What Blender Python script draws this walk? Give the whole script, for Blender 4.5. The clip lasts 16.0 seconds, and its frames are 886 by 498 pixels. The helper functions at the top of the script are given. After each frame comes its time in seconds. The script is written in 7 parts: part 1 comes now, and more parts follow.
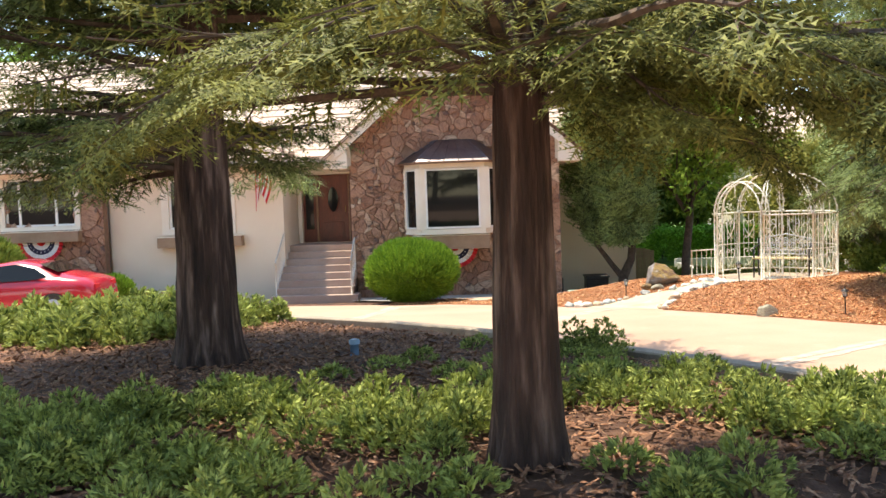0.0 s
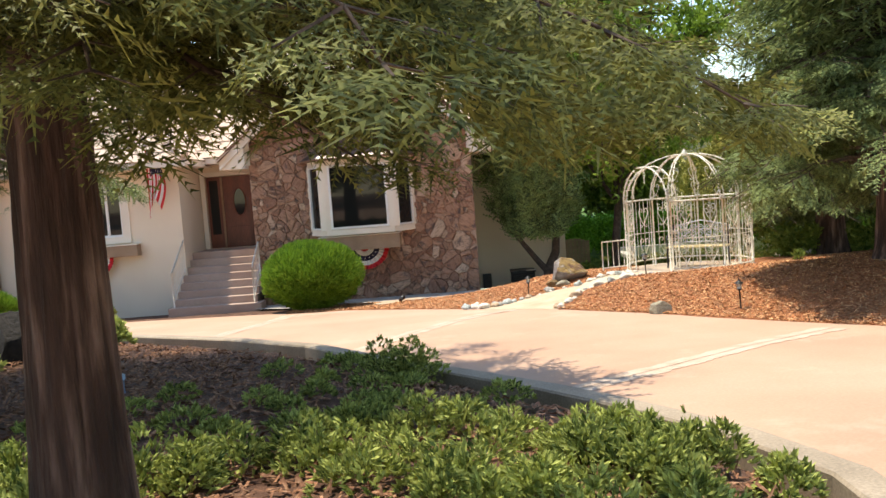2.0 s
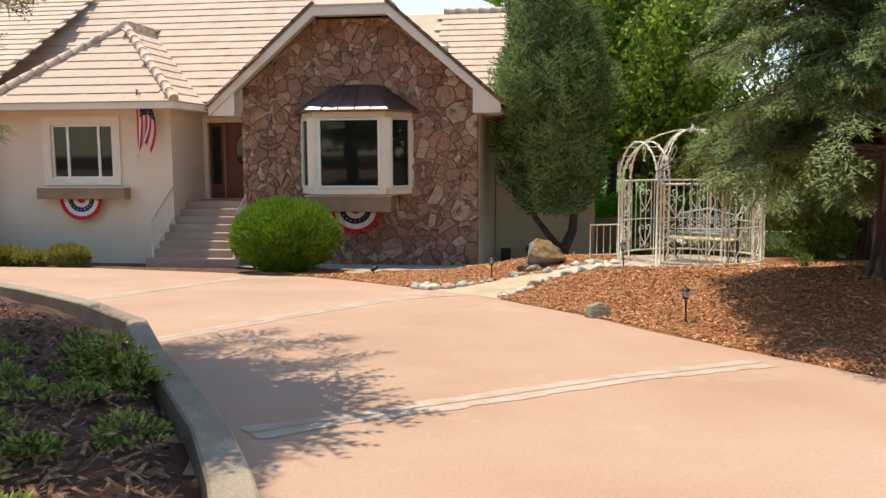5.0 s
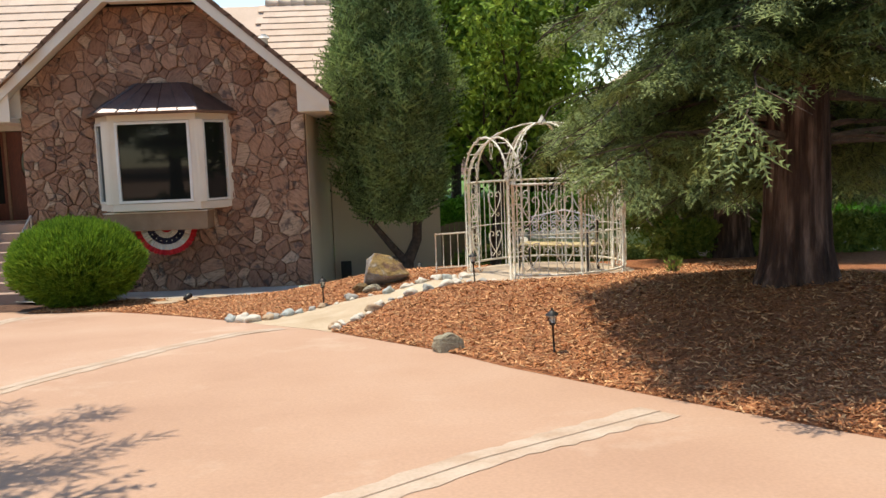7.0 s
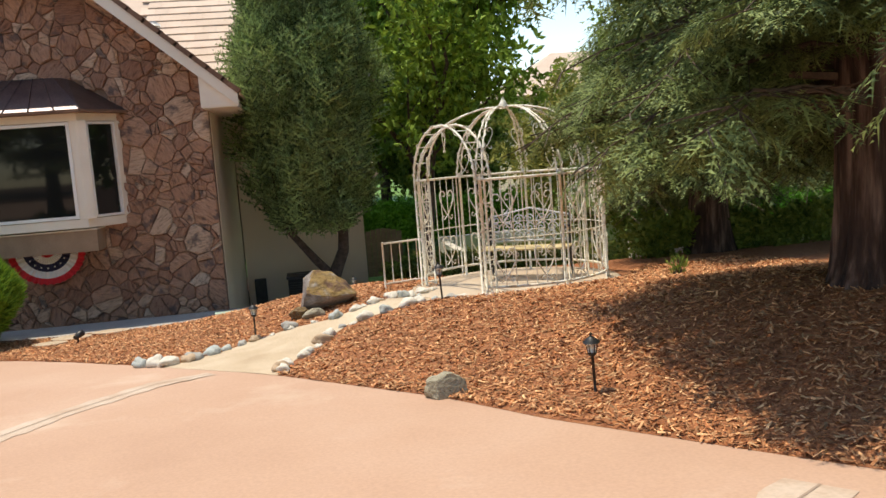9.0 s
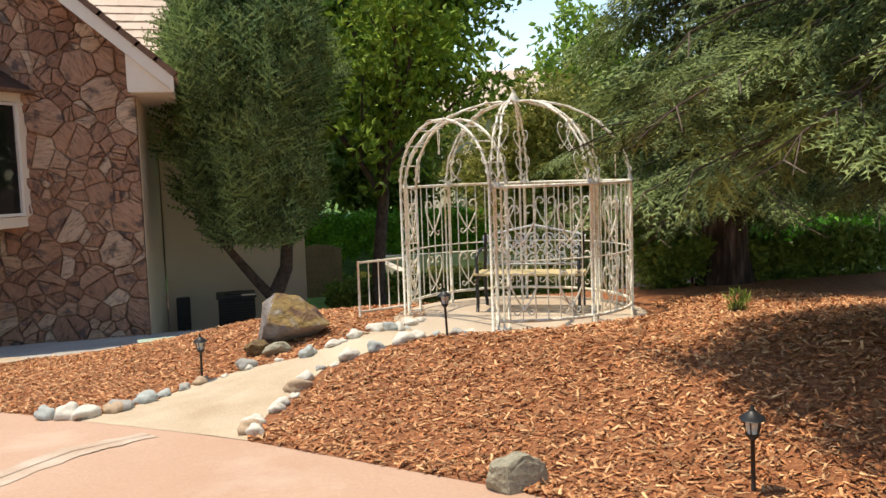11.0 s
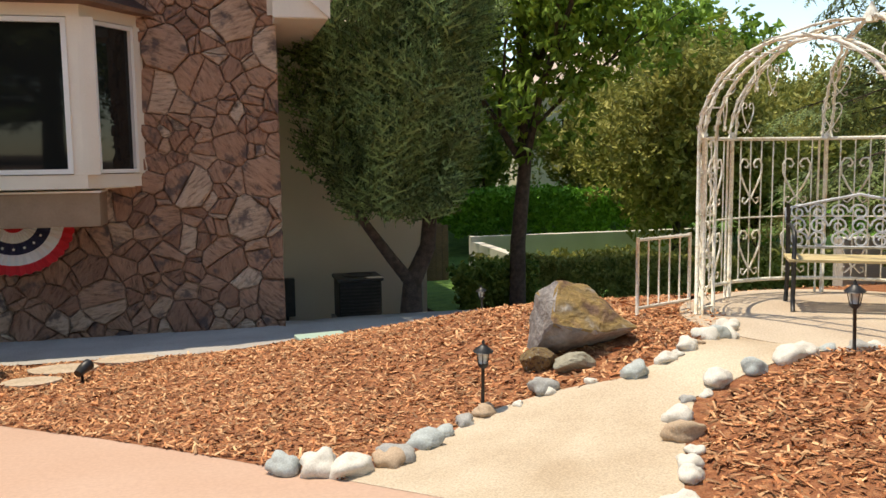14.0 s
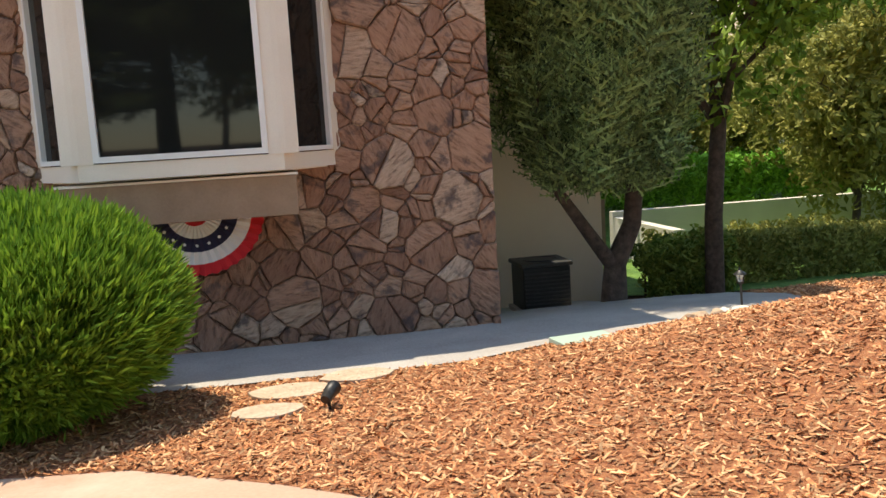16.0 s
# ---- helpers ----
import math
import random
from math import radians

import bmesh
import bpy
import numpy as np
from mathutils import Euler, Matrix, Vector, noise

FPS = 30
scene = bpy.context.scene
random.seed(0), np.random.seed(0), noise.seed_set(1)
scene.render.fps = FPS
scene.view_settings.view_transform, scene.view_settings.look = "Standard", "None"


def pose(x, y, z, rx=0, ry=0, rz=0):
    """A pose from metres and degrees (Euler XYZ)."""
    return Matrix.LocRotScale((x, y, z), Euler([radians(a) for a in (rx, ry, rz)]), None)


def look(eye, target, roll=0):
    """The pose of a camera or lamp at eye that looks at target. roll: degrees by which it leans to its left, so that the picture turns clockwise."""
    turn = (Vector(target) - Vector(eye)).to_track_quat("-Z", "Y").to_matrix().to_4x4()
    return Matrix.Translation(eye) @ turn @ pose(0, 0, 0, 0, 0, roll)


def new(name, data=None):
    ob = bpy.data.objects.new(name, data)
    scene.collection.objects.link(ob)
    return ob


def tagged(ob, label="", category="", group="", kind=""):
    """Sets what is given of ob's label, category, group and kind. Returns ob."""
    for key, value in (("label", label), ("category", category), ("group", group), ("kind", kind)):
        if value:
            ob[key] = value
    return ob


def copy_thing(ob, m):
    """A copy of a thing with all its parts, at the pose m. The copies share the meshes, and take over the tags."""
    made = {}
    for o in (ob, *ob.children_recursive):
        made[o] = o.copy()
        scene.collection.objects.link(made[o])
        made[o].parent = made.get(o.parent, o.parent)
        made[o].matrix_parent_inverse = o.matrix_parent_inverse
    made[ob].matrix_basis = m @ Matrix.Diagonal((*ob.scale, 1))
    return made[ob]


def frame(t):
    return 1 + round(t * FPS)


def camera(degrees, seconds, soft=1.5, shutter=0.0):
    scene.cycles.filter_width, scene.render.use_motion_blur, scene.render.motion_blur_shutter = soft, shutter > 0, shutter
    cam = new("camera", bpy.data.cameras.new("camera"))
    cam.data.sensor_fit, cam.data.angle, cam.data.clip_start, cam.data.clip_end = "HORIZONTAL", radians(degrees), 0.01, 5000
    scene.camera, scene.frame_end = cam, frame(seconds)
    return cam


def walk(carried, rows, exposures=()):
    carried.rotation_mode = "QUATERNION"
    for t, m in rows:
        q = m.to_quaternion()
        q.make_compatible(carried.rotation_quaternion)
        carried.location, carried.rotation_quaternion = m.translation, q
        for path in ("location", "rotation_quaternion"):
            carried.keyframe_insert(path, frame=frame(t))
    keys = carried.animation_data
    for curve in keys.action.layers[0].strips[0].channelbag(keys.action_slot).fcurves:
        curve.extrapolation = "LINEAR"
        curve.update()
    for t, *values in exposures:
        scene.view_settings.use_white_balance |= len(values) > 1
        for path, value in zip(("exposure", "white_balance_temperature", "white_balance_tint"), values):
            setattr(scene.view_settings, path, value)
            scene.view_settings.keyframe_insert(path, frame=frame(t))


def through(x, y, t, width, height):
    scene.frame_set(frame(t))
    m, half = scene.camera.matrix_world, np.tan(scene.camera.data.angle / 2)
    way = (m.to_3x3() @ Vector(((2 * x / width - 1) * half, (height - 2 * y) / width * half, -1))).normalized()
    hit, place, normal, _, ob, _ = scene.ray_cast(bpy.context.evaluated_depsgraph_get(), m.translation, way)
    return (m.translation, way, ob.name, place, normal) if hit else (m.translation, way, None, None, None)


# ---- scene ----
cam = camera(54.8, 16.0)
METRES, EYE, TILT, LEAN, TURN = 18.0, 1.6, 0.0, 0.0, 2.6
ROWS = [
    (0.0, 0.0, 0.0, 0.0, -0.12, -3.54, 1.99),
    (0.5, 0.0209, 0.0212, -0.0015, 1.2, -4.09, 2.72),
    (1.0, 0.0456, 0.0393, -0.0024, 0.16, -4.87, 3.1),
    (1.5, 0.0701, 0.055, -0.0021, -0.57, -4.4, 3.67),
    (2.0, 0.0976, 0.0713, -0.0021, -1.73, -4.06, 4.31),
    (2.5, 0.1265, 0.0839, -0.0032, -0.6, -4.66, 4.36),
    (3.0, 0.1573, 0.0988, -0.0051, 0.41, -5.45, 3.87),
    (5.5, 0.2546, 0.2078, -0.0089, 6.7, -6.45, 0.5),
    (6.0, 0.2602, 0.2371, -0.0107, 5.49, -6.6, 2.43),
    (6.5, 0.2588, 0.2642, -0.0104, 1.87, -6.44, 2.35),
    (7.0, 0.2543, 0.2969, -0.0105, -4.47, -6.1, 2.15),
    (7.5, 0.2452, 0.3291, -0.011, -7.24, -5.17, 4.27),
    (8.0, 0.2358, 0.3591, -0.0138, -9.19, -5.37, 4.79),
    (8.5, 0.2299, 0.3875, -0.0161, -10.62, -6.53, 4.81),
    (9.0, 0.2234, 0.4154, -0.0172, -11.8, -6.12, 4.4),
    (11.5, 0.189, 0.5683, -0.0276, -18.64, -4.4, 2.23),
    (12.0, 0.178, 0.5999, -0.03, -18.78, -2.92, 2.95),
    (12.5, 0.1625, 0.6334, -0.0323, -17.31, -2.67, 2.44),
    (13.0, 0.1466, 0.6605, -0.034, -16.16, -3.57, 1.59),
    (13.5, 0.1323, 0.6865, -0.0364, -15.17, -4.11, 1.46),
    (14.0, 0.1152, 0.7115, -0.0401, -16.92, -6.16, 0.73),
    (14.5, 0.1003, 0.7412, -0.0424, -18.35, -7.98, 2.35),
    (15.0, 0.0813, 0.7671, -0.0433, -16.52, -8.04, 2.32),
    (15.5, 0.0637, 0.7939, -0.0445, -14.53, -7.73, 2.76),
    (16.0, 0.0475, 0.8213, -0.0453, -12.71, -7.38, 3.45),
]
EXPO = [(t, e, 7700, 8) for t, e in ((0.0, 1.62), (1.5, 1.46), (3.0, 1.0), (5.5, 0.87), (9.0, 0.84), (12.5, 0.92), (14.5, 0.88), (16.0, 1.28))]
walk(cam, [(t, pose(0, 0, EYE, TILT, LEAN, TURN) @ pose(METRES * x, METRES * y, METRES * z, 90 + pitch, roll, yaw)) for t, x, y, z, yaw, pitch, roll in ROWS], EXPO)

# ---- world and sun ----
SUN = Vector((-1.3, 0.87, 5.8)).normalized()
world = bpy.data.worlds.new("sky")
scene.world = world
world.use_nodes = True
wn = world.node_tree.nodes
sky = wn.new("ShaderNodeTexSky")
sky.sky_type = "NISHITA"
sky.sun_disc = False
sky.dust_density, sky.ozone_density = 0.3, 2.5
sky.sun_elevation = math.asin(SUN.z)
sky.sun_rotation = math.atan2(SUN.x, SUN.y)
world.node_tree.links.new(sky.outputs[0], wn["Background"].inputs[0])
wn["Background"].inputs[1].default_value = 0.15
sun = new("sun", bpy.data.lights.new("sun", "SUN"))
sun.data.energy, sun.data.angle, sun.data.color = 2.6, radians(0.53), (1.0, 0.95, 0.87)
sun.matrix_world = look(SUN * 60, (0, 0, 0))


# ---- materials ----
def material(name, rough=0.7, metal=0.0):
    m = bpy.data.materials.new(name)
    m.use_nodes = True
    b = m.node_tree.nodes["Principled BSDF"]
    b.inputs["Roughness"].default_value = rough
    b.inputs["Metallic"].default_value = metal
    return m, m.node_tree, b


def plain(name, colour, rough=0.6, metal=0.0):
    m, nt, b = material(name, rough, metal)
    b.inputs["Base Color"].default_value = (*colour, 1)
    return m


def rough_stuff(name, colours, scale=8.0, fine=60.0, rough=0.85, bump=0.3, dist=0.01, vary=0.0, stretch=(1, 1, 1), detail=6.0, second=None, metal=0.0, island=False, speck=(0.78, 1.18)):
    """Colours mixed by a coarse noise, mottled by a fine one, with a bump. vary: change of value from piece to piece."""
    m, nt, b = material(name, rough, metal)
    n, l = nt.nodes, nt.links
    tc = n.new("ShaderNodeTexCoord")
    mp = n.new("ShaderNodeMapping")
    mp.inputs["Scale"].default_value = stretch
    l.new(tc.outputs["Object"], mp.inputs[0])
    a = n.new("ShaderNodeTexNoise")
    a.inputs["Scale"].default_value, a.inputs["Detail"].default_value = scale, detail
    l.new(mp.outputs[0], a.inputs["Vector"])
    r = n.new("ShaderNodeValToRGB")
    e = r.color_ramp.elements
    while len(e) < len(colours):
        e.new(0.5)
    for k, c in enumerate(colours):
        e[k].position = 0.3 + 0.4 * k / max(1, len(colours) - 1)
        e[k].color = (*c, 1)
    l.new(a.outputs["Fac"], r.inputs[0])
    f = n.new("ShaderNodeTexNoise")
    f.inputs["Scale"].default_value, f.inputs["Detail"].default_value = fine, 5.0
    l.new(mp.outputs[0], f.inputs["Vector"])
    mr = n.new("ShaderNodeMapRange")
    mr.inputs["From Min"].default_value, mr.inputs["From Max"].default_value = 0.3, 0.7
    mr.inputs["To Min"].default_value, mr.inputs["To Max"].default_value = speck
    l.new(f.outputs["Fac"], mr.inputs[0])
    h = n.new("ShaderNodeHueSaturation")
    l.new(r.outputs[0], h.inputs["Color"])
    val = mr.outputs[0]
    if vary:
        if island:
            rnd = n.new("ShaderNodeNewGeometry").outputs["Random Per Island"]
        else:
            rnd = n.new("ShaderNodeObjectInfo").outputs["Random"]
        mv = n.new("ShaderNodeMapRange")
        mv.inputs["To Min"].default_value, mv.inputs["To Max"].default_value = 1 - vary, 1 + vary
        l.new(rnd, mv.inputs[0])
        mul = n.new("ShaderNodeMath")
        mul.operation = "MULTIPLY"
        l.new(val, mul.inputs[0])
        l.new(mv.outputs[0], mul.inputs[1])
        val = mul.outputs[0]
        if second:
            wh = n.new("ShaderNodeTexWhiteNoise")
            wh.noise_dimensions = "1D"
            l.new(rnd, wh.inputs["W"])
            mx = n.new("ShaderNodeMix")
            mx.data_type = "RGBA"
            gt = n.new("ShaderNodeMapRange")
            gt.inputs["From Min"].default_value, gt.inputs["From Max"].default_value = 0.55, 0.95
            l.new(wh.outputs["Value"], gt.inputs[0])
            l.new(gt.outputs[0], mx.inputs["Factor"])
            l.new(r.outputs[0], mx.inputs[6])
            mx.inputs[7].default_value = (*second, 1)
            l.new(mx.outputs[2], h.inputs["Color"])
    l.new(val, h.inputs["Value"])
    l.new(h.outputs[0], b.inputs["Base Color"])
    bp = n.new("ShaderNodeBump")
    bp.inputs["Strength"].default_value, bp.inputs["Distance"].default_value = bump, dist
    l.new(f.outputs["Fac"], bp.inputs["Height"])
    l.new(bp.outputs[0], b.inputs["Normal"])
    return m


def leafy(name, dark, light, rough=0.6, through=0.26):
    """Leaves: a colour from leaf to leaf and from clump to clump, with some light let through."""
    m, nt, b = material(name, rough)
    b.inputs["Specular IOR Level"].default_value = 0.18
    n, l = nt.nodes, nt.links
    rnd = n.new("ShaderNodeNewGeometry").outputs["Random Per Island"]
    tc = n.new("ShaderNodeTexCoord")
    a = n.new("ShaderNodeTexNoise")
    a.inputs["Scale"].default_value = 1.6
    l.new(tc.outputs["Object"], a.inputs["Vector"])
    ad = n.new("ShaderNodeMath")
    ad.operation = "ADD"
    l.new(rnd, ad.inputs[0])
    l.new(a.outputs["Fac"], ad.inputs[1])
    r = n.new("ShaderNodeValToRGB")
    e = r.color_ramp.elements
    e[0].position, e[0].color = 0.25, (*dark, 1)
    e[1].position, e[1].color = 0.85, (*light, 1)
    hv = n.new("ShaderNodeMath")
    hv.operation = "MULTIPLY"
    hv.inputs[1].default_value = 0.62
    l.new(ad.outputs[0], hv.inputs[0])
    l.new(hv.outputs[0], r.inputs[0])
    l.new(r.outputs[0], b.inputs["Base Color"])
    t = n.new("ShaderNodeBsdfTranslucent")
    l.new(r.outputs[0], t.inputs["Color"])
    mx = n.new("ShaderNodeMixShader")
    mx.inputs[0].default_value = through
    l.new(b.outputs[0], mx.inputs[1])
    l.new(t.outputs[0], mx.inputs[2])
    l.new(mx.outputs[0], n["Material Output"].inputs[0])
    return m


M_SOIL = rough_stuff("dark soil and needle litter", [(0.055, 0.026, 0.017), (0.11, 0.053, 0.033), (0.19, 0.10, 0.062)], 5, 70, 0.95, 0.8, 0.02)
def stained_drive():
    """Salmon concrete with soft pale mineral stains and faint broom marks."""
    m = rough_stuff("salmon concrete", [(0.44, 0.268, 0.185), (0.49, 0.308, 0.215), (0.52, 0.343, 0.25)], 0.55, 45, 0.8, 0.1, 0.003, speck=(0.92, 1.05))
    nt = m.node_tree
    n, l = nt.nodes, nt.links
    b = n["Principled BSDF"]
    base = b.inputs["Base Color"].links[0].from_socket
    tc = n.new("ShaderNodeTexCoord")
    st = n.new("ShaderNodeTexNoise")
    st.inputs["Scale"].default_value, st.inputs["Detail"].default_value, st.inputs["Roughness"].default_value = 0.7, 9.0, 0.68
    l.new(tc.outputs["Object"], st.inputs["Vector"])
    mr = n.new("ShaderNodeMapRange")
    mr.inputs["From Min"].default_value, mr.inputs["From Max"].default_value, mr.inputs["To Max"].default_value = 0.56, 0.78, 0.75
    l.new(st.outputs["Fac"], mr.inputs[0])
    mx = n.new("ShaderNodeMix")
    mx.data_type = "RGBA"
    l.new(mr.outputs[0], mx.inputs["Factor"])
    l.new(base, mx.inputs[6])
    mx.inputs[7].default_value = (0.60, 0.46, 0.36, 1)
    l.new(mx.outputs[2], b.inputs["Base Color"])
    return m


M_DRIVE = stained_drive()
M_GROOVE = plain("dark joint groove", (0.34, 0.25, 0.19), 0.95)
M_JOINT = rough_stuff("pale concrete strip", [(0.46, 0.32, 0.23), (0.52, 0.40, 0.31), (0.58, 0.47, 0.38)], 3.5, 40, 0.85, 0.1, 0.003, speck=(0.9, 1.06))
M_LITTER = rough_stuff("dry litter", [(0.13, 0.055, 0.03), (0.25, 0.115, 0.062), (0.42, 0.25, 0.155)], 30, 90, 0.9, 0.3, 0.004, 0.4, island=True)
M_KERB = rough_stuff("tan weathered kerb concrete", [(0.27, 0.22, 0.165), (0.38, 0.31, 0.235)], 2.0, 60, 0.9, 0.3, 0.005)
M_MULCH = rough_stuff("red bark mulch", [(0.24, 0.075, 0.028), (0.38, 0.14, 0.055), (0.50, 0.22, 0.095)], 22, 80, 0.9, 1.0, 0.03)
M_CHIP = rough_stuff("bark chip", [(0.24, 0.075, 0.028), (0.42, 0.16, 0.06), (0.62, 0.32, 0.15)], 30, 90, 0.85, 0.3, 0.004, 0.55, island=True, second=(0.66, 0.38, 0.19))
M_PATH = rough_stuff("decomposed granite", [(0.44, 0.33, 0.22), (0.52, 0.41, 0.29), (0.60, 0.49, 0.36)], 1.6, 90, 0.95, 0.4, 0.006)
M_SLAB = rough_stuff("grey concrete", [(0.34, 0.31, 0.28), (0.45, 0.42, 0.38)], 1.5, 60, 0.85, 0.2, 0.004)
M_STUCCO = rough_stuff("beige stucco", [(0.76, 0.625, 0.48), (0.82, 0.69, 0.54)], 0.8, 120, 0.9, 0.35, 0.005, speck=(0.94, 1.04))
M_TRIM = rough_stuff("cream painted trim", [(0.78, 0.68, 0.56), (0.84, 0.75, 0.63)], 2, 80, 0.6, 0.1, 0.002, speck=(0.97, 1.02))
M_WHITE = rough_stuff("white window frame", [(0.80, 0.77, 0.73), (0.86, 0.84, 0.80)], 3, 60, 0.45, 0.05, 0.001, speck=(0.98, 1.01))
M_BROWN = rough_stuff("brown wood", [(0.20, 0.12, 0.07), (0.28, 0.17, 0.10)], 6, 50, 0.7, 0.3, 0.005, stretch=(0.3, 1, 1))
M_DOOR = rough_stuff("red stained door wood", [(0.12, 0.028, 0.014), (0.20, 0.05, 0.025)], 5, 40, 0.4, 0.2, 0.004, stretch=(1, 1, 0.2))
def cleft_stone():
    """Rust flagstone: a tone for each stone, streaky cleft grain at its own angle, and dark iron blotches."""
    m, nt, b = material("rust flagstone", 0.85)
    n, l = nt.nodes, nt.links
    tc, oi = n.new("ShaderNodeTexCoord"), n.new("ShaderNodeObjectInfo")

    def maths(op, a, k):
        q = n.new("ShaderNodeMath")
        q.operation = op
        l.new(a, q.inputs[0])
        q.inputs[1].default_value = k
        return q.outputs[0]

    def ramp(a, stops):
        r = n.new("ShaderNodeValToRGB")
        e = r.color_ramp.elements
        while len(e) < len(stops):
            e.new(0.5)
        for k, (p, c) in enumerate(stops):
            e[k].position, e[k].color = p, (*c, 1)
        l.new(a, r.inputs[0])
        return r.outputs[0]

    def noise_at(v, scale, detail, rough=0.55):
        t = n.new("ShaderNodeTexNoise")
        t.inputs["Scale"].default_value, t.inputs["Detail"].default_value, t.inputs["Roughness"].default_value = scale, detail, rough
        l.new(v, t.inputs["Vector"])
        return t.outputs["Fac"]

    rot, off = n.new("ShaderNodeCombineXYZ"), n.new("ShaderNodeCombineXYZ")
    l.new(maths("MULTIPLY", oi.outputs["Random"], 44.0), rot.inputs[1])
    for k, f in enumerate((71.0, 53.0, 97.0)):
        l.new(maths("MULTIPLY", oi.outputs["Random"], f), off.inputs[k])
    turn = n.new("ShaderNodeMapping")
    l.new(tc.outputs["Object"], turn.inputs[0])
    l.new(off.outputs[0], turn.inputs[1])
    l.new(rot.outputs[0], turn.inputs[2])
    streak = n.new("ShaderNodeMapping")
    streak.inputs["Scale"].default_value = (0.22, 1, 1)
    l.new(turn.outputs[0], streak.inputs[0])
    tone = ramp(maths("FRACT", maths("MULTIPLY", oi.outputs["Random"], 13.7), 0.0), [(0.0, (0.36, 0.19, 0.125)), (0.35, (0.47, 0.26, 0.17)), (0.75, (0.56, 0.33, 0.22)), (0.88, (0.63, 0.42, 0.29)), (1.0, (0.74, 0.55, 0.41))])
    grain = noise_at(streak.outputs[0], 30, 6, 0.65)
    blot = noise_at(turn.outputs[0], 4.2, 5, 0.6)
    fine = noise_at(turn.outputs[0], 70, 4)
    mul = n.new("ShaderNodeMix")
    mul.data_type, mul.blend_type = "RGBA", "MULTIPLY"
    mul.inputs["Factor"].default_value = 1.0
    l.new(tone, mul.inputs[6])
    l.new(ramp(grain, [(0.34, (0.42, 0.38, 0.36)), (0.46, (0.82, 0.78, 0.76)), (0.62, (1.0, 1.0, 1.0))]), mul.inputs[7])
    dark = n.new("ShaderNodeMix")
    dark.data_type = "RGBA"
    l.new(ramp(blot, [(0.56, (0, 0, 0)), (0.66, (0.82, 0.82, 0.82))]), dark.inputs["Factor"])
    l.new(mul.outputs[2], dark.inputs[6])
    dark.inputs[7].default_value = (0.085, 0.062, 0.062, 1)
    l.new(dark.outputs[2], b.inputs["Base Color"])
    add = n.new("ShaderNodeMath")
    add.operation = "ADD"
    l.new(grain, add.inputs[0])
    l.new(maths("MULTIPLY", fine, 0.4), add.inputs[1])
    bp = n.new("ShaderNodeBump")
    bp.inputs["Strength"].default_value, bp.inputs["Distance"].default_value = 1.0, 0.045
    l.new(add.outputs[0], bp.inputs["Height"])
    l.new(bp.outputs[0], b.inputs["Normal"])
    return m


M_STONE = cleft_stone()
M_MORTAR = rough_stuff("dark recessed mortar", [(0.20, 0.115, 0.075), (0.30, 0.18, 0.12)], 6, 60, 0.95, 0.5, 0.01)
M_TILE = rough_stuff("pink beige roof tile", [(0.58, 0.44, 0.34), (0.66, 0.52, 0.42)], 1.5, 50, 0.85, 0.2, 0.004, 0.05, island=True, speck=(0.88, 1.08))
M_VERGE = rough_stuff("brown verge tile", [(0.15, 0.08, 0.05), (0.24, 0.13, 0.08)], 4, 40, 0.8, 0.3, 0.005)
M_COPPER = rough_stuff("dark bronze sheet", [(0.16, 0.14, 0.15), (0.24, 0.21, 0.21)], 3, 40, 0.42, 0.1, 0.003, metal=1.0)
M_IRON = rough_stuff("rusty white painted iron", [(0.84, 0.79, 0.67), (0.88, 0.84, 0.73), (0.84, 0.78, 0.64), (0.60, 0.47, 0.30)], 9, 60, 0.6, 0.3, 0.003)
M_RAIL = rough_stuff("cream painted iron", [(0.70, 0.62, 0.52), (0.78, 0.70, 0.60)], 6, 60, 0.5, 0.1, 0.002)
M_BLACK = rough_stuff("black metal", [(0.012, 0.012, 0.012), (0.03, 0.028, 0.026)], 20, 60, 0.45, 0.1, 0.002)
M_UNLIT = plain("near-black unlit interior", (0.02, 0.018, 0.016), 0.9)
M_BARK = rough_stuff("redwood bark", [(0.018, 0.010, 0.008), (0.07, 0.038, 0.029), (0.25, 0.165, 0.135)], 12, 40, 0.95, 1.0, 0.05, stretch=(1, 1, 0.12))
M_TWIG = rough_stuff("grey brown twig", [(0.05, 0.032, 0.023), (0.14, 0.095, 0.07)], 12, 60, 0.9, 0.5, 0.006)
M_RED = plain("red cloth", (0.62, 0.02, 0.03), 0.8)
M_CLOTH = plain("white cloth", (0.78, 0.76, 0.74), 0.85)
M_NAVY = plain("navy cloth", (0.022, 0.022, 0.06), 0.8)
M_REDWOOD = leafy("redwood needles", (0.022, 0.042, 0.016), (0.30, 0.38, 0.14))
M_TIPS = leafy("olive redwood sprays", (0.04, 0.055, 0.018), (0.29, 0.30, 0.085))
M_JUNIPER = leafy("juniper foliage", (0.06, 0.10, 0.03), (0.50, 0.55, 0.16))
M_CYPRESS = leafy("grey green juniper foliage", (0.018, 0.035, 0.016), (0.36, 0.49, 0.19), through=0.24)
M_BUSH = leafy("bright shrub foliage", (0.07, 0.16, 0.02), (0.26, 0.42, 0.05))
M_TREE = leafy("fresh tree leaves", (0.07, 0.13, 0.018), (0.33, 0.48, 0.075))
M_HEDGE = leafy("hedge leaves", (0.08, 0.15, 0.03), (0.3, 0.37, 0.08))
M_BAMBOO = leafy("yellow green leaves", (0.14, 0.17, 0.04), (0.45, 0.42, 0.12))
M_IVY = leafy("bright ivy", (0.08, 0.22, 0.02), (0.25, 0.52, 0.07))


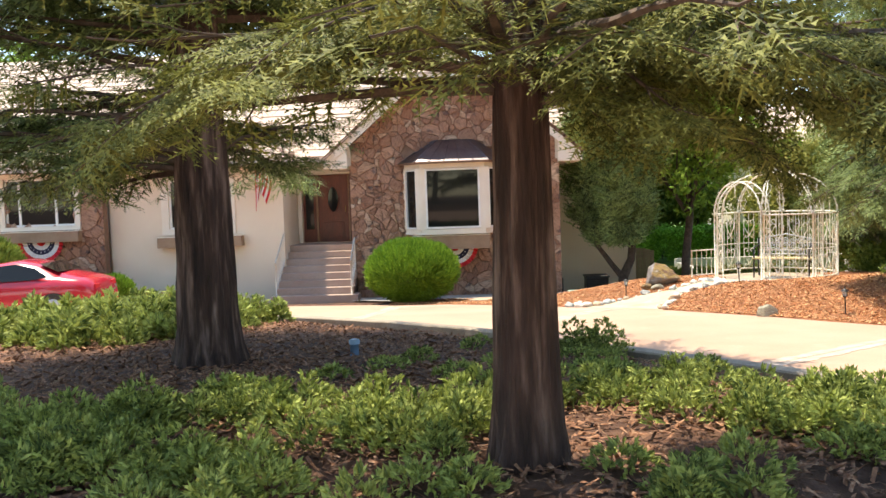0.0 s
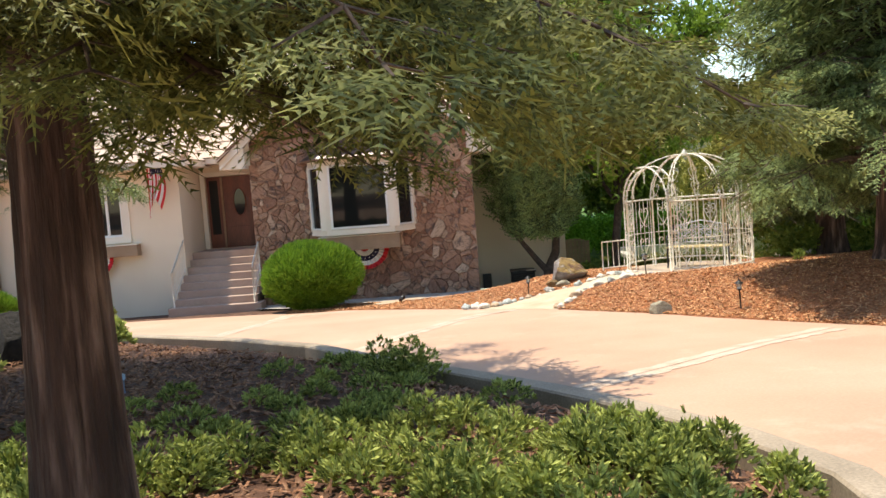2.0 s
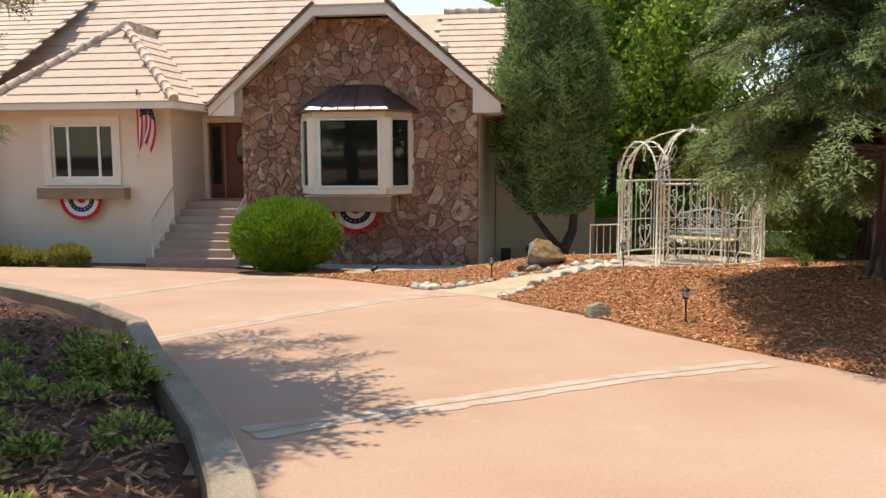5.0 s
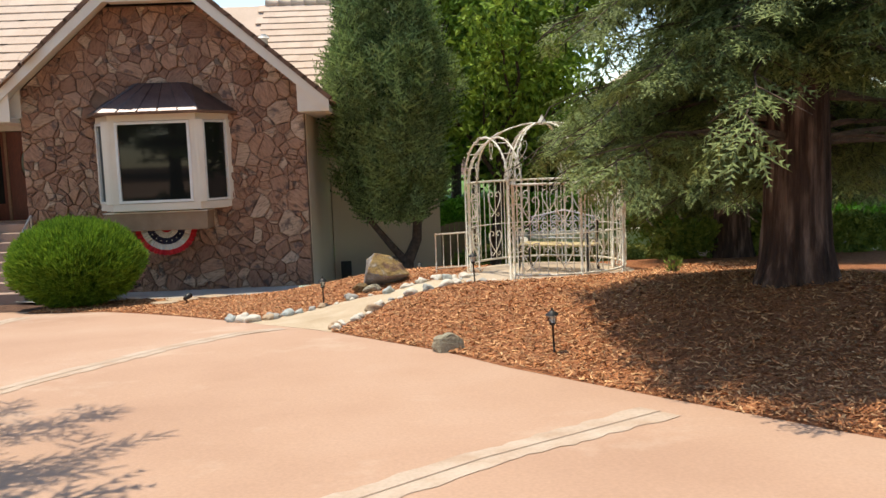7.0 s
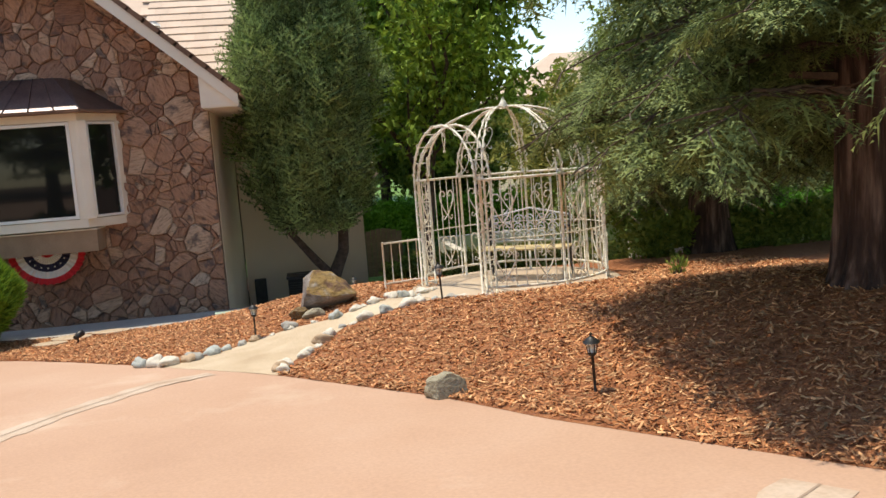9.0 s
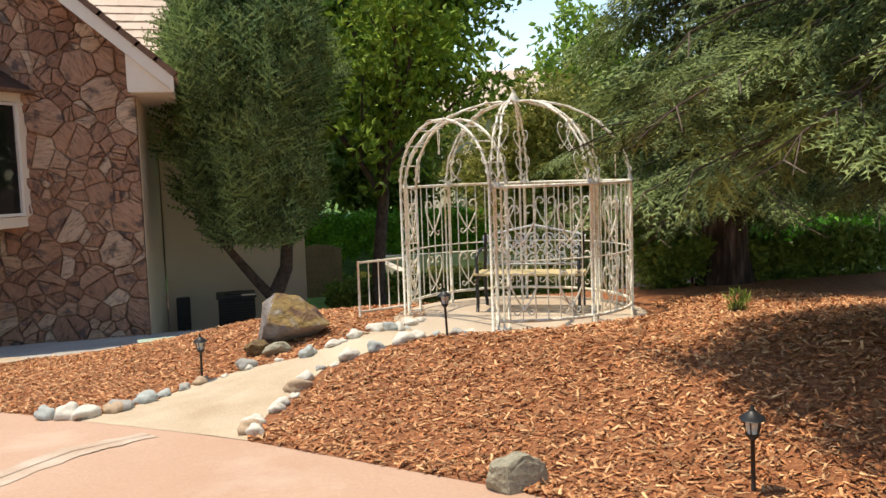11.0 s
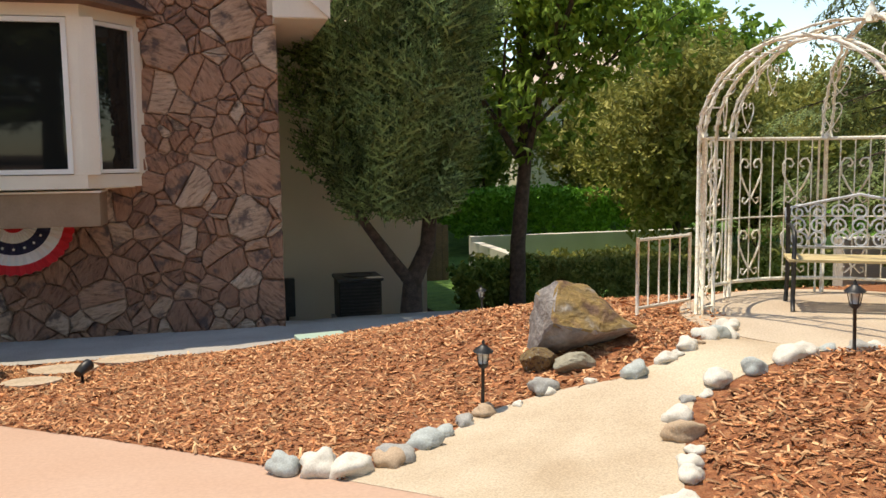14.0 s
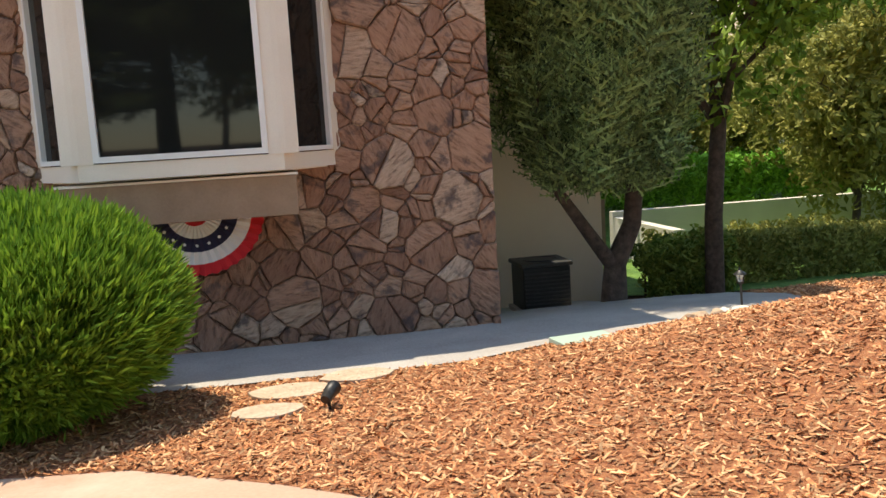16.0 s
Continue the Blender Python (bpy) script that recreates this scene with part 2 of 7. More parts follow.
def glass_material():
    m, nt, b = material("window glass", 0.03)
    b.inputs["Base Color"].default_value = (0.012, 0.013, 0.012, 1)
    b.inputs["Specular IOR Level"].default_value = 0.35
    return m


M_GLASS = glass_material()


# ---- mesh helpers ----
def part(name, bm, mat, parent=None, label=""):
    if isinstance(bm, bmesh.types.BMesh):
        me = bpy.data.meshes.new(name)
        bm.to_mesh(me)
        bm.free()
    else:
        me = bm
    if mat and not me.materials:
        me.materials.append(mat)
    ob = new(name, me)
    if parent:
        ob.parent = parent
    if label:
        ob["label"] = label
    return ob


def thing(name, label, category, group="", kind="", at=(0, 0, 0), turn=0):
    ob = new(name)
    ob.matrix_basis = pose(*at, 0, 0, turn)
    ob.empty_display_size = 0.1
    return tagged(ob, label, category, group, kind)


def arrays(name, verts, faces, smooth=False):
    me = bpy.data.meshes.new(name)
    me.from_pydata([tuple(v) for v in verts], [], faces)
    if smooth:
        me.polygons.foreach_set("use_smooth", [True] * len(me.polygons))
    me.update()
    return me


def stamped(name, verts, tris, mats, smooth=False):
    """One mesh of many copies of a template (n x 3 points, m x 3 triangles) at k transforms (k x 4 x 4)."""
    verts, tris, mats = np.asarray(verts, float), np.asarray(tris, int), np.asarray(mats, float)
    k, n = len(mats), len(verts)
    pts = np.einsum("kij,nj->kni", mats[:, :3, :3], verts) + mats[:, None, :3, 3]
    idx = (tris[None] + (np.arange(k) * n)[:, None, None]).reshape(-1)
    me = bpy.data.meshes.new(name)
    me.vertices.add(k * n)
    me.vertices.foreach_set("co", pts.reshape(-1))
    me.loops.add(len(idx))
    me.loops.foreach_set("vertex_index", idx.astype(np.int32))
    me.polygons.add(len(idx) // 3)
    me.polygons.foreach_set("loop_start", np.arange(0, len(idx), 3, dtype=np.int32))
    me.polygons.foreach_set("loop_total", np.full(len(idx) // 3, 3, dtype=np.int32))
    me.update(calc_edges=True)
    me.polygons.foreach_set("use_smooth", np.full(len(me.polygons), smooth))
    return me


def box(x0, x1, y0, y1, z0, z1, bm=None, bevel=0.0):
    b = bmesh.new()
    bmesh.ops.create_cube(b, size=1, matrix=Matrix.LocRotScale(((x0 + x1) / 2, (y0 + y1) / 2, (z0 + z1) / 2), None, (x1 - x0, y1 - y0, z1 - z0)))
    if bevel:
        bmesh.ops.bevel(b, geom=b.edges[:], offset=bevel, segments=2, affect="EDGES", profile=0.6)
    if bm is None:
        return b
    join(bm, b)
    return bm


def join(bm, other, m=None):
    me = bpy.data.meshes.new("tmp")
    if m is not None:
        bmesh.ops.transform(other, matrix=m, verts=other.verts[:])
    other.to_mesh(me)
    other.free()
    bm.from_mesh(me)
    bpy.data.meshes.remove(me)
    return bm


def tube(points, radii, sides=8, bm=None, cap=True):
    """A tube along points; radii: one number or one for each point."""
    b = bm or bmesh.new()
    pts = [Vector(p) for p in points]
    if not isinstance(radii, (list, tuple)):
        radii = [radii] * len(pts)
    rings, up = [], None
    for i, p in enumerate(pts):
        d = (pts[min(i + 1, len(pts) - 1)] - pts[max(i - 1, 0)])
        d = d.normalized() if d.length > 1e-9 else Vector((0, 0, 1))
        if up is None:
            up = Vector((0, 0, 1)) if abs(d.z) < 0.9 else Vector((1, 0, 0))
        side = d.cross(up).normalized()
        up = side.cross(d).normalized()
        rings.append([b.verts.new(p + radii[i] * (math.cos(a) * side + math.sin(a) * up)) for a in (2 * math.pi * k / sides for k in range(sides))])
    for r0, r1 in zip(rings, rings[1:]):
        for k in range(sides):
            f = b.faces.new((r0[k], r0[(k + 1) % sides], r1[(k + 1) % sides], r1[k]))
            f.smooth = sides > 5
    if cap:
        b.faces.new(rings[0])
        b.faces.new(rings[-1][::-1])
    return b


def prism(poly, z0, z1, bm=None):
    """An upright prism over a polygon of (x, y)."""
    b = bm or bmesh.new()
    lo = [b.verts.new((x, y, z0)) for x, y in poly]
    hi = [b.verts.new((x, y, z1)) for x, y in poly]
    b.faces.new(lo[::-1])
    b.faces.new(hi)
    for i in range(len(poly)):
        j = (i + 1) % len(poly)
        b.faces.new((lo[i], lo[j], hi[j], hi[i]))
    bmesh.ops.recalc_face_normals(b, faces=b.faces[:])
    return b


def slab(poly, axis, a0, a1, bm=None):
    """A slab over a polygon of (x, z), from y = a0 to a1 (axis 'y'), or of (y, z), from x = a0 to a1 (axis 'x')."""
    b = bm or bmesh.new()
    def at(p, a):
        return (p[0], a, p[1]) if axis == "y" else (a, p[0], p[1])
    lo = [b.verts.new(at(p, a0)) for p in poly]
    hi = [b.verts.new(at(p, a1)) for p in poly]
    made = [b.faces.new(lo[::-1]), b.faces.new(hi)]
    for i in range(len(poly)):
        j = (i + 1) % len(poly)
        made.append(b.faces.new((lo[i], lo[j], hi[j], hi[i])))
    bmesh.ops.recalc_face_normals(b, faces=made)
    return b


def rng_noise(x, y, s=1.0, seed=0.0):
    return noise.noise(Vector((x * s, y * s, seed)))


# ---- lie of the land ----
DROP = ([-60, -20, 0, 4, 7, 11.8, 15.8, 18.4, 20.5, 22, 23, 24.8, 26, 28, 34, 36, 46, 90], [1.6, 0.9, 0.15, 0.0, -0.15, -0.42, -0.61, -0.81, -0.95, -1.05, -1.10, -1.38, -1.68, -1.98, -2.3, -2.1, -1.2, 0.5])
EDGE = [(-30, 20.6), (-6, 20.6), (-3.0, 19.8), (-0.8, 19.45), (0.0, 18.9), (0.7, 18.3), (1.3, 17.7), (2.0, 16.95), (3.25, 15.6), (4.55, 13.95), (5.1, 13.0), (5.8, 12.05), (6.45, 11.15), (7.0, 10.4), (9.0, 8.3), (12, 6), (20, 2.5), (60, -10)]
KERB = [(-16, 16.4), (-9, 16.4), (-5.1, 15.3), (-3.2, 14.15), (-1.5, 12.85), (-0.2, 11.55), (0.82, 9.88), (1.6, 8.75), (2.28, 7.72), (2.75, 6.87), (3.14, 6.05), (3.38, 5.2), (3.33, 4.4), (2.8, 3.75), (2.0, 3.4), (0, 3.2), (-6, 3.2), (-16, 3.6)]


def smooth(a, b, x):
    t = min(1, max(0, (x - a) / (b - a)))
    return t * t * (3 - 2 * t)


def edge_side(x, y):
    """Signed distance from the driveway's far edge: positive in the beds."""
    best, sign = 1e9, 1
    for (x0, y0), (x1, y1) in zip(EDGE, EDGE[1:]):
        dx, dy = x1 - x0, y1 - y0
        t = min(1, max(0, ((x - x0) * dx + (y - y0) * dy) / (dx * dx + dy * dy)))
        d = math.hypot(x - x0 - t * dx, y - y0 - t * dy)
        if d < best:
            best, sign = d, 1 if dx * (y - y0) - dy * (x - x0) > 0 else -1
    return best * sign


def inside(poly, x, y):
    hit = False
    for (x0, y0), (x1, y1) in zip(poly, poly[1:] + poly[:1]):
        if (y0 > y) != (y1 > y) and x < x0 + (y - y0) * (x1 - x0) / (y1 - y0):
            hit = not hit
    return hit


def kerb_distance(x, y):
    best = 1e9
    for (x0, y0), (x1, y1) in zip(KERB, KERB[1:]):
        dx, dy = x1 - x0, y1 - y0
        t = min(1, max(0, ((x - x0) * dx + (y - y0) * dy) / (dx * dx + dy * dy)))
        best = min(best, math.hypot(x - x0 - t * dx, y - y0 - t * dy))
    return best


def drive_z(y):
    return float(np.interp(y, *DROP))


def land(x, y):
    """Height of the ground under all coverings."""
    z = drive_z(y)
    if y > -15 and inside(KERB, x, y):
        d = kerb_distance(x, y)
        z += 0.195 * smooth(0.06, 0.42, d) + 0.08 * smooth(0.4, 2.5, d) + 0.03 * rng_noise(x, y, 1.3, 4)
    elif y > 0:
        s = edge_side(x, y)
        if s > 0:
            z += 0.45 * smooth(0, 3.0, s) * smooth(0.5, 4.5, x) * (1 - smooth(19.9, 22.5, y))
            z += 0.22 * math.exp(-((x - 7.8) ** 2 + (y - 13.6) ** 2) / 2.5) * smooth(0, 1, s)
            z += 0.02 * rng_noise(x, y, 2.0, 7) * smooth(0.1, 0.6, s)
            level = 1 - smooth(1.3, 1.9, math.hypot(x - 6.26, y - 18.47))
            z += (min(z, -0.43) - z) * level
    return z


def sheet(name, poly, step, lift, mat, thick=0.0):
    """A sheet laid on the land over a polygon, cut on a grid."""
    xs, ys = [p[0] for p in poly], [p[1] for p in poly]
    bm = bmesh.new()
    vs = [bm.verts.new((x, y, 0)) for x, y in poly]
    bm.faces.new(vs)
    for axis, lo, hi in ((0, min(xs), max(xs)), (1, min(ys), max(ys))):
        k = lo + step
        while k < hi:
            co, no = [0, 0, 0], [0, 0, 0]
            co[axis], no[axis] = k, 1
            bmesh.ops.bisect_plane(bm, geom=bm.verts[:] + bm.edges[:] + bm.faces[:], plane_co=co, plane_no=no)
            k += step
    for v in bm.verts:
        v.co.z = land(v.co.x, v.co.y) + 0.002 + lift * smooth(0.0, 0.3, abs(edge_side(v.co.x, v.co.y)))
    for f in bm.faces:
        f.smooth = True
        if f.normal.z < 0:
            f.normal_flip()
    bmesh.ops.recalc_face_normals(bm, faces=bm.faces[:])
    if bm.faces and sum(f.normal.z for f in bm.faces) < 0:
        bmesh.ops.reverse_faces(bm, faces=bm.faces[:])
    return part(name, bm, mat)


def ground_sheet():
    """The ground: a grid that is fine near the walk and coarse to the horizon."""
    def axis(lo, hi, step, far):
        a = list(np.arange(lo, hi + 1e-6, step))
        k, s = 0, step
        left, right = [lo], [hi]
        while right[-1] < far:
            s *= 1.5
            right.append(right[-1] + s)
            left.append(left[-1] - s)
        return sorted(left[1:]) + a + right[1:]
    xs, ys = axis(-17, 14, 0.35, 900), axis(2.5, 30, 0.35, 900)
    verts = [(x, y, land(x, y) - 0.03 if -60 < y < 90 else (1.57 if y < 0 else 0.47)) for y in ys for x in xs]
    w = len(xs)
    faces = [(j * w + i, j * w + i + 1, (j + 1) * w + i + 1, (j + 1) * w + i) for j in range(len(ys) - 1) for i in range(w - 1)]
    return tagged(part("ground", arrays("ground", verts, faces, True), M_SOIL), "dark soil with needle litter and dry grass", "ground", kind="structure")

ground_sheet()
# driveway: the strip from the kerb to the beds, and round the island
DRIVE = [(-30, 20.9), (-6, 20.9)] + [(x + 0.25, y + 0.3) for x, y in EDGE[2:-1]] + [(20, -12), (-30, -12)]
drive = sheet("driveway", [p for p in DRIVE], 0.5, 0.0, M_DRIVE)
bm = bmesh.new()
bm.from_mesh(drive.data)
gone = [f for f in bm.faces if inside(KERB, f.calc_center_median().x, f.calc_center_median().y) and kerb_distance(f.calc_center_median().x, f.calc_center_median().y) > 0.5]
bmesh.ops.delete(bm, geom=gone, context="FACES")
for v in bm.verts:
    v.co.z = drive_z(v.co.y)
bm.to_mesh(drive.data)
bm.free()
tagged(drive, "salmon pink broomed concrete driveway with pale joint strips", "driveway", kind="structure")


def strip(points, width, mat, name, lift=0.004):
    bm, pair = bmesh.new(), None
    dense = []
    for (x0, y0), (x1, y1) in zip(points, points[1:]):
        n = max(1, int(math.hypot(x1 - x0, y1 - y0) / 0.08))
        dense += [(x0 + (x1 - x0) * k / n, y0 + (y1 - y0) * k / n) for k in range(n)]
    dense.append(points[-1])
    for i, (x, y) in enumerate(dense):
        a, b = dense[max(0, i - 1)], dense[min(len(dense) - 1, i + 1)]
        d = Vector((b[0] - a[0], b[1] - a[1])).normalized()
        w = width / 2 * (1 + 0.35 * rng_noise(x, y, 2.2, 2) + 0.25 * rng_noise(x, y, 9, 5))
        l, r = (x - d.y * w, y + d.x * w), (x + d.y * w, y - d.x * w)
        now = [bm.verts.new((*p, drive_z(p[1]) + lift)) for p in (l, r)]
        if pair:
            bm.faces.new((pair[0], pair[1], now[1], now[0]))
        pair = now
    bmesh.ops.recalc_face_normals(bm, faces=bm.faces[:])
    return part(name, bm, mat, drive)


for line, wide in (([(2.3, 8.3), (2.84, 8.8), (3.63, 9.46), (4.65, 10.35), (5.95, 11.25)], 0.3), ([(-0.2, 10.9), (0.31, 12.3), (0.9, 13.72), (1.55, 15.0), (2.13, 15.83), (2.6, 16.1)], 0.27), ([(-2.95, 14.1), (-2.42, 15.06), (-2.14, 16.7), (-1.98, 19.1)], 0.26)):
    strip(line, wide, M_JOINT, "joint_strip")
    strip(line, 0.012, M_GROOVE, "joint_groove", 0.007)

# kerb of the island
def kerb():
    bm = bmesh.new()
    dense = []
    for (x0, y0), (x1, y1) in zip(KERB, KERB[1:]):
        n = max(1, int(math.hypot(x1 - x0, y1 - y0) / 0.35))
        dense += [(x0 + (x1 - x0) * k / n, y0 + (y1 - y0) * k / n) for k in range(n)]
    last = None
    for i, (x, y) in enumerate(dense):
        a, b = dense[max(0, i - 1)], dense[min(len(dense) - 1, i + 1)]
        d = Vector((b[0] - a[0], b[1] - a[1])).normalized()
        n = Vector((-d.y, d.x))  # outwards
        z = drive_z(y)
        prof = [(0.13, -0.1), (0.13, 0.19), (0.115, 0.205), (-0.06, 0.205), (-0.075, 0.19), (-0.075, -0.1)]
        now = [bm.verts.new((x + n.x * o, y + n.y * o, z + h)) for o, h in prof]
        if last:
            for k in range(len(prof) - 1):
                bm.faces.new((last[k], last[k + 1], now[k + 1], now[k]))
        last = now
    bmesh.ops.recalc_face_normals(bm, faces=bm.faces[:])
    return tagged(part("kerb", bm, M_KERB), "grey concrete kerb round the planted island", "kerb", kind="structure")


kerb()

# beds, path and walkway slabs
PATH_L = [(2.0, 16.95), (2.3, 17.12), (2.58, 17.3), (2.84, 17.62), (3.38, 17.66), (3.8, 17.57), (4.2, 17.66), (4.75, 18.0), (5.1, 18.4), (5.3, 18.8)]
PATH_R = [(3.25, 15.6), (3.42, 16.18), (3.68, 16.62), (3.98, 17.04), (4.34, 17.14), (4.8, 17.24), (5.3, 17.22), (5.75, 17.35)]
BED_R = [(3.25, 15.6)] + EDGE[9:15] + [(12, 6), (14, 9), (14, 20), (9.0, 20.5), (6.5, 20.3)] + [(6.0, 18.5)] + PATH_R[::-1][:-1]
BED_L = [(-2.2, 19.7), (-0.8, 19.45), (0.0, 18.9), (0.7, 18.3), (1.3, 17.7)] + PATH_L + [(5.6, 20.3), (6.5, 20.4), (9.5, 20.6), (9.5, 22.5), (7.5, 24.6), (5.4, 24.2), (5.35, 23.3), (5.2, 22.3), (4.3, 21.75), (3.3, 21.5), (2.5, 21.3), (1.4, 21.25), (-0.6, 21.4), (-2.2, 21.2)]
tagged(sheet("mulch_bed", BED_R, 0.3, 0.012, M_MULCH), "rusty red bark mulch bed on a low mound", "mulch", kind="structure")
tagged(sheet("mulch_bed", BED_L, 0.3, 0.012, M_MULCH), "rusty red bark mulch bed beside the stone path", "mulch", kind="structure")
tagged(sheet("path", PATH_L + PATH_R[::-1], 0.25, 0.016, M_PATH), "sandy tan decomposed granite footpath", "path", kind="structure")
tagged(sheet("walkway", [(-3.4, 21.9), (-2.2, 21.2), (-0.6, 21.4), (1.4, 21.25), (2.5, 21.3), (3.3, 21.5), (4.3, 21.75), (5.2, 22.3), (5.4, 23.4), (4.5, 27.62), (2.1, 27.62), (2.1, 23.06), (-3.4, 23.06)], 0.5, 0.02, M_SLAB), "grey concrete walkway slab along the house wall", "walkway", kind="structure")

# ---- house ----
FLOOR = -1.3
# stone wing's front wall with its window opening
def wall_stone(name, x0, x1, y, pts, hole):
    bm = bmesh.new()
    hx0, hx1, hz0, hz1 = hole
    zt = hz1
    slab([(x0, FLOOR), (hx0, FLOOR), (hx0, pts["z"]), (x0, pts["z"])], "y", y, y + 0.25, bm)
    slab([(hx1, FLOOR), (x1, FLOOR), (x1, pts["z"]), (hx1, pts["z"])], "y", y, y + 0.25, bm)
    slab([(hx0, FLOOR), (hx1, FLOOR), (hx1, hz0), (hx0, hz0)], "y", y, y + 0.25, bm)
    slab([(hx0, zt), (hx1, zt), (hx1, pts["z"]), (hx0, pts["z"])], "y", y, y + 0.25, bm)
    if pts.get("gable"):
        slab([(x0, pts["z"])] + [(x1, pts["z"])] + pts["gable"], "y", y, y + 0.25, bm)
    return part(name, bm, M_MORTAR)


GABLE = [(0.27, 4.62), (-1.69, 4.62)]
stone_wall = wall_stone("wall_stone_wing", -3.5, 2.12, 23.05, {"z": 2.97, "gable": GABLE}, (-1.95, 0.55, 0.62, 2.45))
tagged(stone_wall, "wall of rust brown flagstone veneer under a clipped gable", "wall", kind="structure")
tagged(part("wall_wing_side", box(2.0, 2.13, 23.3, 27.85, -2.4, 2.75), M_STUCCO), "beige stucco side wall in shade", "wall", kind="structure")
tagged(part("wall_side_front", box(2.16, 4.92, 27.6, 27.85, -2.6, 3.3), M_STUCCO), "beige stucco wall behind the air conditioner", "wall", kind="structure")
tagged(part("wall_east", box(4.67, 4.92, 27.85, 34, -2.6, 3.6), M_STUCCO), "beige stucco end wall of the house", "wall", kind="structure")


def wall_holes(name, x0, x1, y0, y1, z0, z1, holes, mat, label):
    """A wall along x with rectangular openings (x0, x1, z0, z1) through it."""
    bm, x = bmesh.new(), x0
    for h in sorted(holes):
        if h[0] > x:
            box(x, h[0], y0, y1, z0, z1, bm)
        if h[2] > z0:
            box(h[0], h[1], y0, y1, z0, h[2], bm)
        if h[3] < z1:
            box(h[0], h[1], y0, y1, h[3], z1, bm)
        x = h[1]
    if x < x1:
        box(x, x1, y0, y1, z0, z1, bm)
    return tagged(part(name, bm, mat), label, "wall", kind="structure")


wall_holes("wall_left_wing", -10.25, -5.4, 23.25, 23.5, FLOOR, 2.85, [(-8.58, -6.93, 0.94, 2.28)], M_STUCCO, "warm beige stucco front wall of the house")
tagged(part("wall_porch_side", box(-5.6, -5.4, 23.5, 25.3, FLOOR, 2.85), M_STUCCO), "beige stucco side wall of the entrance recess", "wall", kind="structure")
wall_holes("wall_entrance", -5.4, -3.3, 25.1, 25.3, FLOOR, 2.85, [(-5.25, -3.55, 0.36, 2.36)], M_STUCCO, "beige stucco wall round the front door")
tagged(part("wall_porch_stone_side", box(-3.5, -3.3, 23.3, 25.1, FLOOR, 2.85), M_STUCCO), "beige stucco return of the stone wing", "wall", kind="structure")
wall_holes("wall_far_left", -18, -10.25, 22.85, 23.1, FLOOR, 2.85, [(-12.95, -11.0, 1.15, 2.45)], M_MORTAR, "flagstone wall of the far wing with a window")
tagged(part("wall_back", box(-18, 4.92, 34, 34.25, FLOOR, 3.6), M_STUCCO), "plain back wall of the house", "wall", kind="structure")
tagged(part("wall_west", box(-18.2, -18, 22.85, 34.25, FLOOR, 2.85), M_STUCCO), "plain west wall of the house", "wall", kind="structure")



# stone veneer: a power diagram of irregular stones, cut to the wall's outline
def clip(poly, nx, ny, c):
    """The part of a polygon where nx * x + ny * y <= c."""
    out = []
    for i, p in enumerate(poly):
        q = poly[(i + 1) % len(poly)]
        dp, dq = nx * p[0] + ny * p[1] - c, nx * q[0] + ny * q[1] - c
        if dp <= 0:
            out.append(p)
        if (dp < 0) != (dq < 0) and abs(dp - dq) > 1e-12:
            t = dp / (dp - dq)
            out.append((p[0] + t * (q[0] - p[0]), p[1] + t * (q[1] - p[1])))
    return out


def stones(outline, hole, seed, size=0.3, lean=0.0):
    """Outlines of the stones of a wall: (x, z) polygons inside a convex outline."""
    rnd = random.Random(seed)
    xs, zs = [p[0] for p in outline], [p[1] for p in outline]
    seeds, tries = [], 0
    while tries < 14000:
        tries += 1
        x, z = rnd.uniform(min(xs), max(xs)), rnd.uniform(min(zs), max(zs))
        r = size * rnd.choice((0.3, 0.42, 0.6, 0.9))
        if all((x - a) ** 2 + ((z - b) * 1.15) ** 2 > (0.62 * (r + s)) ** 2 * 1.9 for a, b, s in seeds):
            seeds.append((x, z, r))
    cells = []
    for i, (x, z, r) in enumerate(seeds):
        cell = [(x - 0.6, z - 0.6), (x + 0.6, z - 0.6), (x + 0.6, z + 0.6), (x - 0.6, z + 0.6)]
        for j, (a, b, s) in enumerate(seeds):
            if i != j and abs(a - x) < 1.2 and abs(b - z) < 1.2:
                nx, nz = a - x, b - z
                cell = clip(cell, nx, nz, (a * a + b * b - s * s - x * x - z * z + r * r) / 2)
                if not cell:
                    break
        for k, p in enumerate(outline):
            if not cell:
                break
            q = outline[(k + 1) % len(outline)]
            ex, ez = q[0] - p[0], q[1] - p[1]
            cell = clip(cell, ez, -ex, ez * p[0] - ex * p[1])
        if len(cell) >= 3:
            cx, cz = sum(p[0] for p in cell) / len(cell), sum(p[1] for p in cell) / len(cell)
            if hole and hole[0] < cx < hole[1] and hole[2] < cz < hole[3]:
                continue
            parts = [cell]
            if len(cell) > 3 and rnd.random() < 0.62:
                a, o = rnd.uniform(0, 6.28), rnd.uniform(-0.05, 0.05)
                nx, nz = math.cos(a), math.sin(a)
                c = nx * cx + nz * cz + o
                parts = [clip(cell, nx, nz, c), clip(cell, -nx, -nz, -c)]
            cells += [q for q in parts if len(q) >= 3]
    return cells


